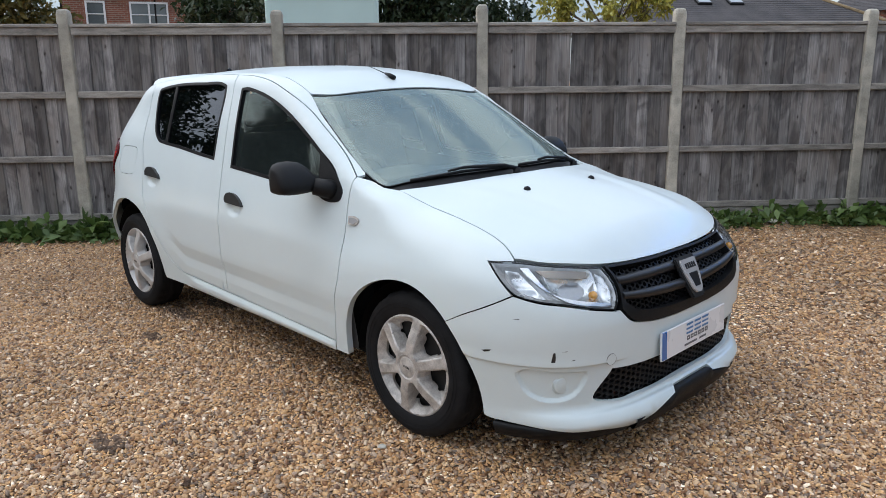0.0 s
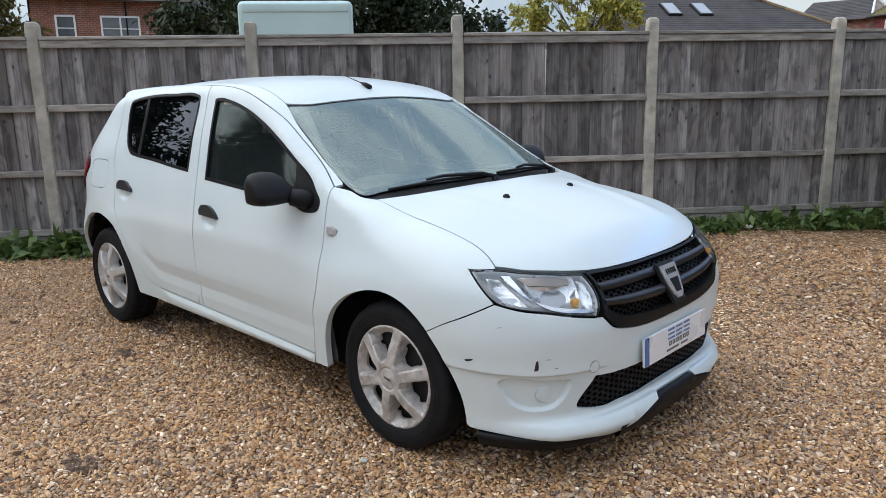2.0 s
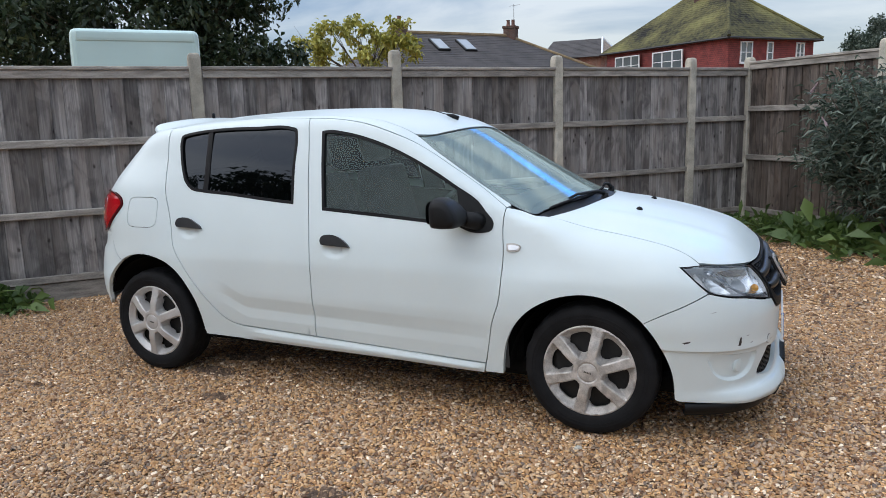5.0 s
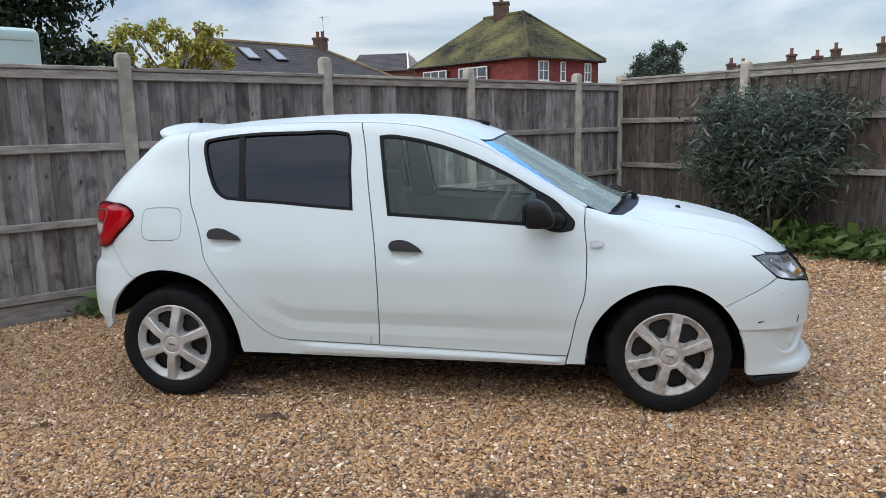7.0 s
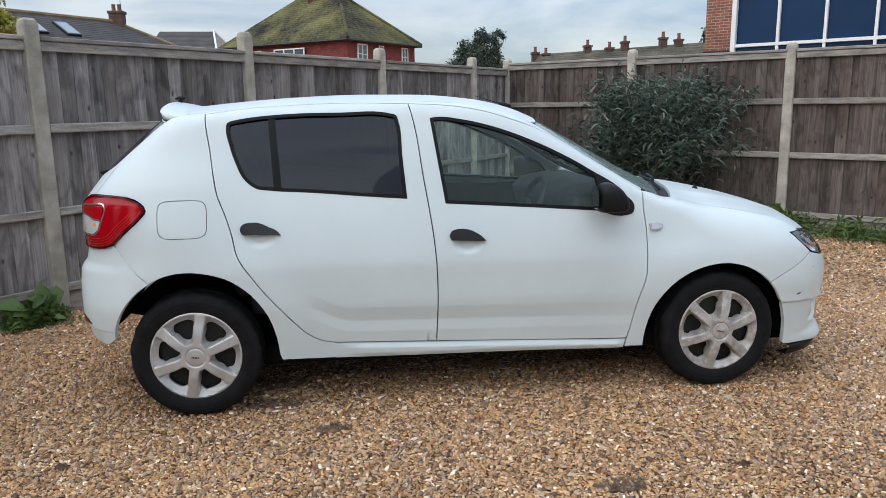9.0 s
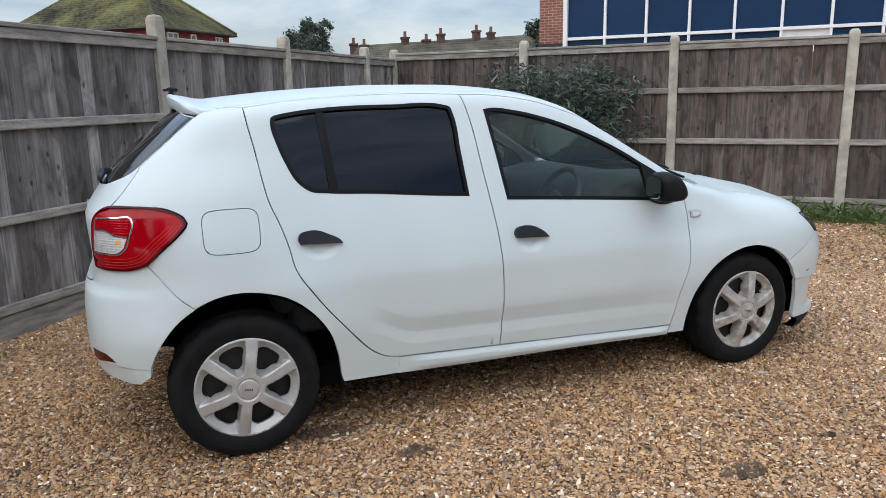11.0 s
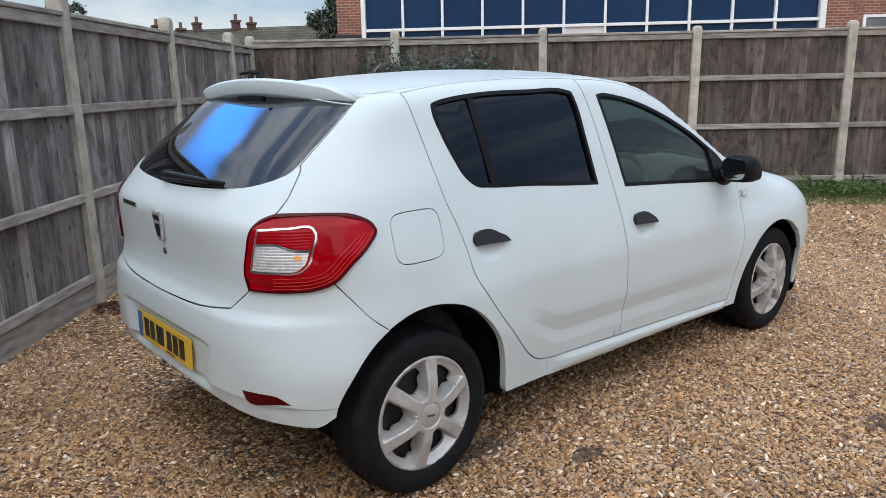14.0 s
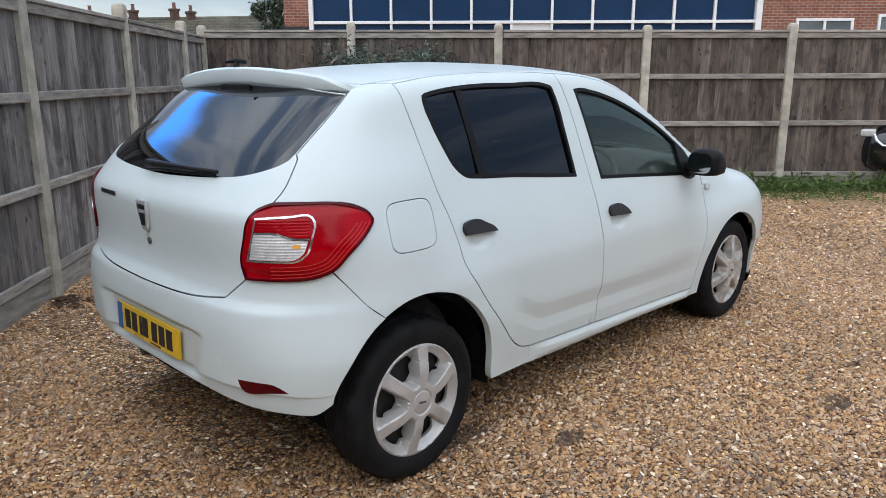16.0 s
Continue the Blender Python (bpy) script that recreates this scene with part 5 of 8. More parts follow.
# front wings, quarter panels, sills
F_ARCH = [tuple(p) for p in spline([(0.846, 0.242), (0.850, 0.306), (0.891, 0.453), (0.966, 0.551), (1.07, 0.617), (1.155, 0.643), (1.242, 0.651), (1.362, 0.625), (1.474, 0.548), (1.552, 0.434), (1.594, 0.320), (1.606, 0.19)], False, 0.02)]
flank_wing = on_side(sharp([(0.752, 0.240), (0.762, 0.286)] + SHUT_FRONT[::-1][1:], 0, -1)) + on_top([(0.905, -0.690), (0.965, -0.682)] + sharp(HOOD_SIDE, -1)) \
    + on_front([(-0.728, 0.782), (-0.813, 0.781, 1), (-0.779, 0.716), (-0.752, 0.678, 1), (-0.80, 0.651), (-0.85, 0.622), (-0.90, 0.593)]) + on_side(sharp([p for p in F_ARCH[::-1] if p[0] <= 1.4745], 0, -1))
front_wing = outline(flank_wing)
wing_r, wing_l = both("front_wing", flank_map, [inset(front_wing, GAP)], PAINT, car, car, rim=0.03)
R_ARCH = [tuple(p) for p in spline([(-0.915, 0.292), (-0.923, 0.366), (-0.963, 0.499), (-1.023, 0.584), (-1.111, 0.655), (-1.216, 0.692), (-1.296, 0.702), (-1.395, 0.689), (-1.468, 0.657), (-1.512, 0.628), (-1.56, 0.583), (-1.613, 0.508), (-1.646, 0.424), (-1.650, 0.368)], False, 0.02)]
quarter = on_side(sharp(SHUT_REAR[::-1], 0, -1)) + on_top([(-1.26, -0.572), (-1.305, -0.562, 1)]) + on_rear([(-0.840, 1.386), (-0.826, 1.364, 1), (-0.791, 1.312), (-0.753, 1.262), (-0.720, 1.217), (-0.696, 1.180, 1), (-0.704, 1.166, 1), (-0.698, 1.127), (-0.686, 1.080), (-0.664, 1.042, 1), (-0.733, 1.044), (-0.80, 1.041), (-0.866, 1.036), (-0.906, 1.022),
        (-0.940, 0.999), (-0.952, 0.979), (-0.934, 0.937), (-0.889, 0.883), (-0.837, 0.827, 1), (-0.866, 0.789), (-0.895, 0.754), (-0.938, 0.705)]) + on_side(sharp([p for p in R_ARCH[::-1] if p[0] >= -1.4685] + [(-0.905, 0.264), (-0.6555, 0.258), (-0.6545, 0.329)], 0, -3, -2, -1))
quarter_o = outline(quarter)
flap = outline(on_side([(-1.310 + 0.107 * math.copysign(abs(math.cos(a)) ** 0.42, math.cos(a)), 0.937 + 0.084 * math.copysign(abs(math.sin(a)) ** 0.42, math.sin(a))) for a in np.linspace(0, 2 * math.pi, 40, endpoint=False)]))
quarter_r = sheet("quarter_panel", flank_map, [inset(quarter_o, GAP), flap], PAINT, car, rim=0.03)
sheet("quarter_panel", flank_map, [inset(quarter_o, GAP)], PAINT, car, rim=0.03, mirror=True)
flap_in = inset(flap, 0.003)
cx_, cz_ = flap_in.min(0)
cut_ = flap_in[(flap_in[:, 0] - cx_) + (flap_in[:, 1] - cz_) > 0.026]
sheet("fuel_flap", flank_map, [cut_], PAINT, quarter_r, lift=-0.001)
SILL_TOP = [(-0.658, 0.3325), (-0.18, 0.3150), (0.331, 0.2960), (0.757, 0.2825)]
SILL_LOW = [(0.747, 0.237), (0.3, 0.244), (-0.3, 0.252), (-0.6595, 0.258)]
sill = outline(on_side(sharp(SILL_TOP + SILL_LOW, 0, 3, 4, 7)))
sill_t, sill_b = (np.array(on_side(k)) for k in (SILL_TOP, SILL_LOW[::-1]))


def sill_round(q):
    """The sill stands proud of the doors, rounded towards both edges."""
    up = np.interp(q[:, 0], sill_t[:, 0], sill_t[:, 1]) - q[:, 1]
    dn = q[:, 1] - np.interp(q[:, 0], sill_b[:, 0], sill_b[:, 1])
    return 0.012 * step(0.0, 0.020, up) * step(-0.004, 0.020, dn) * step(-0.66, -0.50, q[:, 0]) * step(0.76, 0.70, q[:, 0]) + 0.001


both("sill", flank_map, [inset(sill, 0.0004)], PAINT, car, car, rim=0.03, spacing=0.008, relief=sill_round)
mud = boxed((-0.905, -0.79, 0.235), (-0.895, -0.66, 0.30), 0.004)
part("mud_flap", mud, BLACK_PLASTIC, car)

# bonnet, windscreen, scuttle, roof
mirror_y = lambda pts: [(x, -y, *r) for x, y, *r in pts[::-1]]
hood = sharp(HOOD_REAR[1:] + HOOD_SIDE[1:] + HOOD_FRONT[1:-1], 3, 10)
hood = hood + [(1.897, 0.0)] + mirror_y(hood) + [(1.170, 0.0)]
bonnet = sheet("bonnet", top_map, [inset(outline(hood), GAP)], PAINT, car, rim=0.02,
               relief=lambda q: 0.006 * step(0.10, 0.0, np.abs(np.abs(q[:, 1]) - 0.36 - 0.10 * (1.75 - q[:, 0]))) * step(1.88, 1.6, q[:, 0]) * step(1.12, 1.3, q[:, 0]))
GLASS_SIDE = [(0.318, -0.588), (0.45, -0.613), (0.587, -0.640), (0.71, -0.662), (0.823, -0.679), (0.89, -0.681), (0.955, -0.668)]
GLASS_LOW = [(0.955, -0.668), (0.985, -0.58), (1.035, -0.40), (1.085, -0.13)]
GLASS_TOP = [(0.420, -0.10), (0.398, -0.35), (0.363, -0.50), (0.318, -0.588)]
ws = sharp(GLASS_TOP + GLASS_SIDE[1:] + GLASS_LOW[1:], 3)
ws = ws + mirror_y(ws)
ws_o = outline(ws)
screen = sheet("windscreen", top_map, [inset(ws_o, 0.004)], WINDSCREEN, car, lift=-0.006, rim=0, spacing=0.06)
screen.visible_shadow = False
sheet("screen_border", top_map, [inset(ws_o, 0.004), inset(ws_o, 0.046)], RUBBER, screen, lift=-0.011, rim=0, spacing=0.05)
sheet("screen_seal", top_map, [inset(ws_o, 0.0005), inset(ws_o, 0.0045)], RUBBER, screen, lift=-0.004, rim=0.008, spacing=0.05)
scuttle = sharp(GLASS_LOW[::-1][0:] + [(1.00, -0.668), (1.020, -0.655)] + HOOD_REAR[::-1][1:-1], 3, 4)
scuttle = scuttle + [(1.168, 0.0)] + mirror_y(scuttle) + [(1.088, 0.0)]
sheet("scuttle", top_map, [inset(outline(scuttle), 0.002)], BLACK_PLASTIC, car, lift=-0.012, rim=0.02, spacing=0.05)
ROOF_EDGE = [(0.318, -0.573), (0.15, -0.560), (-0.2, -0.552), (-0.7, -0.552), (-1.18, -0.555), (-1.305, -0.556)]
roof = sharp(GLASS_TOP[:-1] + ROOF_EDGE + [(-1.345, -0.40), (-1.36, -0.15)], 3, 8)
roof = roof + mirror_y(roof)
roof_o = outline(roof)
sheet("roof", top_map, [inset(roof_o, 0.0015)], PAINT, car, rim=0.012, spacing=0.05)
# roof rail and screen pillar, between doors and roof
rail = on_side(sharp(DOOR_TOP + DOOR_TOP_REAR[1:], 0, -1)) + on_top([(-1.26, -0.571), (-1.305, -0.560, 1)] + ROOF_EDGE[::-1][1:] + GLASS_SIDE[1:-2] + [(0.855, -0.690)])
both("roof_rail", flank_map, [inset(outline(rail), 0.0018)], PAINT, car, car, rim=0.012, spacing=0.03)
for s in (1, -1):
    for x, y in ((1.352, -0.235),):
        p = top_map(np.array([(x, y)]))[0]
        bm = bmesh.new()
        lathe(bm, [(0.016, -0.004), (0.015, 0.004), (0.010, 0.011), (0.0, 0.014)], 14, "z", (p[0], p[1] * s, p[2]))
        part("washer_jet", bm, BLACK_PLASTIC, bonnet, smooth=True)

# tailgate, rear bumper, rear lamps
mirror_a = lambda pts: [(-a, z, *r) for a, z, *r in pts[::-1]]
GATE_SIDE = [(-0.826, 1.366), (-0.791, 1.312), (-0.753, 1.262), (-0.720, 1.217), (-0.696, 1.180), (-0.704, 1.166), (-0.698, 1.127), (-0.686, 1.080), (-0.662, 1.042), (-0.622, 1.022), (-0.600, 1.000), (-0.580, 0.928), (-0.566, 0.852), (-0.578, 0.803), (-0.495, 0.731)]
gate = sharp([(-0.05, 1.402), (-0.45, 1.396)] + GATE_SIDE + [(-0.385, 0.716), (-0.115, 0.702)], 2, 6, 7, 10, 15, 16)
gate = gate + mirror_a(gate)
GLASS_REAR = [(-0.05, 1.399), (-0.45, 1.393), (-0.8225, 1.3625, 1), (-0.785, 1.308), (-0.748, 1.260), (-0.715, 1.216), (-0.690, 1.178), (-0.676, 1.162), (-0.650, 1.147), (-0.596, 1.128), (-0.521, 1.111), (-0.395, 1.098), (-0.20, 1.086), (-0.06, 1.081)]
rear_glass = GLASS_REAR + mirror_a(GLASS_REAR)
gl_o = outline(rear_glass)
tailgate = sheet("tailgate", rear_map, [inset(outline(gate), GAP), inset(gl_o, 0.001)], PAINT, car, rim=0.015, spacing=0.03)
g = sheet("rear_window", rear_map, [inset(gl_o, 0.002)], REAR_GLASS, tailgate, lift=-0.003, rim=0.0, spacing=0.05)
g.visible_shadow = False
sheet("window_border", rear_map, [inset(gl_o, 0.002), inset(gl_o, 0.03)], RUBBER, tailgate, lift=-0.006, rim=0.004, spacing=0.06)
BUMP_TOP = [(-0.115, 0.699), (-0.385, 0.713), (-0.495, 0.728), (-0.580, 0.799), (-0.636, 0.800), (-0.715, 0.802), (-0.786, 0.808), (-0.835, 0.825), (-0.866, 0.788), (-0.895, 0.753), (-0.938, 0.704)]
r_arch_arc = []
for x, z in [p for p in R_ARCH if p[0] <= -1.4675]:
    p = side_map(np.array([(x, z)]))[0]
    r_arch_arc.append((math.atan2(p[1] - REAR_MID, -(p[0] + 0.6)) * 1.25, z))
bump = sharp(BUMP_TOP + r_arch_arc + [(-0.781, 0.364), (-0.742, 0.362), (-0.661, 0.369), (-0.565, 0.378), (-0.442, 0.390), (-0.2, 0.396)], 2, 3, 7, 11, -7)
bump = bump + mirror_a(bump)


def band_lines(height, reach, half):
    """Rows of points along a crease, so that its edge stays crisp."""
    a = np.arange(-reach, reach, 0.012)
    return [np.c_[a, height(a) + d] for d in (-2 * half, -half, 0, half, 2 * half)]


def bumper_relief(q):
    a, z = np.abs(q[:, 0]), q[:, 1]
    recess = -0.022 * step(0.40, 0.30, a + 0.25 * (0.5 - z)) * step(0.600, 0.575, z) * step(0.40, 0.43, z)
    crease = -0.012 * step(0.449, 0.442, z + 0.017 * step(0.6, 0.8, a)) * (1 - 0.8 * step(0.70, 0.79, a))
    return recess + crease


rear_bumper = sheet("rear_bumper", rear_map, [inset(outline(bump), -0.0003)], PAINT_DULL, car, rim=0.02, spacing=0.02, relief=bumper_relief, lines=band_lines(lambda a: 0.4455 - 0.017 * step(0.6, 0.8, np.abs(a)), 0.84, 0.004))
refl = [(-0.554, 0.479, 1), (-0.622, 0.480), (-0.675, 0.476), (-0.714, 0.450, 1), (-0.673, 0.449), (-0.567, 0.449)]
for s in (False, True):
    sheet("reflector", rear_map, [outline(refl)], LAMP_RED_DARK, rear_bumper, lift=0.001, rim=0.01, spacing=0.03, mirror=s, label="dark red reflector strip")
lens = outline(LAMP)
for s in (False, True):
    cluster = sheet("tail_lamp", rear_map, [inset(lens, 0.002)], LAMP_RED, car, lift=0.004, rim=0.02, spacing=0.009, mirror=s, label="red and clear tail lamp cluster",
                    relief=lambda q: 0.006 * step(0.0, 0.03, np.minimum(np.abs(q[:, 1] - 1.03), np.abs(q[:, 1] - 0.82))))
    sheet("lamp_edge", rear_map, [lens, inset(lens, 0.007)], LAMP_RED_DARK, cluster, lift=0.0108, rim=0.02, spacing=0.05, mirror=s)
    win = outline([(-0.622, 0.996, 1), (-0.713, 1.002), (-0.779, 1.000), (-0.788, 0.985), (-0.783, 0.935), (-0.772, 0.890), (-0.755, 0.873), (-0.67, 0.864), (-0.593, 0.864, 1), (-0.610, 0.93)])
    sheet("chrome_surround", rear_map, [win, inset(win, 0.0055)], CHROME, cluster, lift=0.013, rim=0.006, spacing=0.04, mirror=s)
    top = outline([(-0.627, 0.991, 1), (-0.774, 0.995, 1), (-0.774, 0.938, 1), (-0.725, 0.942), (-0.69, 0.955), (-0.621, 0.956, 1)])
    sheet("brake_lens", rear_map, [top], LAMP_RED, cluster, lift=0.0125, rim=0.004, spacing=0.0035, mirror=s, label="deep red brake lens", relief=lambda q: 0.0004 * np.sin(q[:, 1] * 700))
    for d_ in (0.012, 0.022, 0.033, 0.045):
        arc = inset(lens, d_)
        keep = (arc[:, 1] < 0.985 - 0.25 * d_) & (arc[:, 0] < -0.66) & ((arc[:, 0] < -0.80) | (arc[:, 1] < 0.87))
        band = np.vstack([arc[keep], inset(lens, d_ + 0.0016)[keep][::-1]])
        sheet("lens_ring", rear_map, [band], LAMP_RING, cluster, lift=0.0112, rim=0.002, spacing=0.03, mirror=s)
    rule = outline([(-0.620, 0.9555, 1), (-0.69, 0.954), (-0.724, 0.941), (-0.774, 0.936, 1), (-0.774, 0.929, 1), (-0.721, 0.935), (-0.69, 0.9475), (-0.619, 0.949, 1)])
    sheet("lens_divider", rear_map, [rule], CHROME, cluster, lift=0.0138, rim=0.003, spacing=0.02, mirror=s)
    low = outline([(-0.619, 0.949, 1), (-0.69, 0.947), (-0.72, 0.934), (-0.770, 0.928, 1), (-0.760, 0.893), (-0.747, 0.880), (-0.67, 0.871), (-0.603, 0.871, 1)])
    sheet("reverse_lens", rear_map, [low], LAMP_CLEAR, cluster, lift=0.0125, rim=0.004, spacing=0.0032, mirror=s, label="ribbed clear reversing lens",
          relief=lambda q: 0.0007 * np.sin(q[:, 1] * 700))
    bulb = outline([(-0.735, 0.921), (-0.750, 0.919), (-0.752, 0.910), (-0.740, 0.906), (-0.728, 0.913)])
    sheet("indicator_bulb", rear_map, [bulb], AMBER, cluster, lift=0.0145, rim=0.003, spacing=0.01, mirror=s)


def on_body(fn, q, lift=0.0):
    """Place and outward normal on the body."""
    p = fn(np.array([q], float))
    n = slope(p)
    return Vector(p[0] + n[0] * lift), Vector(n[0])


def stand(p, n, up=Vector((0, 0, 1))):
    """A pose at p with z along n and y as near up as can be."""
    z = n.normalized()
    x = up.cross(z).normalized()
    y = z.cross(x)
    return Matrix(((x.x, y.x, z.x, p.x), (x.y, y.y, z.y, p.y), (x.z, y.z, z.z, p.z), (0, 0, 0, 1)))


def slab(name, pts, thick, mat, parent, m, bevel=0.0, label="", hole=None):
    """A flat plate with an outline in the x-y plane of m."""
    rings = [np.array(pts, float)] + ([np.array(hole, float)] if hole is not None else [])
    vs, tri, loops = fill(rings, 0.05)
    k = len(vs)
    v = [m @ Vector((x, y, thick)) for x, y in vs] + [m @ Vector((x, y, 0)) for x, y in vs]
    f = []
    for a, b, c in tri:
        up = (vs[b][0] - vs[a][0]) * (vs[c][1] - vs[a][1]) - (vs[b][1] - vs[a][1]) * (vs[c][0] - vs[a][0]) > 0
        a, b, c = (a, b, c) if up else (c, b, a)
        f += [(a, b, c), (c + k, b + k, a + k)]
    for lp, r in zip(loops, rings):
        for i in range(len(lp)):
            a, b = lp[i], lp[(i + 1) % len(lp)]
            f.append((a, a + k, b + k, b))
    ob = raw(name, v, f, mat, parent, label)
    bmx = bmesh.new()
    bmx.from_mesh(ob.data)
    bmesh.ops.recalc_face_normals(bmx, faces=bmx.faces)
    if bevel:
        es = [e for e in bmx.edges if len(e.link_faces) == 2 and e.calc_face_angle() > 0.8]
        bmesh.ops.bevel(bmx, geom=es, offset=bevel, segments=2, affect="EDGES")
    bmx.to_mesh(ob.data)
    bmx.free()
    return ob


# rear number plate: bars stand for its characters
plate_m = stand(Vector((-1.874, REAR_MID, 0.512)), Vector((-1, 0, 0.03)))
plate = slab("number_plate", [(-0.26, -0.0555), (0.26, -0.0555), (0.26, 0.0555), (-0.26, 0.0555)], 0.008, PLATE_YELLOW, car, plate_m, 0.003, "yellow rear number plate with dark bars")
slab("blue_band", [(-0.256, -0.052), (-0.215, -0.052), (-0.215, 0.052), (-0.256, 0.052)], 0.0095, PLATE_BLUE, plate, plate_m)
for x in (-0.165, -0.105, -0.05, -0.012, 0.065, 0.125, 0.185):
    w = 0.010 if x == -0.05 else 0.022
    slab("character_bar", [(x - w, -0.037), (x + w, -0.037), (x + w, 0.037), (x - w, 0.037)], 0.0098, INK_BLACK, plate, plate_m)
slab("maker_bar", [(0.03, -0.050), (0.11, -0.050), (0.11, -0.045), (0.03, -0.045)], 0.0096, INK_BLACK, plate, plate_m)


def shield(parent, m, w, h):
    """The maker's badge as a plain chrome shield with a dark field."""
    out = [(-w, h), (w, h), (w * 0.94, h * 0.2), (w * 0.6, -h * 0.75), (w * 0.3, -h), (-w * 0.3, -h), (-w * 0.6, -h * 0.75), (-w * 0.94, h * 0.2)]
    b = slab("badge", out, 0.012, BADGE, parent, m, 0.003, "chrome shield badge")
    cut = [(-w * 0.56, h * 0.16), (w * 0.56, h * 0.16), (w * 0.34, -h * 0.66), (-w * 0.34, -h * 0.66)]
    slab("badge_field", cut, 0.0135, BLACK_PLASTIC, b, m)
    for k in (-2, -1, 0, 1, 2):
        slab("badge_bar", [(w * (0.28 * k - 0.1), h * 0.42), (w * (0.28 * k + 0.1), h * 0.42), (w * (0.28 * k + 0.1), h * 0.74), (w * (0.28 * k - 0.1), h * 0.74)], 0.0132, BLACK_PLASTIC, b, m)


p, n = on_body(rear_map, (0.005, 0.935), 0.001)
shield(tailgate, stand(p, n), 0.041, 0.056)
p, n = on_body(rear_map, (0.005, 0.838), 0.001)
bm = bmesh.new()
lathe(bm, [(0.0, 0.004), (0.010, 0.005), (0.013, 0.003), (0.013, -0.004)], 16, "z")
bmesh.ops.transform(bm, matrix=stand(p, n), verts=bm.verts)
part("lock_barrel", bm, STEEL_DARK, tailgate, smooth=True)
for k in range(7):
    p, n = on_body(rear_map, (0.265 + 0.021 * k, 0.985), 0.001)
    slab("name_bar", [(-0.008, -0.008), (0.008, -0.008), (0.008, 0.008), (-0.008, 0.008)], 0.003, INK_BLACK, tailgate, stand(p, n))
# wiper on the rear window
bm = bmesh.new()
wp = [on_body(rear_map, q, 0.02)[0] for q in ((0.085, 1.098), (0.02, 1.100), (-0.12, 1.103), (-0.27, 1.104), (-0.42, 1.106))]
tube(bm, wp, [0.018, 0.016, 0.013, 0.010, 0.007], 6)
tube(bm, [on_body(rear_map, q, 0.008)[0] for q in ((0.05, 1.088), (-0.06, 1.092), (-0.20, 1.096), (-0.40, 1.101))], [0.006] * 4, 5)
lathe(bm, [(0.0, 0.03), (0.02, 0.028), (0.026, 0.01), (0.026, 0.0)], 12, "z", tuple(on_body(rear_map, (0.085, 1.098), 0.0)[0]))
part("wiper", bm, BLACK_PLASTIC, tailgate, "black rear wiper", True)
# tailgate spoiler with its shaded underside
vs, fs = [], []
rows_ = []
for y in np.linspace(-0.575, 0.575, 41):
    k = abs(y) / 0.575
    xe = -1.478 + 0.055 * k ** 2.2 + 0.045 * max(0, (k - 0.9) / 0.1) ** 2
    z_in = float(top_map(np.array([(-1.335, y)]))[0][2])
    z_e = 1.453 - 0.045 * k ** 2 - 0.030 * max(0, (k - 0.85) / 0.15) ** 2
    th = 1 - 0.9 * k ** 10
    prof = [(-1.30, z_in + 0.001), (-1.36, z_in + 0.004 - 0.004 * k), ((-1.36 + xe) / 2, (z_in + z_e) / 2 + 0.006), (xe + 0.014, z_e + 0.004), (xe, z_e - 0.004), (xe + 0.010, z_e - 0.004 - 0.046 * th), (xe + 0.024, z_e - 0.004 - 0.058 * th), (-1.385 + 0.02 * (1 - th), z_e - 0.006 - 0.076 * th)]
    rows_.append([(x, y, z) for x, z in prof])
for r0 in rows_:
    vs += r0
npf = 8
for i in range(len(rows_) - 1):
    for j in range(npf - 1):
        fs.append((i * npf + j, i * npf + j + 1, (i + 1) * npf + j + 1, (i + 1) * npf + j))
fs += [tuple(range(npf)), tuple(range(len(vs) - npf, len(vs)))[::-1]]
bm = bmesh.new()
bv = [bm.verts.new(v) for v in vs]
for f in fs:
    bm.faces.new([bv[i] for i in f])
spoiler = part("spoiler", bm, PAINT, tailgate, "white roof spoiler over the rear window", True)
spoiler.modifiers.new("round", "BEVEL").width = 0.004
spoiler.modifiers["round"].limit_method = "ANGLE"
part("high_brake_lamp", boxed((-1.462, -0.075, 1.366), (-1.43, 0.13, 1.392), 0.006), BLACK_PLASTIC, spoiler)
bm = bmesh.new()
tube(bm, [(-1.485, 0.04, 1.474), (-1.455, 0.01, 1.480), (-1.43, -0.02, 1.474)], [0.005, 0.010, 0.008], 8)
tube(bm, [(-1.455, 0.01, 1.44), (-1.455, 0.01, 1.477)], [0.014, 0.010], 8)
part("wash_jet", bm, BLACK_PLASTIC, spoiler, smooth=True)

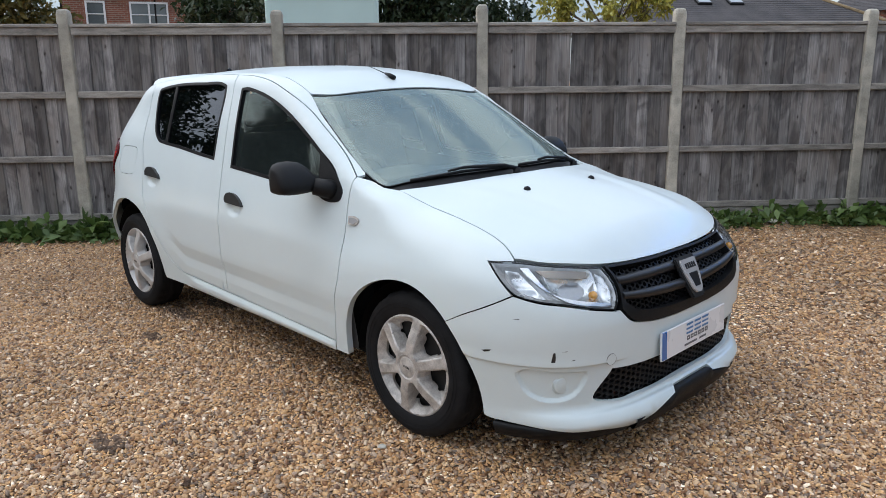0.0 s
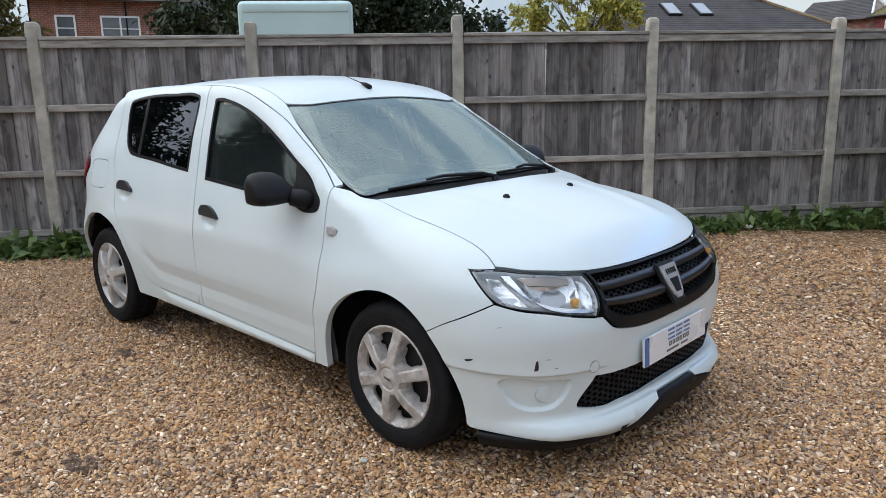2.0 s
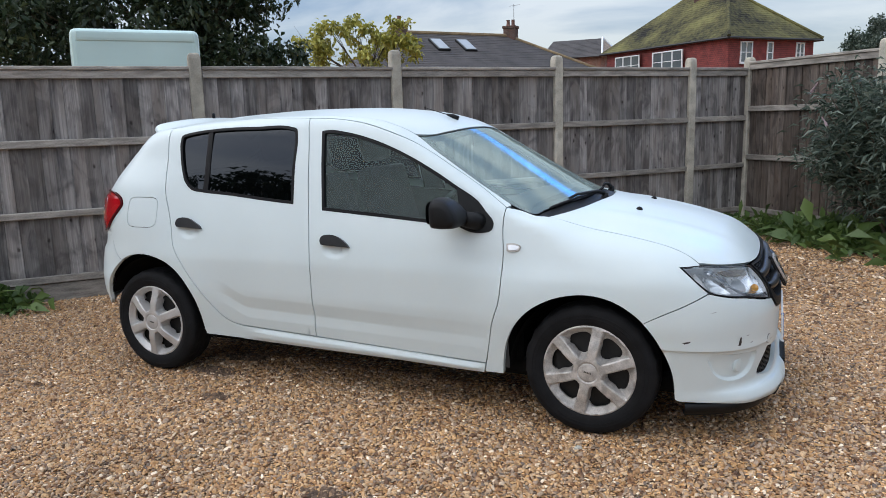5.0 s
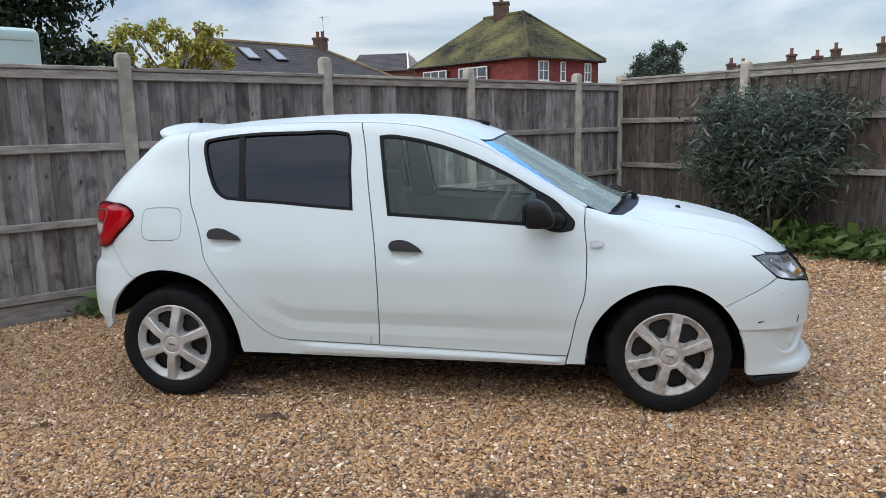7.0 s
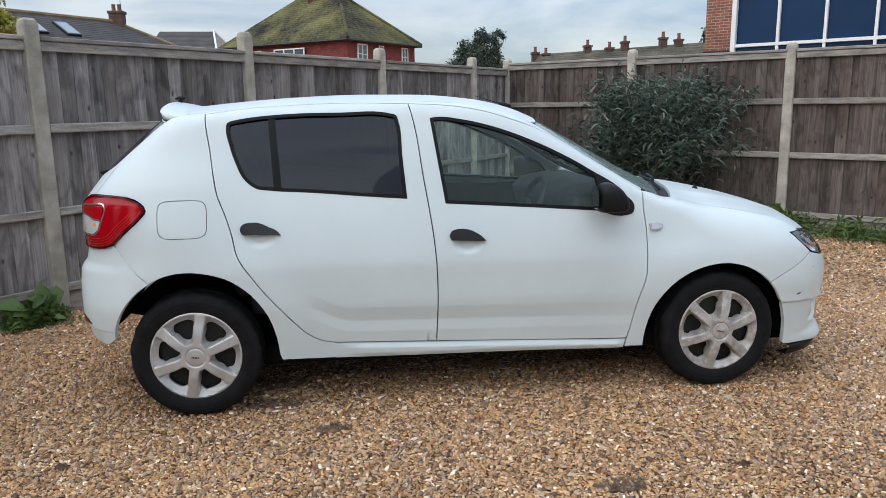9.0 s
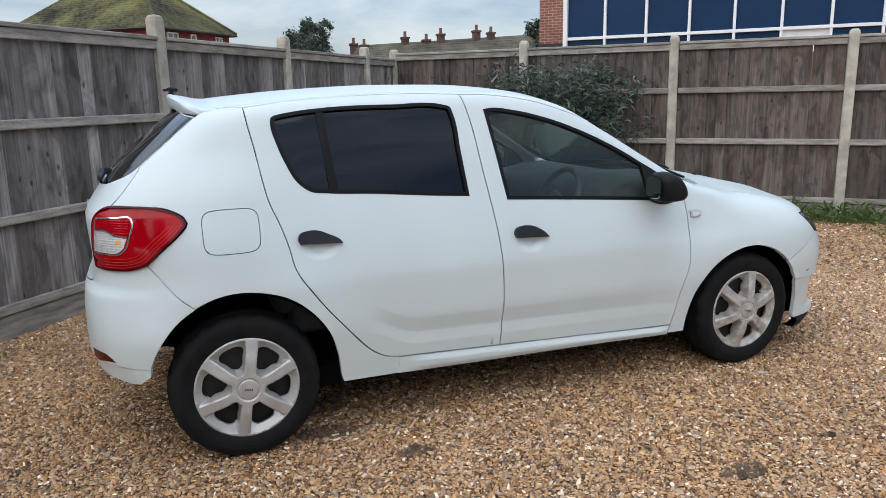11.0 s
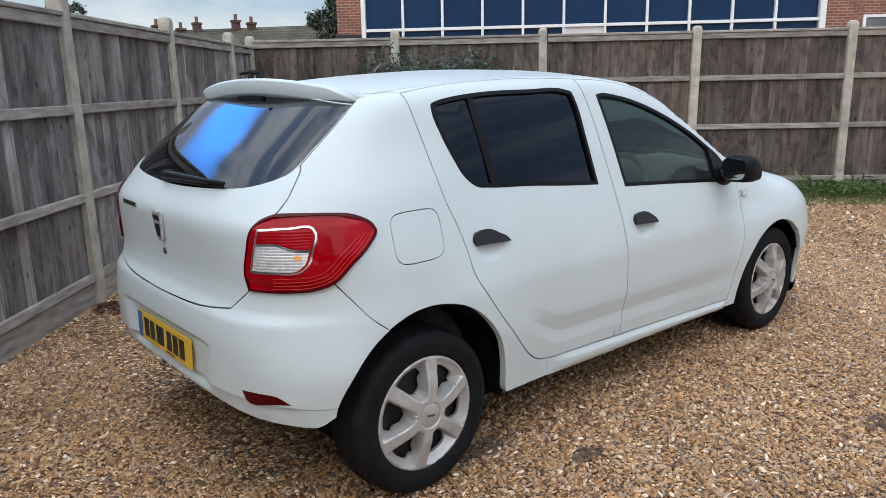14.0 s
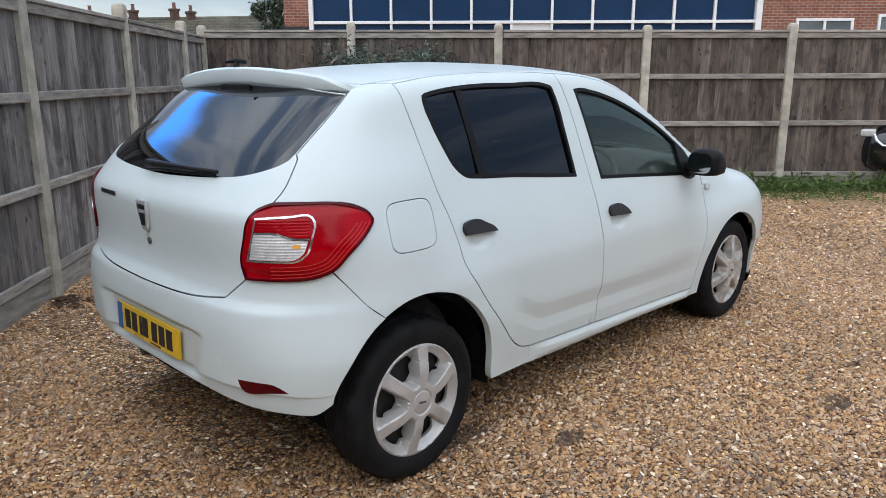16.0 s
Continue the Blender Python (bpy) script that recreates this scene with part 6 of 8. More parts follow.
# front bumper with its lip, lower opening and lamp recesses
f_arch_arc = []
for x, z in [p for p in F_ARCH[::-1] if p[0] >= 1.4735]:
    p = side_map(np.array([(x, z)]))[0]
    f_arch_arc.append((math.atan2(p[1], p[0] - 0.6) * 1.25, z))
f_arch_arc = sorted(f_arch_arc, key=lambda q: -q[1])
GRILLE = [(0.0, 0.738), (-0.177, 0.738), (-0.336, 0.743), (-0.420, 0.745, 1), (-0.405, 0.718), (-0.399, 0.658), (-0.408, 0.612, 1), (-0.370, 0.570), (-0.288, 0.545), (-0.155, 0.531)]
LOWER = [(-0.433, 0.397, 1), (-0.272, 0.388), (-0.10, 0.384), (0.10, 0.384), (0.272, 0.388), (0.433, 0.397, 1), (0.490, 0.283), (0.44, 0.268), (0.285, 0.262), (0.0, 0.262), (-0.285, 0.262), (-0.44, 0.268), (-0.490, 0.283)]
FOG = [(-0.523, 0.402, 1), (-0.62, 0.406), (-0.735, 0.408), (-0.747, 0.398), (-0.735, 0.36), (-0.715, 0.322), (-0.679, 0.295), (-0.612, 0.285), (-0.561, 0.303), (-0.530, 0.345), (-0.519, 0.39)]
nose = sharp([(0.0, 0.524), (-0.155, 0.527), (-0.288, 0.541), (-0.374, 0.566), (-0.412, 0.608), (-0.431, 0.607), (-0.517, 0.624), (-0.604, 0.644), (-0.686, 0.657), (-0.752, 0.676), (-0.80, 0.649), (-0.85, 0.620), (-0.90, 0.592)] + f_arch_arc +
             [(-0.76, 0.197), (-0.60, 0.192), (-0.45, 0.189), (-0.345, 0.189), (-0.14, 0.212), (-0.125, 0.236)], 4, 5, 9, 13, 13 + len(f_arch_arc), -1, -2, -3)
nose = nose + [(0.0, 0.237)] + mirror_a(nose[1:])
low_o, fog_o, fog_fine = outline(LOWER), outline(FOG), outline(FOG, 0.0025)
fog_l = np.c_[-fog_o[:, 0], fog_o[:, 1]]


def nose_relief(q):
    a, z = np.abs(q[:, 0]), q[:, 1]
    crease = 0.003 * step(0.47, 0.430, z - 0.010 * step(0.6, 0.88, a)) * step(0.36, 0.5, a)
    lower = -0.014 * step(0.429, 0.421, z - 0.010 * step(0.6, 0.88, a)) * step(0.36, 0.5, a) * (1 - 0.75 * step(0.80, 0.92, a))
    lip = 0.022 * step(0.262, 0.232, z) * step(0.78, 0.55, a)
    return crease + lower + lip


nose_o = outline(nose)
front_bumper = sheet("front_bumper", front_map, [inset(nose_o, 0.0005), low_o, fog_o, fog_l], PAINT_DULL, car, rim=0.02, spacing=0.02, relief=nose_relief, lines=band_lines(lambda a: 0.425 + 0.010 * step(0.6, 0.88, np.abs(a)), 0.88, 0.004), label="white front bumper with black scrapes")
# honeycomb behind the lower opening


def honeycomb(name, fn, ring, lift, cell, parent, stretch=1.0):
    """Hexagonal mesh: thin raised webs cut to an outline."""
    lo, hi = ring.min(0), ring.max(0)
    vs, fs = [], []
    dx, dz = cell * 1.5 * stretch, cell * 0.866
    i = 0
    x = lo[0]
    cells = []
    while x < hi[0]:
        z = lo[1] + (dz if i % 2 else 0)
        while z < hi[1]:
            cells.append((x, z))
            z += 2 * dz
        x += dx
        i += 1
    c = np.array(cells)
    c = c[contains(ring, c)]
    for cx, cz in c:
        k0 = len(vs)
        for rr in (cell * 0.98, cell * 0.70):
            for k in range(6):
                vs.append((cx + rr * math.cos(k * math.pi / 3) * stretch, cz + rr * math.sin(k * math.pi / 3)))
        fs += [(k0 + k, k0 + (k + 1) % 6, k0 + 6 + (k + 1) % 6, k0 + 6 + k) for k in range(6)]
    q = np.array(vs)
    p = fn(q)
    n = slope(p)
    top, deep = p + n * lift, p + n * (lift - 0.014)
    m_ = len(q)
    inner = [(f[3], f[2], f[2] + m_, f[3] + m_) for f in fs]
    return raw(name, np.vstack([top, deep]), fs + inner, BLACK_PLASTIC, parent)


honeycomb("lower_mesh", front_map, low_o, -0.020, 0.0125, front_bumper, 1.35)
sheet("lower_backing", front_map, [inset(low_o, -0.006)], UNDER, front_bumper, lift=-0.045, rim=0, spacing=0.06)
for s in (False, True):
    cup = sheet("lamp_recess", front_map, [fog_o], PAINT_DULL, front_bumper, rim=0.0, spacing=0.005, mirror=s,
                relief=lambda q: nose_relief(q) - 0.0005 - 0.017 * step(0.0, 0.011, np.sqrt(np.min(((q[:, None] - fog_fine[None]) ** 2).sum(2), axis=1))) * contains(fog_fine, q))
    p, n = on_body(front_map, (-0.598, 0.343), -0.029)
    bm = bmesh.new()
    lathe(bm, [(0.0, 0.004), (0.027, 0.0032), (0.031, 0.001), (0.0325, -0.010), (0.036, -0.010), (0.036, -0.004), (0.034, -0.003)], 28, "z")
    bmesh.ops.transform(bm, matrix=stand(p, (n + Vector((0.55, 0, 0))).normalized()), verts=bm.verts)
    if s:
        bmesh.ops.transform(bm, matrix=Matrix.Diagonal((1, -1, 1, 1)), verts=bm.verts)
    part("fog_blank", bm, PAINT_DULL, cup, smooth=True)
p, n = on_body(front_map, (-0.446, 0.437), 0.0015)
bm = bmesh.new()
lathe(bm, [(0.0, 0.0012), (0.0200, 0.0008), (0.0206, -0.002)], 32, "z")
bmesh.ops.transform(bm, matrix=stand(p, n), verts=bm.verts)
cover_ = part("tow_cover", bm, PAINT_DULL, front_bumper)
bm = bmesh.new()
lathe(bm, [(0.0206, 0.0004), (0.0218, 0.0004), (0.0218, -0.002)], 32, "z")
bmesh.ops.transform(bm, matrix=stand(p, n), verts=bm.verts)
part("cover_seam", bm, GREY_PLASTIC, cover_, smooth=True)
p, n = on_body(rear_map, (-0.465, 0.512), -0.0008)
bm = bmesh.new()
lathe(bm, [(0.0, 0.0012), (0.0200, 0.0008), (0.0206, -0.002)], 32, "z")
bmesh.ops.transform(bm, matrix=stand(p, n), verts=bm.verts)
cover_ = part("tow_cover", bm, PAINT_DULL, rear_bumper)
bm = bmesh.new()
lathe(bm, [(0.0206, 0.0004), (0.0218, 0.0004), (0.0218, -0.002)], 32, "z")
bmesh.ops.transform(bm, matrix=stand(p, n), verts=bm.verts)
part("cover_seam", bm, GREY_PLASTIC, cover_, smooth=True)
# black chin below the lip and its raised middle


def strip(name, fn, a, z_top, z_low, lift_top, lift_low, mat, parent, z_mid=None):
    """A band round an end, between two heights."""
    q = np.array([(x, 0.19) for x in a])
    p = fn(q)
    n = slope(p)
    n[:, 2] = 0
    n /= np.linalg.norm(n, axis=1, keepdims=True)
    rows = []
    for z, l in ((z_top, lift_top - 0.03), (z_top, lift_top), ((z_top + z_low) / 2, lift_top + 0.4 * (lift_low - lift_top)), (z_low, lift_low), (z_low, lift_low - 0.06)):
        r = p + n * np.array(l)[..., None] if np.ndim(l) else p + n * l
        r = r.copy()
        r[:, 2] = z
        rows.append(r)
    m_ = len(a)
    f = [(k * m_ + i, k * m_ + i + 1, (k + 1) * m_ + i + 1, (k + 1) * m_ + i) for k in range(4) for i in range(m_ - 1)]
    return raw(name, np.vstack(rows), f, mat, parent, smooth=True)


strip("chin_spoiler", front_map, np.linspace(-0.80, 0.80, 60), 0.191, 0.138, 0.002, -0.022, BLACK_PLASTIC, front_bumper)
ins = np.linspace(-0.345, 0.345, 57)
strip("lip_insert", front_map, ins, np.interp(np.abs(ins), [0, 0.123, 0.142, 0.345], [0.237, 0.237, 0.213, 0.187]), 0.145, 0.0225, 0.004, BLACK_PLASTIC, front_bumper)
# front plate
plate_m = stand(Vector((2.006, 0.0, 0.428)), Vector((1, 0, 0.05)))
plate = slab("front_plate", [(-0.26, -0.0555), (0.26, -0.0555), (0.26, 0.0555), (-0.26, 0.0555)], 0.008, PLATE_WHITE, car, plate_m, 0.003, "white dealer plate with blue edge")
slab("blue_band", [(-0.257, -0.053), (-0.225, -0.053), (-0.225, 0.053), (-0.257, 0.053)], 0.0095, PLATE_BLUE, plate, plate_m)
for x in (-0.045, 0.02, 0.085):
    for y0, y1, xa, xb in ((0.038, 0.046, -0.026, 0.026), (0.021, 0.028, -0.026, 0.026), (0.004, 0.011, -0.026, 0.026)):
        slab("name_bar", [(x + xa, y0), (x + xb, y0), (x + xb, y1), (x + xa, y1)], 0.0092, INK_BLUE, plate, plate_m)
for k in range(6):
    x = -0.055 + 0.030 * k
    slab("name_bar", [(x - 0.0105, -0.021), (x + 0.0105, -0.021), (x + 0.0105, -0.004), (x - 0.0105, -0.004)], 0.0092, INK_GREY, plate, plate_m, hole=[(x - 0.006, -0.015), (x + 0.006, -0.015), (x + 0.006, -0.010), (x - 0.006, -0.010)])
for x, w in ((-0.035, 0.050), (0.065, 0.028)):
    slab("name_bar", [(x - w, -0.041), (x + w, -0.041), (x + w, -0.033), (x - w, -0.033)], 0.0092, INK_GREY, plate, plate_m)

# grille: frame, two bars, honeycomb, badge
grille_pts = GRILLE + [(0.0, 0.528)] + mirror_a(GRILLE[1:])
gr_o = outline(grille_pts)
GRILLE_IN = [(0.0, 0.730), (-0.177, 0.730), (-0.336, 0.735), (-0.406, 0.737, 1), (-0.392, 0.715), (-0.384, 0.665), (-0.386, 0.630, 1), (-0.352, 0.603), (-0.27, 0.582), (-0.15, 0.570)]
gr_in = outline(GRILLE_IN + [(0.0, 0.567)] + mirror_a(GRILLE_IN[1:]))
grille = sheet("grille", front_map, [inset(gr_o, 0.001), gr_in], BLACK_PLASTIC, car, lift=0.006, rim=0.04, spacing=0.02, label="matt black grille")
honeycomb("grille_mesh", front_map, inset(gr_o, 0.008), -0.022, 0.011, grille, 1.25)
sheet("grille_backing", front_map, [inset(gr_o, 0.004)], UNDER, grille, lift=-0.05, rim=0, spacing=0.06)


def bar_(z0, z1, za, zb, lift):
    """A grille bar: (height at the middle, at the end) for its lower and upper edges."""
    a = np.linspace(-0.392, 0.392, 41)
    k = (np.abs(a) / 0.392) ** 2
    rows = []
    for zz, l in ((z0 + (za - z0) * k, lift - 0.03), (z0 + (za - z0) * k, lift), ((z0 + z1) / 2 + ((za + zb) / 2 - (z0 + z1) / 2) * k, lift + 0.008), (z1 + (zb - z1) * k, lift), (z1 + (zb - z1) * k, lift - 0.03)):
        p = front_map(np.c_[a, zz])
        rows.append(p + slope(p) * l)
    m_ = len(a)
    f = [(j * m_ + i, j * m_ + i + 1, (j + 1) * m_ + i + 1, (j + 1) * m_ + i) for j in range(4) for i in range(m_ - 1)]
    return raw("grille_bar", np.vstack(rows), f, GREY_PLASTIC, grille, smooth=True)


bar_(0.680, 0.708, 0.685, 0.710, 0.004)
bar_(0.612, 0.646, 0.640, 0.662, 0.006)
p, n = on_body(front_map, (0.0, 0.640), 0.0)
m = stand(p, n)
slab("badge_mount", [(-0.075, 0.085), (0.075, 0.085), (0.062, -0.02), (0.045, -0.085), (-0.045, -0.085), (-0.062, -0.02)], 0.016, GREY_PLASTIC, grille, m, 0.006)
shield(grille, m @ pose(0, 0.002, 0.014), 0.058, 0.068)

# headlamps: dark bowl, reflectors, bulbs, clear cover
hl_o = outline(LIGHT)
for s in (False, True):
    lamp = sheet("headlamp", front_map, [inset(hl_o, 0.001), inset(hl_o, 0.0045)], BLACK_PLASTIC, car, lift=0.001, rim=0.008, spacing=0.03, mirror=s, label="clear headlamp with chrome reflectors")
    sheet("lamp_bowl", front_map, [inset(hl_o, 0.003)], LAMP_SATIN, lamp, lift=-0.004, rim=0.0, spacing=0.012, mirror=s,
          relief=lambda q: -0.040 * step(0.0, 0.035, np.sqrt(np.min(((q[:, None] - hl_o[None]) ** 2).sum(2), axis=1))))
    cover = sheet("lamp_cover", front_map, [inset(hl_o, 0.003)], LENS_CLEAR, lamp, lift=0.0025, rim=0.0, spacing=0.03, mirror=s)
    cover.visible_shadow = False
    main = outline([(-0.655, 0.757, 1), (-0.545, 0.750), (-0.470, 0.738), (-0.462, 0.70), (-0.480, 0.655), (-0.520, 0.640), (-0.60, 0.662, 1), (-0.64, 0.715)])
    sheet("main_reflector", front_map, [main], REFLECTOR, lamp, lift=-0.010, rim=0.02, spacing=0.012, mirror=s,
          relief=lambda q: -0.040 * np.clip(1.1 - ((q[:, 0] + 0.55) / 0.10) ** 2 - ((q[:, 1] - 0.70) / 0.06) ** 2, 0, 1) + 0.003 * step(0.728, 0.736, q[:, 1]))
    lid = outline([(-0.668, 0.756, 1), (-0.56, 0.750), (-0.492, 0.740, 1), (-0.500, 0.722, 1), (-0.57, 0.728), (-0.640, 0.734, 1)])
    sheet("lamp_lid", front_map, [lid], LAMP_LID, lamp, lift=-0.005, rim=0.006, spacing=0.02, mirror=s)
    side = outline([(-0.765, 0.760, 1), (-0.722, 0.762, 1), (-0.672, 0.695), (-0.655, 0.670, 1), (-0.70, 0.676), (-0.738, 0.70)])
    sheet("side_reflector", front_map, [side], REFLECTOR, lamp, lift=-0.012, rim=0.02, spacing=0.012, mirror=s,
          relief=lambda q: -0.016 * np.clip(1 - ((q[:, 0] + 0.71) / 0.05) ** 2, 0, 1) + 0.001 * np.sin(q[:, 1] * 420))
    blade = outline([(-0.716, 0.764, 1), (-0.690, 0.763, 1), (-0.640, 0.690), (-0.600, 0.662), (-0.48, 0.632), (-0.437, 0.624, 1), (-0.441, 0.640, 1), (-0.50, 0.650), (-0.606, 0.676), (-0.655, 0.70)])
    sheet("chrome_blade", front_map, [inset(blade, 0.001)], CHROME, lamp, lift=-0.004, rim=0.012, spacing=0.02, mirror=s)
    turn = outline([(-0.455, 0.735, 1), (-0.432, 0.725), (-0.424, 0.66), (-0.440, 0.632, 1), (-0.468, 0.645), (-0.478, 0.68)])
    sheet("indicator_reflector", front_map, [turn], REFLECTOR, lamp, lift=-0.018, rim=0.02, spacing=0.012, mirror=s, relief=lambda q: -0.02 * np.clip(1 - ((q[:, 0] + 0.452) / 0.03) ** 2 - ((q[:, 1] - 0.68) / 0.05) ** 2, 0, 1))
    for aa, zz, rr, mt in ((-0.492, 0.672, 0.017, AMBER),):
        p, n = on_body(front_map, (aa, zz), -0.016)
        bm = bmesh.new()
        bmesh.ops.create_icosphere(bm, subdivisions=2, radius=rr, matrix=Matrix.Translation((p.x, -p.y if s else p.y, p.z)))
        part("bulb", bm, mt, lamp, smooth=True)
# scrapes on the front bumper
for k, (pts, lift) in enumerate(((((-0.640, 0.484), (-0.634, 0.488), (-0.631, 0.462), (-0.633, 0.444), (-0.645, 0.443), (-0.642, 0.468)), 0.0016),
                                 (((-0.842, 0.476), (-0.83, 0.480), (-0.815, 0.483), (-0.82, 0.476), (-0.835, 0.470)), 0.0016),
                                 (((-0.846, 0.450), (-0.838, 0.447), (-0.836, 0.442), (-0.843, 0.443)), 0.0016),
                                 (((-0.615, 0.489), (-0.598, 0.491), (-0.60, 0.488)), 0.0016), (((-0.615, 0.447), (-0.575, 0.457), (-0.572, 0.455), (-0.612, 0.445)), 0.0016),
                                 (((-0.755, 0.600), (-0.735, 0.604), (-0.737, 0.601)), 0.0016))):
    sheet("scrape", front_map, [np.array(pts)], INK_BLACK, front_bumper, lift=lift, rim=0.0, spacing=0.02, label="black scrape in the paint")

# door handles, side repeaters
for d_r, d_l, x0, x1, z0, z1 in ((door_r, door_l, -0.113, 0.056, 0.849, 0.795), (rdoor_r, rdoor_l, -1.062, -0.883, 0.905, 0.852)):
    w = x1 - x0
    hnd = outline([(x0 + 0.010, z0 - 0.044, 1), (x0, z0 - 0.024), (x0 + 0.010, z0 - 0.003), (x0 + 0.040, z0 + 0.006), (x0 + 0.090, z0 + 0.002), (x0 + 0.128, z0 - 0.015), (x1 - 0.014, z0 - 0.034), (x1 + 0.001, z0 - 0.051, 1)], 0.006)
    hnd_f = np.array(to_flank(side_map(hnd)))
    both("door_handle", flank_map, [hnd_f], GREY_PLASTIC, d_r, d_l, lift=0.016, rim=0.022, spacing=0.02, label="dark grey pull handle")
rep = outline(on_side([(0.862, 0.851, 1), (0.905, 0.852), (0.929, 0.842), (0.922, 0.824), (0.905, 0.817), (0.866, 0.818, 1)]), 0.006)
both("side_repeater", flank_map, [rep], TRIM_WORN, wing_r, wing_l, lift=0.006, rim=0.008, spacing=0.02, label="clear side repeater lamp")
rep_i = inset(rep, 0.007)
both("repeater_core", flank_map, [rep_i], BADGE, wing_r, wing_l, lift=0.008, rim=0.003, spacing=0.02)

# door mirrors
for s in (1, -1):
    bm = bmesh.new()
    shell_out = spline([(0.562, 0.938), (0.556, 0.965), (0.555, 1.005), (0.558, 1.042), (0.572, 1.062), (0.605, 1.068), (0.640, 1.056), (0.668, 1.030), (0.690, 0.990), (0.696, 0.960), (0.684, 0.940), (0.640, 0.931), (0.595, 0.931)], True, 0.010)
    mid_ = np.array([0.622, 0.985])
    secs = []
    for y, k, dx, dz in ((-0.806, 0.42, 0.045, -0.018), (-0.822, 0.56, 0.034, -0.014), (-0.838, 0.78, 0.016, -0.006), (-0.862, 0.93, 0.005, -0.001), (-0.90, 1.0, 0.0, 0.0), (-0.945, 0.98, 0.0, 0.0), (-0.970, 0.90, 0.003, -0.001), (-0.984, 0.76, 0.006, -0.002), (-0.991, 0.52, 0.008, -0.002)):
        secs.append([bm.verts.new((px, y * s, pz)) for px, pz in mid_ + (shell_out - mid_) * k + [dx, dz]])
    nk = len(shell_out)
    for a, b in zip(secs, secs[1:]):
        for k in range(nk):
            bm.faces.new((a[k], a[(k + 1) % nk], b[(k + 1) % nk], b[k]))
    bm.faces.new(secs[0])
    bm.faces.new(secs[-1])
    bmesh.ops.recalc_face_normals(bm, faces=bm.faces)
    holder = door_r if s == 1 else door_l
    shell = part("door_mirror", bm, BLACK_PLASTIC, holder, "black plastic door mirror", True)
    bm = bmesh.new()
    tube(bm, [(0.722, -0.735 * s, 0.938), (0.704, -0.79 * s, 0.950), (0.676, -0.83 * s, 0.962)], [0.046, 0.040, 0.036], 14)
    part("mirror_arm", bm, BLACK_PLASTIC, shell, smooth=True)
    mg = [(0.5515 + 0.004 * math.cos(a), (-0.905 + 0.062 * math.copysign(abs(math.cos(a)) ** 0.6, math.cos(a))) * s, 0.998 + 0.052 * math.copysign(abs(math.sin(a)) ** 0.6, math.sin(a))) for a in np.linspace(0, 2 * math.pi, 24, endpoint=False)]
    bm = bmesh.new()
    bm.faces.new([bm.verts.new(v) for v in mg])
    bmesh.ops.solidify(bm, geom=bm.faces[:], thickness=0.004)
    part("mirror_glass", bm, MIRROR, shell, "dark door mirror glass")

# front wipers, aerial
screen_foot = curve([(0.0, 1.088), (0.13, 1.085), (0.40, 1.035), (0.58, 0.985), (0.668, 0.955)])
for y0, y1 in ((-0.05, -0.57), (0.50, 0.02)):
    def at(y, back, h):
        x = float(screen_foot(np.array([abs(y)]))[0]) + 0.028 - back
        return Vector(top_map(np.array([(x, y)]))[0]) + Vector((0, 0, h))
    bm = bmesh.new()
    ym = (y0 + y1) / 2
    tube(bm, [at(y0, -0.03, 0.012), at(y0 - 0.06, -0.005, 0.026), at(ym, 0.02, 0.028), at(ym - 0.08, 0.022, 0.02)], [0.011, 0.009, 0.007, 0.005], 6)
    tube(bm, [at(y0 + 0.02, 0.012, 0.008), at(ym, 0.022, 0.010), at(y1, 0.016, 0.008)], [0.007] * 3, 5)
    lathe(bm, [(0.0, 0.03), (0.016, 0.027), (0.02, 0.0)], 10, "z", tuple(at(y0, -0.03, -0.012)))
    part("wiper", bm, BLACK_PLASTIC, car, "black windscreen wiper", True)
ab = Vector(top_map(np.array([(0.30, -0.06)]))[0])
bm = bmesh.new()
tube(bm, [ab + Vector((0.03, 0, -0.002)), ab + Vector((0.0, 0, 0.012)), ab + Vector((-0.035, 0, 0.022))], [0.014, 0.012, 0.006], 10)
tube(bm, [ab + Vector((-0.03, 0, 0.02)), ab + Vector((-0.17, 0, 0.062))], [0.0028, 0.0016], 5)
part("aerial", bm, BLACK_PLASTIC, car, "thin black roof aerial", True)

# ---- wheels ----
def ring_pts(r, k, a0=0.0):
    return np.array([(r * math.cos(a0 + 2 * math.pi * i / k), r * math.sin(a0 + 2 * math.pi * i / k)) for i in range(k)])


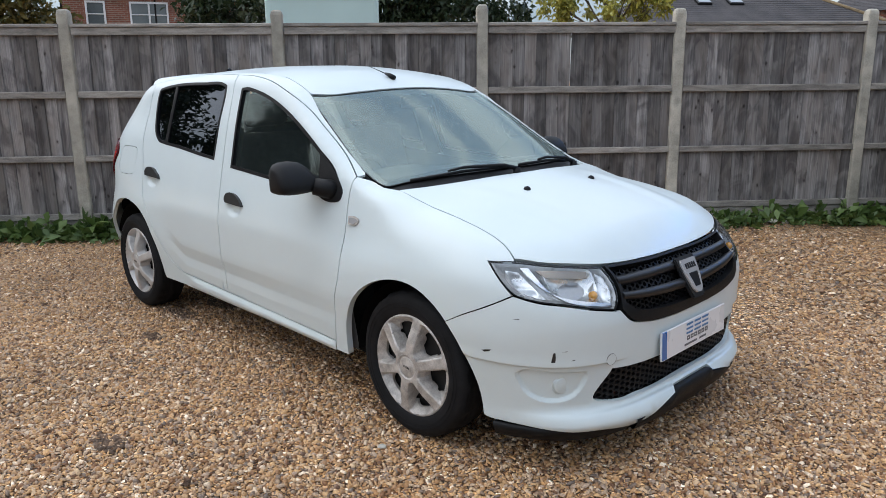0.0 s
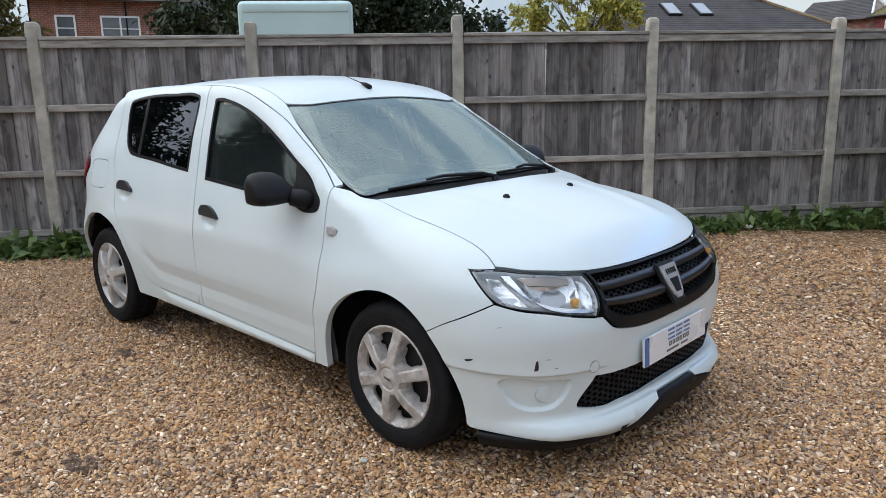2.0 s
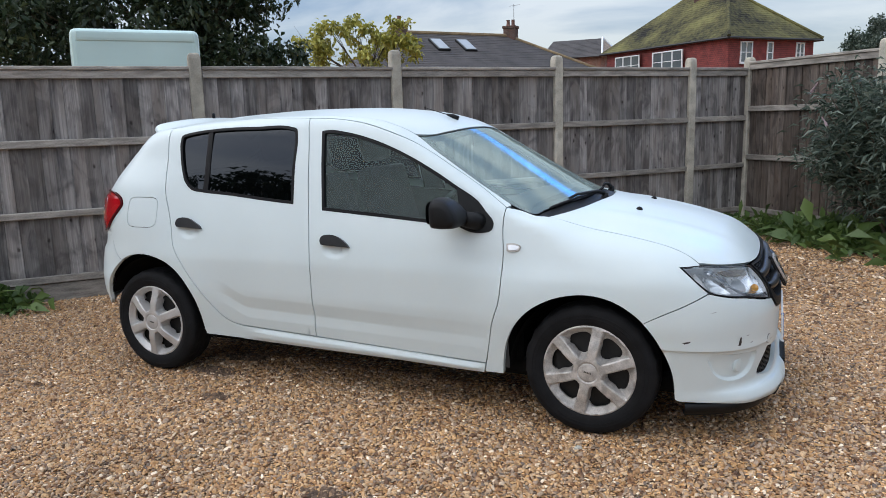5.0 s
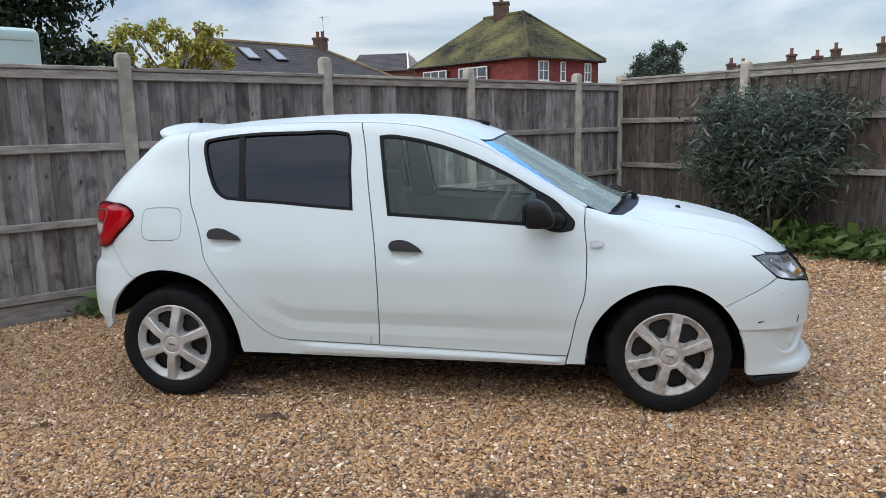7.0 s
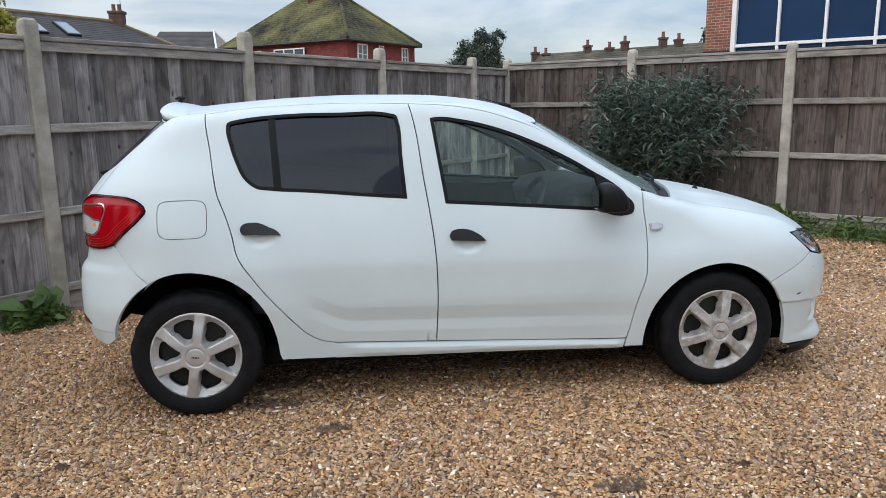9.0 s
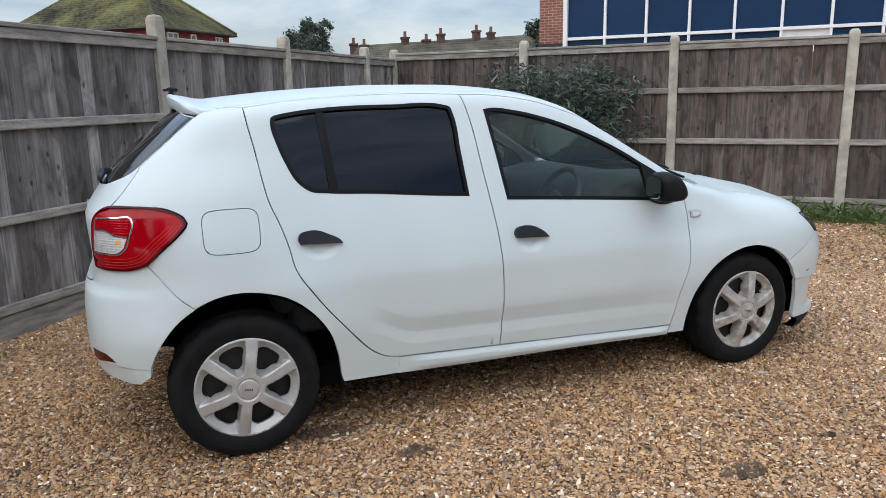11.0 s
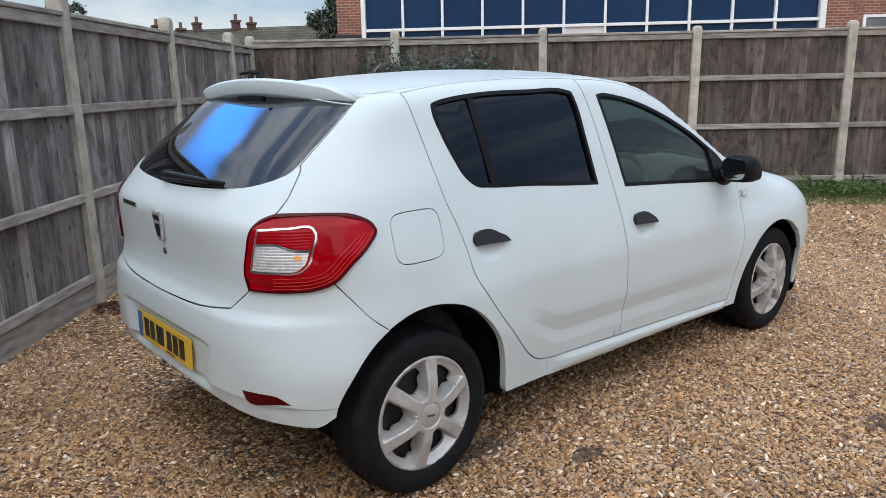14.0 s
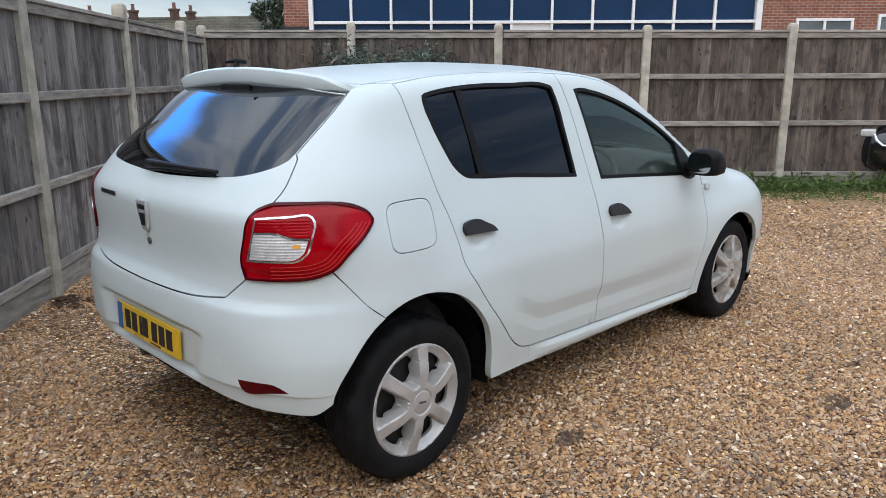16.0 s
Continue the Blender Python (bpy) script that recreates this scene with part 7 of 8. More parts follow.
def make_wheel(worn):
    """A steel wheel with a six-spoke trim; the outer face looks along -y, the middle at the origin."""
    w = new("wheel")
    bm = bmesh.new()
    prof = [(0.205, -0.070), (0.212, -0.082), (0.225, -0.088), (0.255, -0.092), (0.280, -0.088), (0.296, -0.076), (0.304, -0.062)]
    tread = []
    for y in np.linspace(-0.060, 0.060, 25):
        groove = 0.007 if min(abs(abs(y) - 0.018), abs(abs(y) - 0.045)) < 0.004 else 0.0
        tread.append((0.3085 - 0.9 * y * y - groove, y))
    prof = prof + tread + [(r, -y) for r, y in prof[::-1]] + [(0.19, 0.04), (0.19, -0.04)]
    lathe(bm, prof, 96, "y", closed=True)
    for f in bm.faces:
        c = f.calc_center_median()
        rr = math.hypot(c.x, c.z)
        if rr > 0.302 and abs(c.y) > 0.022:
            if int(math.atan2(c.z, c.x) / (2 * math.pi) * 48) % 2 == 0:
                for v in f.verts:
                    k = math.hypot(v.co.x, v.co.z)
                    if k > 0.300:
                        v.co.x *= 0.988
                        v.co.z *= 0.988
    part("tyre", bm, TYRE, w, smooth=True)
    bm = bmesh.new()
    for r_, y_ in ((0.262, -0.0926), (0.247, -0.0924)):
        lathe(bm, [(r_ - 0.0015, y_ + 0.001), (r_, y_ - 0.0012), (r_ + 0.0015, y_ + 0.001)], 72, "y")
    part("sidewall_rib", bm, TYRE, w, smooth=True)
    bm = bmesh.new()
    lathe(bm, [(0.205, -0.078), (0.196, -0.07), (0.188, -0.04), (0.180, 0.06), (0.20, 0.075)], 64, "y")
    lathe(bm, [(0.186, -0.030), (0.150, -0.038), (0.11, -0.030), (0.07, -0.045), (0.0, -0.045)], 64, "y")
    rim = part("rim", bm, RIM_DARK, w, "dark steel rim", True)
    for k in range(5):
        a = k * 2 * math.pi / 5 + 0.3
        bm = bmesh.new()
        lathe(bm, [(0.0, -0.062), (0.011, -0.06), (0.013, -0.03)], 8, "y", (0.055 * math.cos(a), 0, 0.055 * math.sin(a)))
        part("wheel_nut", bm, STEEL_DARK, rim)
    bm = bmesh.new()
    lathe(bm, [(0.03, -0.012), (0.13, -0.012), (0.13, 0.012), (0.03, 0.012)], 48, "y", closed=True)
    part("brake_disc", bm, STEEL_DARK, w)
    # trim: six raised spokes, between them pockets that fall towards an opening
    holes = []
    for k in range(6):
        a = math.pi / 6 + k * math.pi / 3 + math.pi / 2
        half_ = lambda rr: math.pi / 6 - math.asin((0.0262 + 0.005 * max(0.0, (rr - 0.07) / 0.13)) / rr)
        rim_ = [(rr, half_(rr)) for rr in (0.094, 0.112, 0.130, 0.158)]
        q = [(0.082, -0.11), (0.079, 0.0), (0.082, 0.11)] + rim_ + [(0.173, 0.25), (0.178, 0.0), (0.173, -0.25)] + [(rr, -t) for rr, t in rim_[::-1]]
        holes.append(spline([(r_ * math.cos(a + t), r_ * math.sin(a + t)) for r_, t in q], True, 0.007))
    edges_ = []
    for k in range(6):
        a = k * math.pi / 3 + math.pi / 2
        for sd in (-1, 1):
            for wd_, rr in ((0.015, np.arange(0.080, 0.198, 0.005)), (0.021, np.arange(0.075, 0.198, 0.005)), (0.0265, np.arange(0.085, 0.198, 0.005))):
                w_ = sd * (wd_ + 0.005 * (rr - 0.07) / 0.13)
                edges_.append(np.c_[rr * math.cos(a) - w_ * math.sin(a), rr * math.sin(a) + w_ * math.cos(a)])
    for rr in (0.046, 0.051, 0.1985, 0.2025, 0.2065, 0.2105):
        edges_.append(ring_pts(rr, 110))
    vs, tri, loops = fill([ring_pts(0.214, 96)] + holes, 0.008, edges_)
    r_ = np.hypot(vs[:, 0], vs[:, 1])
    th = np.arctan2(vs[:, 1], vs[:, 0]) - math.pi / 2
    off_ = (th + math.pi / 6) % (math.pi / 3) - math.pi / 6
    ds = np.abs(np.sin(off_)) * r_ - 0.005 * np.clip((r_ - 0.07) / 0.13, 0, 1)
    wall = np.clip((ds - 0.021) / 0.0055, 0, 1) * step(0.066, 0.080, r_)
    deep = 0.044 * np.clip((0.2025 - r_) / 0.045, 0, 1)
    y = -0.086 - 0.022 * step(0.205, 0.09, r_) + 0.004 * np.clip((ds - 0.015) / 0.006, 0, 1) * step(0.066, 0.082, r_) * np.clip((0.2065 - r_) / 0.008, 0, 1) + 0.004 * step(0.051, 0.046, r_) + wall * deep + 0.006 * np.clip((r_ - 0.2065) / 0.007, 0, 1)
    k = len(vs)
    front = np.c_[vs[:, 0], y, vs[:, 1]]
    verts, faces = [front], []
    for a, b, c in tri:
        up = (vs[b][0] - vs[a][0]) * (vs[c][1] - vs[a][1]) - (vs[b][1] - vs[a][1]) * (vs[c][0] - vs[a][0]) > 0
        faces.append((a, b, c) if up else (c, b, a))
    base = k
    for lp in loops:
        n_ = len(lp)
        verts += [front[lp], front[lp] + [0, 0.012, 0]]
        for i in range(n_):
            j = (i + 1) % n_
            faces.append((base + i, base + n_ + i, base + n_ + j, base + j))
        base += 2 * n_
    trim = raw("wheel_trim", np.vstack(verts), faces, TRIM_WORN if worn else TRIM_SILVER, w, "scuffed silver six-spoke wheel trim" if worn else "silver six-spoke wheel trim", True)
    bmx = bmesh.new()
    bmx.from_mesh(trim.data)
    bmesh.ops.recalc_face_normals(bmx, faces=[f for f in bmx.faces if len(f.verts) == 4])
    bmx.to_mesh(trim.data)
    bmx.free()
    trim.data.set_sharp_from_angle(angle=radians(32))
    bm = bmesh.new()
    lathe(bm, [(0.0, -0.1075), (0.036, -0.1065), (0.0425, -0.1045), (0.0445, -0.098)], 40, "y")
    cap = part("centre_cap", bm, TRIM_WORN if worn else TRIM_SILVER, trim, smooth=True)
    m_ = Matrix(((1, 0, 0, 0), (0, 0, -1, -0.1078), (0, 1, 0, 0), (0, 0, 0, 1)))
    for x in (-0.014, -0.007, 0.0, 0.007, 0.014):
        slab("cap_bar", [(x - 0.0022, -0.004), (x + 0.0022, -0.004), (x + 0.0022, 0.004), (x - 0.0022, 0.004)], 0.0012, STEEL_DARK, cap, m_)
    return w


def set_wheel(w, m):
    w.parent = car
    w.matrix_basis = m @ Matrix.Diagonal((0.975, 1, 0.975, 1))


front_wheel = make_wheel(True)
set_wheel(front_wheel, pose(1.24, -0.722, 0.302, 0, 12, 0))
rear_wheel = make_wheel(False)
set_wheel(rear_wheel, pose(-1.2945, -0.722, 0.302, 0, 9, 0))
copy_thing(front_wheel, pose(1.24, 0.722, 0.302, 0, 20, 180)).parent = car
copy_thing(rear_wheel, pose(-1.2945, 0.722, 0.302, 0, 40, 180)).parent = car

# wheel-arch liners, floor, inner body
for hub, r_, tall in ((1.226, 0.366, 0.385), (-1.292, 0.405, 0.425)):
    for s in (1, -1):
        bm = bmesh.new()
        for y0, y1 in ((-0.765 if hub > 0 else -0.775, -0.50),):
            a = np.linspace(2, 178 if hub > 0 else 154, 40)
            ra = [bm.verts.new((hub + r_ * math.cos(radians(t)), y0 * s, 0.25 + tall * math.sin(radians(t)))) for t in a]
            rb = [bm.verts.new((hub + r_ * math.cos(radians(t)), y1 * s, 0.25 + tall * math.sin(radians(t)))) for t in a]
            for k in range(len(a) - 1):
                bm.faces.new((ra[k], ra[k + 1], rb[k + 1], rb[k]))
            bm.faces.new(rb)
        part("arch_liner", bm, UNDER, car, smooth=True)
part("floor_pan", boxed((-1.55, -0.68, 0.195), (1.80, 0.68, 0.29), 0.02), UNDER, car)
part("floor_edge", boxed((-0.86, -0.74, 0.245), (0.80, -0.64, 0.275), 0.01), UNDER, car)
bm = bmesh.new()
tube(bm, [(-1.78, 0.35, 0.32), (-1.2, 0.3, 0.24), (-0.2, 0.1, 0.18), (0.9, 0.1, 0.18)], [0.03, 0.03, 0.028, 0.028], 8)
box(bm, (-1.72, 0.1, 0.29), (-1.35, 0.55, 0.40), 0.04)
part("exhaust", bm, STEEL_DARK, car, smooth=False)
inner = outline(on_side(sharp([(0.86, 0.25), (0.86, 0.93), (0.2, 0.92), (-0.4, 0.97), (-0.9, 1.01), (-1.15, 1.0), (-1.62, 0.98), (-1.62, 0.75), (-0.88, 0.72), (-0.88, 0.29)], 0, 1, 6, 7, 8, 9)))
both("inner_panel", flank_map, [inner], CABIN, car, car, lift=-0.05, rim=0, spacing=0.08)
pill = outline(on_side([(-0.30, 1.40, 1), (-0.20, 1.40, 1), (-0.12, 0.95, 1), (-0.27, 0.95, 1)]))
both("inner_pillar", flank_map, [pill], CABIN, car, car, lift=-0.035, rim=0.02, spacing=0.08)
lining = sharp([(0.40, 0.0), (0.33, -0.50), (-0.1, -0.53), (-0.9, -0.53), (-1.30, -0.50), (-1.33, 0.0)], 1, 4)
lining = lining + mirror_y(lining[1:-1])
sheet("headlining", top_map, [outline(lining)], CABIN_LIGHT, car, lift=-0.03, rim=0, spacing=0.1)
back_in = sharp([(-0.95, 0.70), (-0.95, 0.99), (-0.70, 1.02), (0.70, 1.02), (0.95, 0.99), (0.95, 0.70), (0.5, 0.41), (-0.5, 0.41)], 0, 1, 4, 5)
sheet("rear_inner", rear_map, [outline(back_in)], UNDER, car, lift=-0.05, rim=0, spacing=0.08)
nose_in = sharp([(-0.78, 0.23), (-0.78, 0.69), (-0.4, 0.70), (0.4, 0.70), (0.78, 0.69), (0.78, 0.23)], 0, 1, 4, 5)
sheet("front_inner", front_map, [outline(nose_in)], UNDER, car, lift=-0.075, rim=0, spacing=0.08)
under_hood = sharp([(0.96, 0.0), (0.90, -0.58), (1.5, -0.60), (1.75, -0.5), (1.82, 0.0)], 1, 2)
under_hood = under_hood + mirror_y(under_hood[1:-1])
sheet("hood_inner", top_map, [outline(under_hood)], UNDER, car, lift=-0.06, rim=0, spacing=0.1)
part("bulkhead", boxed((0.86, -0.68, 0.25), (0.90, 0.68, 0.93), 0.01), UNDER, car)

# cabin
bm = bmesh.new()
prof = [(0.90, 0.95), (0.86, 0.99), (0.70, 0.985), (0.56, 0.955), (0.50, 0.90), (0.53, 0.80), (0.60, 0.62), (0.88, 0.60)]
secs = []
for y in np.linspace(-0.66, 0.66, 15):
    hump = 0.03 * math.exp(-((y + 0.36) / 0.18) ** 2)
    secs.append([bm.verts.new((x, y, z + (hump if z > 0.93 else 0))) for x, z in prof])
for a, b in zip(secs, secs[1:]):
    for k in range(len(prof)):
        bm.faces.new((a[k], a[(k + 1) % len(prof)], b[(k + 1) % len(prof)], b[k]))
bm.faces.new(secs[0])
bm.faces.new(secs[-1])
part("dashboard", bm, CABIN, car, "charcoal dashboard", True)
bm = bmesh.new()
ctr, tilt = Vector((0.36, -0.36, 0.88)), radians(62)
u_, v_ = Vector((0, 1, 0)), Vector((math.cos(tilt), 0, math.sin(tilt)))
rim_pts = [ctr + 0.18 * (u_ * math.cos(t) + v_ * math.sin(t)) for t in np.linspace(0, 2 * math.pi, 37)]
tube(bm, rim_pts, [0.016] * 37, 8, False)
for t in (0.0, math.pi, -math.pi / 2):
    tube(bm, [ctr, ctr + 0.175 * (u_ * math.cos(t) + v_ * math.sin(t))], [0.022, 0.014], 6)
bmesh.ops.create_icosphere(bm, subdivisions=2, radius=0.06, matrix=Matrix.Translation(ctr) @ Matrix.Diagonal((0.5, 1, 1, 1)))
tube(bm, [ctr, (0.55, -0.36, 0.80)], [0.03, 0.04], 8)
part("steering_wheel", bm, CABIN, car, "black steering wheel on the right-hand side", True)


def seat(x, y, wide):
    s = part("seat", boxed((x - 0.25, y - wide, 0.42), (x + 0.27, y + wide, 0.58), 0.05, None, 3), SEAT_CLOTH, car, "dark cloth seat", True)
    m_ = pose(x - 0.24, y, 0.52, 0, -16, 0)
    part("backrest", boxed((-0.07, -wide, 0), (0.07, wide, 0.62), 0.06, m_, 3), SEAT_CLOTH, s, smooth=True)
    for yy in ((0,) if wide < 0.4 else (-0.4, 0.4)):
        part("headrest", boxed((-0.05, yy - 0.13, 0.66), (0.05, yy + 0.13, 0.84), 0.045, m_, 3), SEAT_CLOTH, s, smooth=True)
    return s


seat(0.0, -0.36, 0.24)
seat(0.0, 0.36, 0.24)
seat(-0.82, 0.0, 0.60)
part("rear_view_mirror", boxed((0.42, -0.11, 1.26), (0.445, 0.11, 1.32), 0.015, None, 2), BLACK_PLASTIC, car, smooth=True)

# ---- plants and small things in the yard ----
def sprout_patch(name, label, line, spread, count, length, width, leaf, seed, lift=0.0, upright=1.0, broad=None):
    """Weeds along a line of (x, y) points: many blades that rise and lean out."""
    q = np.random.RandomState(seed)
    line = np.array(line, float)
    seg = q.randint(len(line) - 1, size=count // 14)
    t = q.rand(len(seg), 1)
    c = line[seg] * (1 - t) + line[seg + 1] * t + q.normal(size=(len(seg), 2)) * spread
    c = np.repeat(c, 14, 0)
    n = len(c)
    h = length * (0.2 + 0.8 * q.rand(n)) * np.repeat(0.5 + q.rand(len(seg)), 14)
    base = np.c_[c + q.normal(size=(n, 2)) * 0.05, h * q.rand(n) * 0.7 * upright]
    d = np.c_[q.normal(size=(n, 2)), np.abs(q.normal(size=n)) * upright + 0.15]
    ln = h * (0.5 + 0.5 * q.rand(n)) + 0.02
    ob = blades(name, base, d, ln, width * (0.5 + q.rand(n)) if broad is None else ln * broad, leaf, None, "", 0.12, 0.25)
    return tagged(ob, label, "weeds", kind="stuff")


sprout_patch("weeds", "broad-leaved green weeds along the fence foot", [(-4.4, -1.0), (-3.75, -0.35), (-3.45, -0.05)], 0.08, 1100, 0.17, 0.06, LEAF_WEED, 31, broad=0.42)
sprout_patch("weeds", "low green weeds along the fence foot", [(-0.1, 3.75), (0.6, 4.7), (1.2, 5.35), (1.75, 5.6)], 0.13, 2300, 0.16, 0.05, LEAF_WEED, 32, broad=0.36)
sprout_patch("weeds", "grass and weeds below the shrub", [(1.9, 5.3), (2.7, 4.55), (3.5, 3.9), (4.2, 3.25)], 0.16, 5200, 0.24, 0.03, LEAF_WEED, 33, broad=0.16)
sprout_patch("weeds", "grass and weeds below the shrub", [(2.3, 4.7), (3.0, 4.2), (3.9, 3.5)], 0.22, 2600, 0.26, 0.06, LEAF_WEED, 36, broad=0.4)
sprout_patch("weeds", "green grass and weeds along the fence foot", [(4.2, 3.2), (5.2, 2.25), (6.2, 1.3), (7.0, 0.5), (7.8, -0.3)], 0.14, 6200, 0.18, 0.02, LEAF_WEED, 34, broad=0.14)
sprout_patch("weeds", "thin grass spreading over the gravel", [(5.3, 1.3), (6.2, 0.5), (7.0, -0.2)], 0.25, 2600, 0.07, 0.01, LEAF_WEED, 35, broad=0.15)
sprout_patch("weeds", "broad-leaved green weeds along the fence foot", [(-2.85, 0.72), (-2.62, 0.98)], 0.05, 300, 0.19, 0.06, LEAF_WEED, 37, broad=0.42)

# the shrub against the fence: stems, long narrow grey-green leaves, a few pale flower spikes
q = np.random.RandomState(41)
shrub = thing("shrub", "large grey-green shrub with narrow leaves against the fence", "shrub")
shrub.location = (3.02, 4.22, 0)
bm = bmesh.new()
tips = []
for k in range(70):
    a = q.rand() * 6.283
    rr = 1.02 * math.sqrt(q.rand())
    along = Vector((0.70, -0.71, 0)) * (rr * math.cos(a) * 1.15) + Vector((-0.71, -0.70, 0)) * (rr * math.sin(a) * 0.55 + 0.05)
    top = Vector((along.x, along.y, 0.60 + 1.40 * q.rand() ** 0.6 * (1 - 0.25 * rr)))
    mid = Vector((along.x * 0.45, along.y * 0.45, top.z * 0.6))
    tube(bm, [(0.05 * q.normal(), 0.05 * q.normal(), 0), tuple(mid), tuple(top)], [0.018, 0.011, 0.004], 5)
    tips.append((mid, top))
part("branchwork", bm, BARK, shrub)
base, dirs = [], []
for mid, top in tips:
    for _ in range(200):
        t = 1.45 * q.rand() ** 0.6 - 0.45
        p = mid.lerp(top, t) + Vector(q.normal(size=3) * (0.10, 0.10, 0.07))
        if p.z < 0.08:
            continue
        base.append(p)
        d = Vector(q.normal(size=3))
        d.z = d.z * 0.5 + 0.1
        dirs.append(d + (p - mid) * 0.6)
base, dirs = np.array(base), np.array(dirs)
ln = 0.065 + 0.085 * q.rand(len(base))
blades("leaves", base, dirs, ln, ln * 0.19, LEAF_GREY, shrub, "", 0.15, 0.35)
for k in range(7):
    mid, top = tips[q.randint(len(tips))]
    bm = bmesh.new()
    tube(bm, [top, top + Vector((0.05 * q.normal(), 0.05 * q.normal(), 0.09))], [0.016, 0.004], 7)
    part("flower_spike", bm, FLOWER, shrub)

# dry leaves, oil-dark leaf litter, one pale stone
for k, (x, y, r_) in enumerate(((-1.46, 2.40, 0.07), (-1.40, 2.33, 0.06), (-1.50, 2.30, 0.06), (-1.43, 2.22, 0.05), (-1.36, 2.42, 0.05), (-1.31, 2.28, 0.045), (1.9, -1.55, 0.028), (-1.75, -1.25, 0.03), (0.95, -1.62, 0.026))):
    bm = bmesh.new()
    n_ = 9
    c0 = bm.verts.new((x, y, 0.026))
    ring = [bm.verts.new((x + r_ * (0.55 + 0.5 * q.rand()) * math.cos(6.283 * i / n_), y + r_ * 0.8 * (0.55 + 0.5 * q.rand()) * math.sin(6.283 * i / n_), 0.012 + 0.018 * q.rand())) for i in range(n_)]
    for i in range(n_):
        bm.faces.new((c0, ring[i], ring[(i + 1) % n_]))
    bmesh.ops.solidify(bm, geom=bm.faces[:], thickness=0.003)
    tagged(part("dead_leaf", bm, LEAF_DRY), "crumpled dark brown leaf lying on the gravel", "leaf", "dead leaves on the gravel")
for x, y, s in ((1.232, -0.957, 0.022), (0.55, 4.62, 0.06), (0.64, 4.70, 0.04)):
    bm = bmesh.new()
    bmesh.ops.create_icosphere(bm, subdivisions=2, radius=s)
    for v in bm.verts:
        v.co *= 0.8 + 0.3 * noise.noise(v.co * 40 + Vector((x, y, 0)))
        v.co.z *= 0.55
    bmesh.ops.translate(bm, verts=bm.verts, vec=(x, y, s * 0.45))
    tagged(part("stone", bm, PALE_STONE), "pale loose stone on the gravel", "stone", "pale stones")

# black car beyond, only its nose in view
car2 = thing("car", "black parked car with pale number plate by the fence", "car")
m2 = pose(9.26, -0.25, 0, 0, 0, 187)


def loft(name, secs, mat, parent, k=20, power=0.55, label=""):
    """A rounded body from sections (x, half width, z low, z high), in the car's own frame."""
    bm = bmesh.new()
    rings = []
    for x, w, z0, z1 in secs:
        ring = []
        for a in np.linspace(0, 2 * math.pi, k, endpoint=False):
            ca, sa = math.cos(a), math.sin(a)
            ring.append(bm.verts.new(m2 @ Vector((x, w * math.copysign(abs(ca) ** power, ca), (z0 + z1) / 2 + (z1 - z0) / 2 * math.copysign(abs(sa) ** power, sa)))))
        rings.append(ring)
    for a, b in zip(rings, rings[1:]):
        for i in range(k):
            bm.faces.new((a[i], a[(i + 1) % k], b[(i + 1) % k], b[i]))
    bm.faces.new(rings[0])
    bm.faces.new(rings[-1])
    return part(name, bm, mat, parent, label, True)


loft("body", [(1.62, 0.45, 0.32, 0.62), (1.58, 0.70, 0.24, 0.72), (1.45, 0.82, 0.20, 0.80), (1.1, 0.86, 0.18, 0.88), (0.5, 0.87, 0.18, 0.95), (-1.5, 0.87, 0.18, 0.98), (-2.0, 0.83, 0.2, 0.95), (-2.2, 0.7, 0.3, 0.85)], BLACK_PAINT, car2)
loft("cabin", [(0.75, 0.70, 0.90, 0.96), (0.2, 0.68, 0.9, 1.30), (-0.3, 0.66, 0.9, 1.42), (-1.2, 0.66, 0.9, 1.42), (-1.9, 0.62, 0.9, 1.05)], PRIVACY_SOLID, car2)
for s in (1, -1):
    bm = bmesh.new()
    tube(bm, [m2 @ Vector(p) for p in ((1.555, s * 0.60, 0.70), (1.595, s * 0.56, 0.62), (1.625, s * 0.48, 0.56), (1.655, s * 0.30, 0.545))], [0.018, 0.022, 0.020, 0.014], 8)
    part("chrome_trim", bm, CHROME, car2)
    part("headlight", boxed((1.44, s * 0.68 - 0.1, 0.66), (1.585, s * 0.68 + 0.1, 0.76), 0.03, m2, 2), LAMP_CLEAR, car2)
    for x in (1.05, -1.45):
        bm = bmesh.new()
        lathe(bm, [(0.05, -0.1), (0.29, -0.1), (0.31, -0.06), (0.31, 0.06), (0.29, 0.1), (0.05, 0.1)], 28, "y", (x, s * 0.77, 0.305))
        bmesh.ops.transform(bm, matrix=m2, verts=bm.verts)
        part("wheel", bm, TYRE, car2)
pl = part("number_plate", boxed((1.655, -0.26, 0.40), (1.668, 0.26, 0.51), 0.003, m2), PLATE_WHITE, car2)
for y in (-0.2, -0.14, -0.08, 0.0, 0.08, 0.14, 0.2):
    part("character_bar", boxed((1.667, y - 0.022, 0.42), (1.671, y + 0.022, 0.49), 0, m2), INK_BLACK, pl)
part("grille", boxed((1.62, -0.35, 0.54), (1.645, 0.35, 0.64), 0.015, m2, 2), BLACK_PLASTIC, car2)

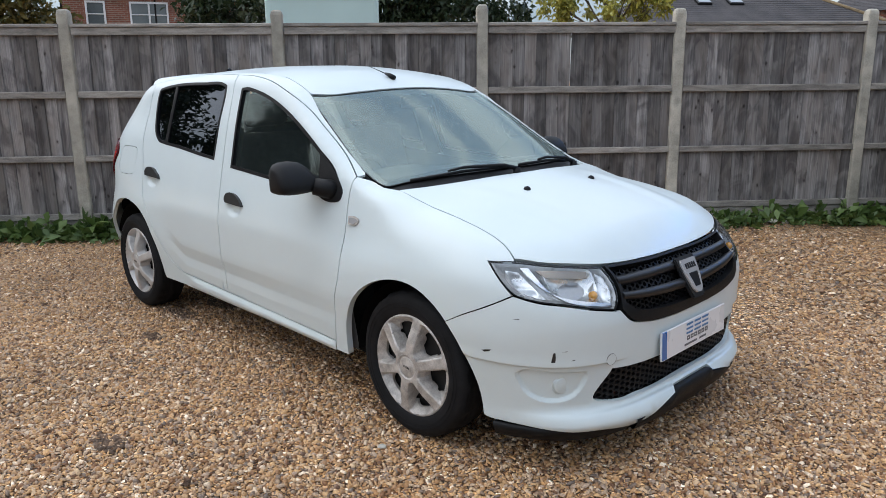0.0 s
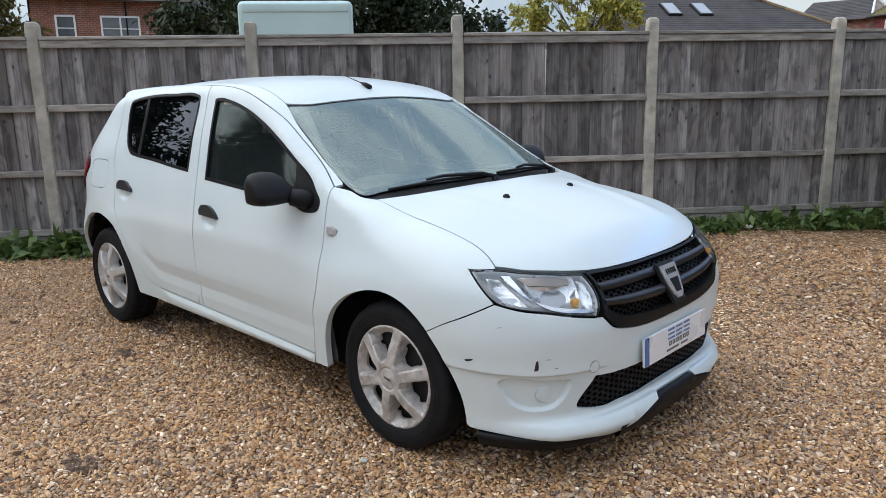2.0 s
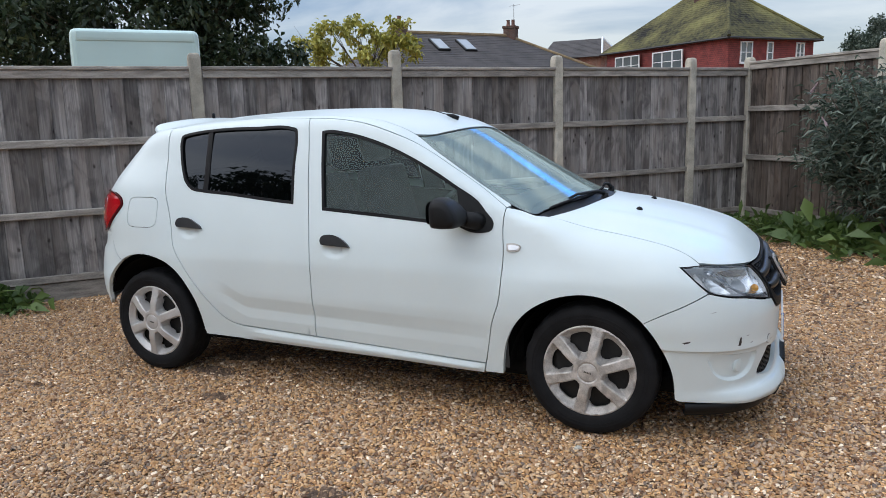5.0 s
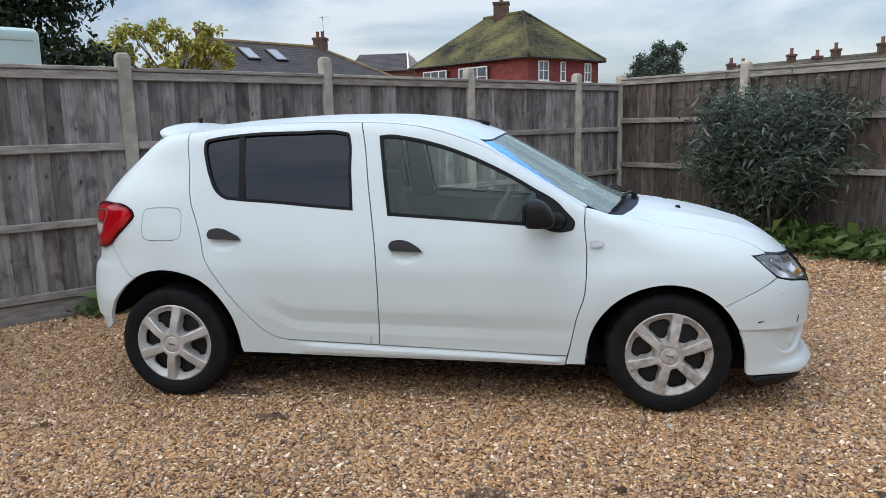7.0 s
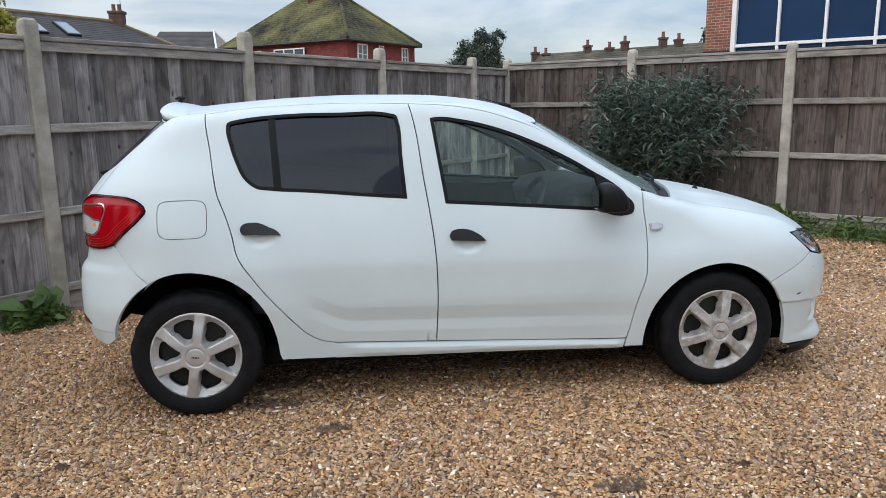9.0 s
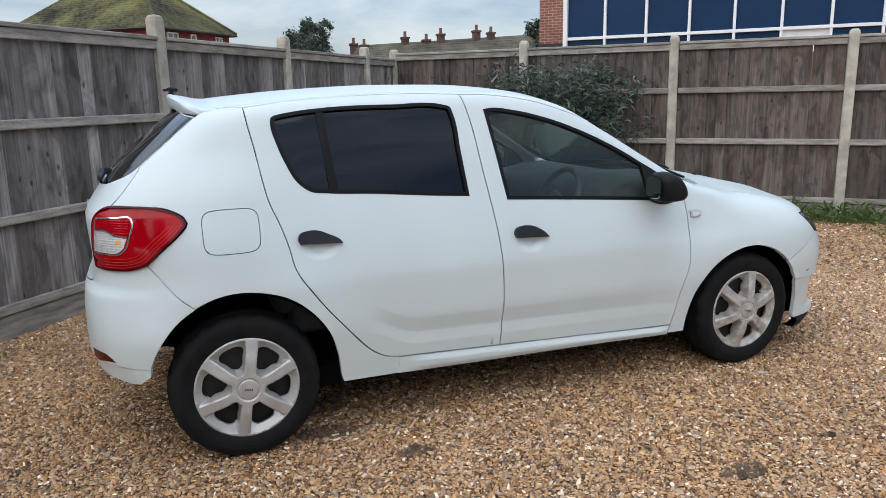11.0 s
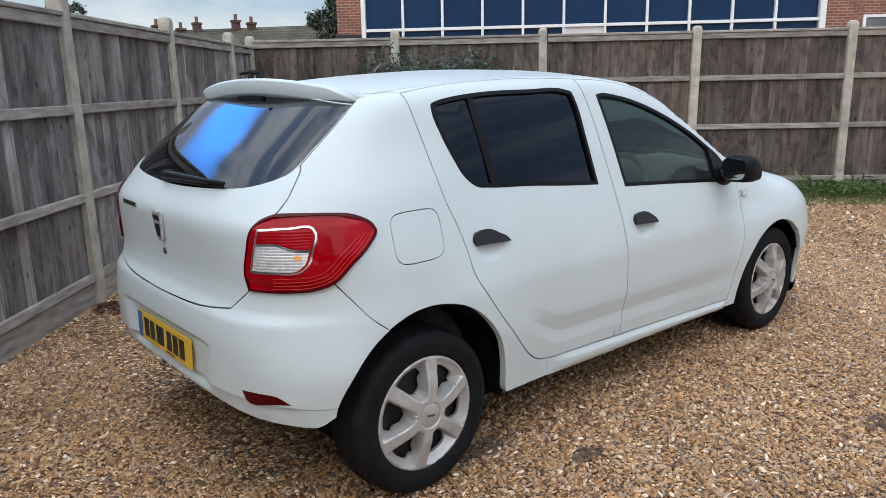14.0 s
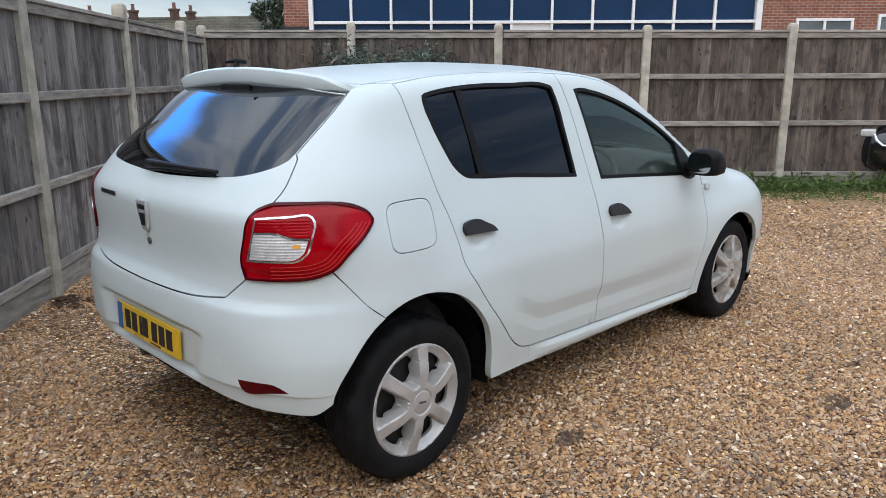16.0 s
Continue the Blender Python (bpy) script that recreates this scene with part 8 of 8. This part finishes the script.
# ---- fences: concrete posts, panels of upright boards on rails ----
def post(fence, at, height, lean, angle):
    """A square concrete post with a weathered four-way top."""
    w, c = 0.052, 0.010
    bm = bmesh.new()
    def ring(z, s):
        return [bm.verts.new((x * s, y * s, z)) for x, y in ((-w, -w + c), (-w + c, -w), (w - c, -w), (w, -w + c), (w, w - c), (w - c, w), (-w + c, w), (-w, w - c))]
    rings = [ring(0, 1.02), ring(height * 0.5, 1.0), ring(height - 0.045, 0.99), ring(height - 0.015, 0.86), ring(height, 0.55)]
    for a, b in zip(rings, rings[1:]):
        for k in range(8):
            bm.faces.new((a[k], a[(k + 1) % 8], b[(k + 1) % 8], b[k]))
    bm.faces.new(rings[0])
    bm.faces.new(rings[-1])
    ob = part("post", bm, CONCRETE, fence)
    ob.matrix_basis = pose(*at, 0, lean[0], lean[1], angle)


def board_mesh(w, h, seed):
    """A feather-edged board, thick at one side, with a slightly worn foot and top."""
    q = np.random.RandomState(seed)
    zs = [0.0, h * 0.33, h * 0.66, h]
    bm = bmesh.new()
    rings = []
    for z in zs:
        j = q.normal() * 0.0015
        rings.append([bm.verts.new(v) for v in ((-w / 2, 0.0, z), (w / 2, 0.0, z), (w / 2 + j, 0.016, z), (w / 2 - 0.006 + j, 0.019, z), (-w / 2, 0.007, z))])
    for a, b in zip(rings, rings[1:]):
        for k in range(5):
            bm.faces.new((a[k], a[(k + 1) % 5], b[(k + 1) % 5], b[k]))
    bm.faces.new(rings[0])
    bm.faces.new(rings[-1])
    bmesh.ops.recalc_face_normals(bm, faces=bm.faces)
    me = bpy.data.meshes.new("board")
    bm.to_mesh(me)
    bm.free()
    return me


def panel(fence, a, b, top, rails, mat, seed):
    """A fence panel from post a to post b, its rails towards the yard."""
    q = np.random.RandomState(seed)
    a, b = Vector((*a, 0)), Vector((*b, 0))
    d = (b - a).normalized()
    o = Vector((d.y, -d.x, 0))
    length = (b - a).length - 0.10
    mid = (a + b) / 2
    m = Matrix(((d.x, o.x, 0, mid.x), (d.y, o.y, 0, mid.y), (0, 0, 1, 0), (0, 0, 0, 1)))
    n = max(4, round(length / 0.108))
    w = length / n
    meshes = [board_mesh(w * 1.14, top - 0.20, 100 + seed * 3 + k) for k in range(3)]
    for me in meshes:
        me.materials.append(mat)
    for k in range(n):
        ob = new("board", meshes[q.randint(3)])
        ob.parent = fence
        ob.matrix_basis = m @ pose(-length / 2 + w * (k + 0.5) + q.normal() * 0.002, -0.012 + q.normal() * 0.002, 0.155 + q.normal() * 0.003, q.normal() * 0.15, q.normal() * 0.25, q.normal() * 1.2)
    sag = q.normal() * 0.004
    for z0, z1 in rails:
        bm = bmesh.new()
        box(bm, (-length / 2, 0.006, z0), (length / 2, 0.042, z1), 0.006)
        part("rail", bm, RAIL, fence).matrix_basis = m @ pose(0, 0, sag)
    part("cap_rail", boxed((-length / 2, -0.02, top - 0.008), (length / 2, 0.050, top + 0.022), 0.005), RAIL, fence).matrix_basis = m
    part("cap_board", boxed((-length / 2, 0.012, top - 0.075), (length / 2, 0.036, top - 0.010), 0.004), RAIL, fence).matrix_basis = m
    part("bottom_rail", boxed((-length / 2, 0.008, 0.155), (length / 2, 0.036, 0.215), 0.005), RAIL, fence).matrix_basis = m
    part("gravel_board", boxed((-length / 2, -0.02, -0.02), (length / 2, 0.018, 0.15), 0.006), RAIL, fence).matrix_basis = m


U = Vector((0.6565, 0.7543))
CORNER = Vector((1.60, 6.08))
north = [CORNER, CORNER - U * 0.92] + [CORNER - U * (0.92 + 1.853 * k) for k in range(1, 7)]
V = Vector((0.7195, -0.6945))
east = [CORNER + V * 1.825 * k for k in range(0, 8)]
q = np.random.RandomState(51)
fence_n = thing("fence", "silver-grey weathered board fence with concrete posts", "fence")
fence_e = thing("fence", "brown-grey weathered board fence with concrete posts", "fence")
for k, p in enumerate(north):
    post(fence_n, (p.x, p.y), 2.035 + 0.012 * q.normal(), (q.normal() * 0.35, q.normal() * 0.35), 49)
for k, p in enumerate(east[1:]):
    post(fence_e, (p.x, p.y), 2.05 + 0.010 * q.normal(), (q.normal() * 0.35, q.normal() * 0.35), -44)
for k, (a, b) in enumerate(zip(north[1:], north)):
    panel(fence_n, a, b, 1.885, ((0.700, 0.757), (1.270, 1.333)), BOARD, 60 + k)
for k, (a, b) in enumerate(zip(east, east[1:])):
    panel(fence_e, a, b, 1.955, ((0.800, 0.865), (1.385, 1.450)), BOARD_BROWN, 80 + k)
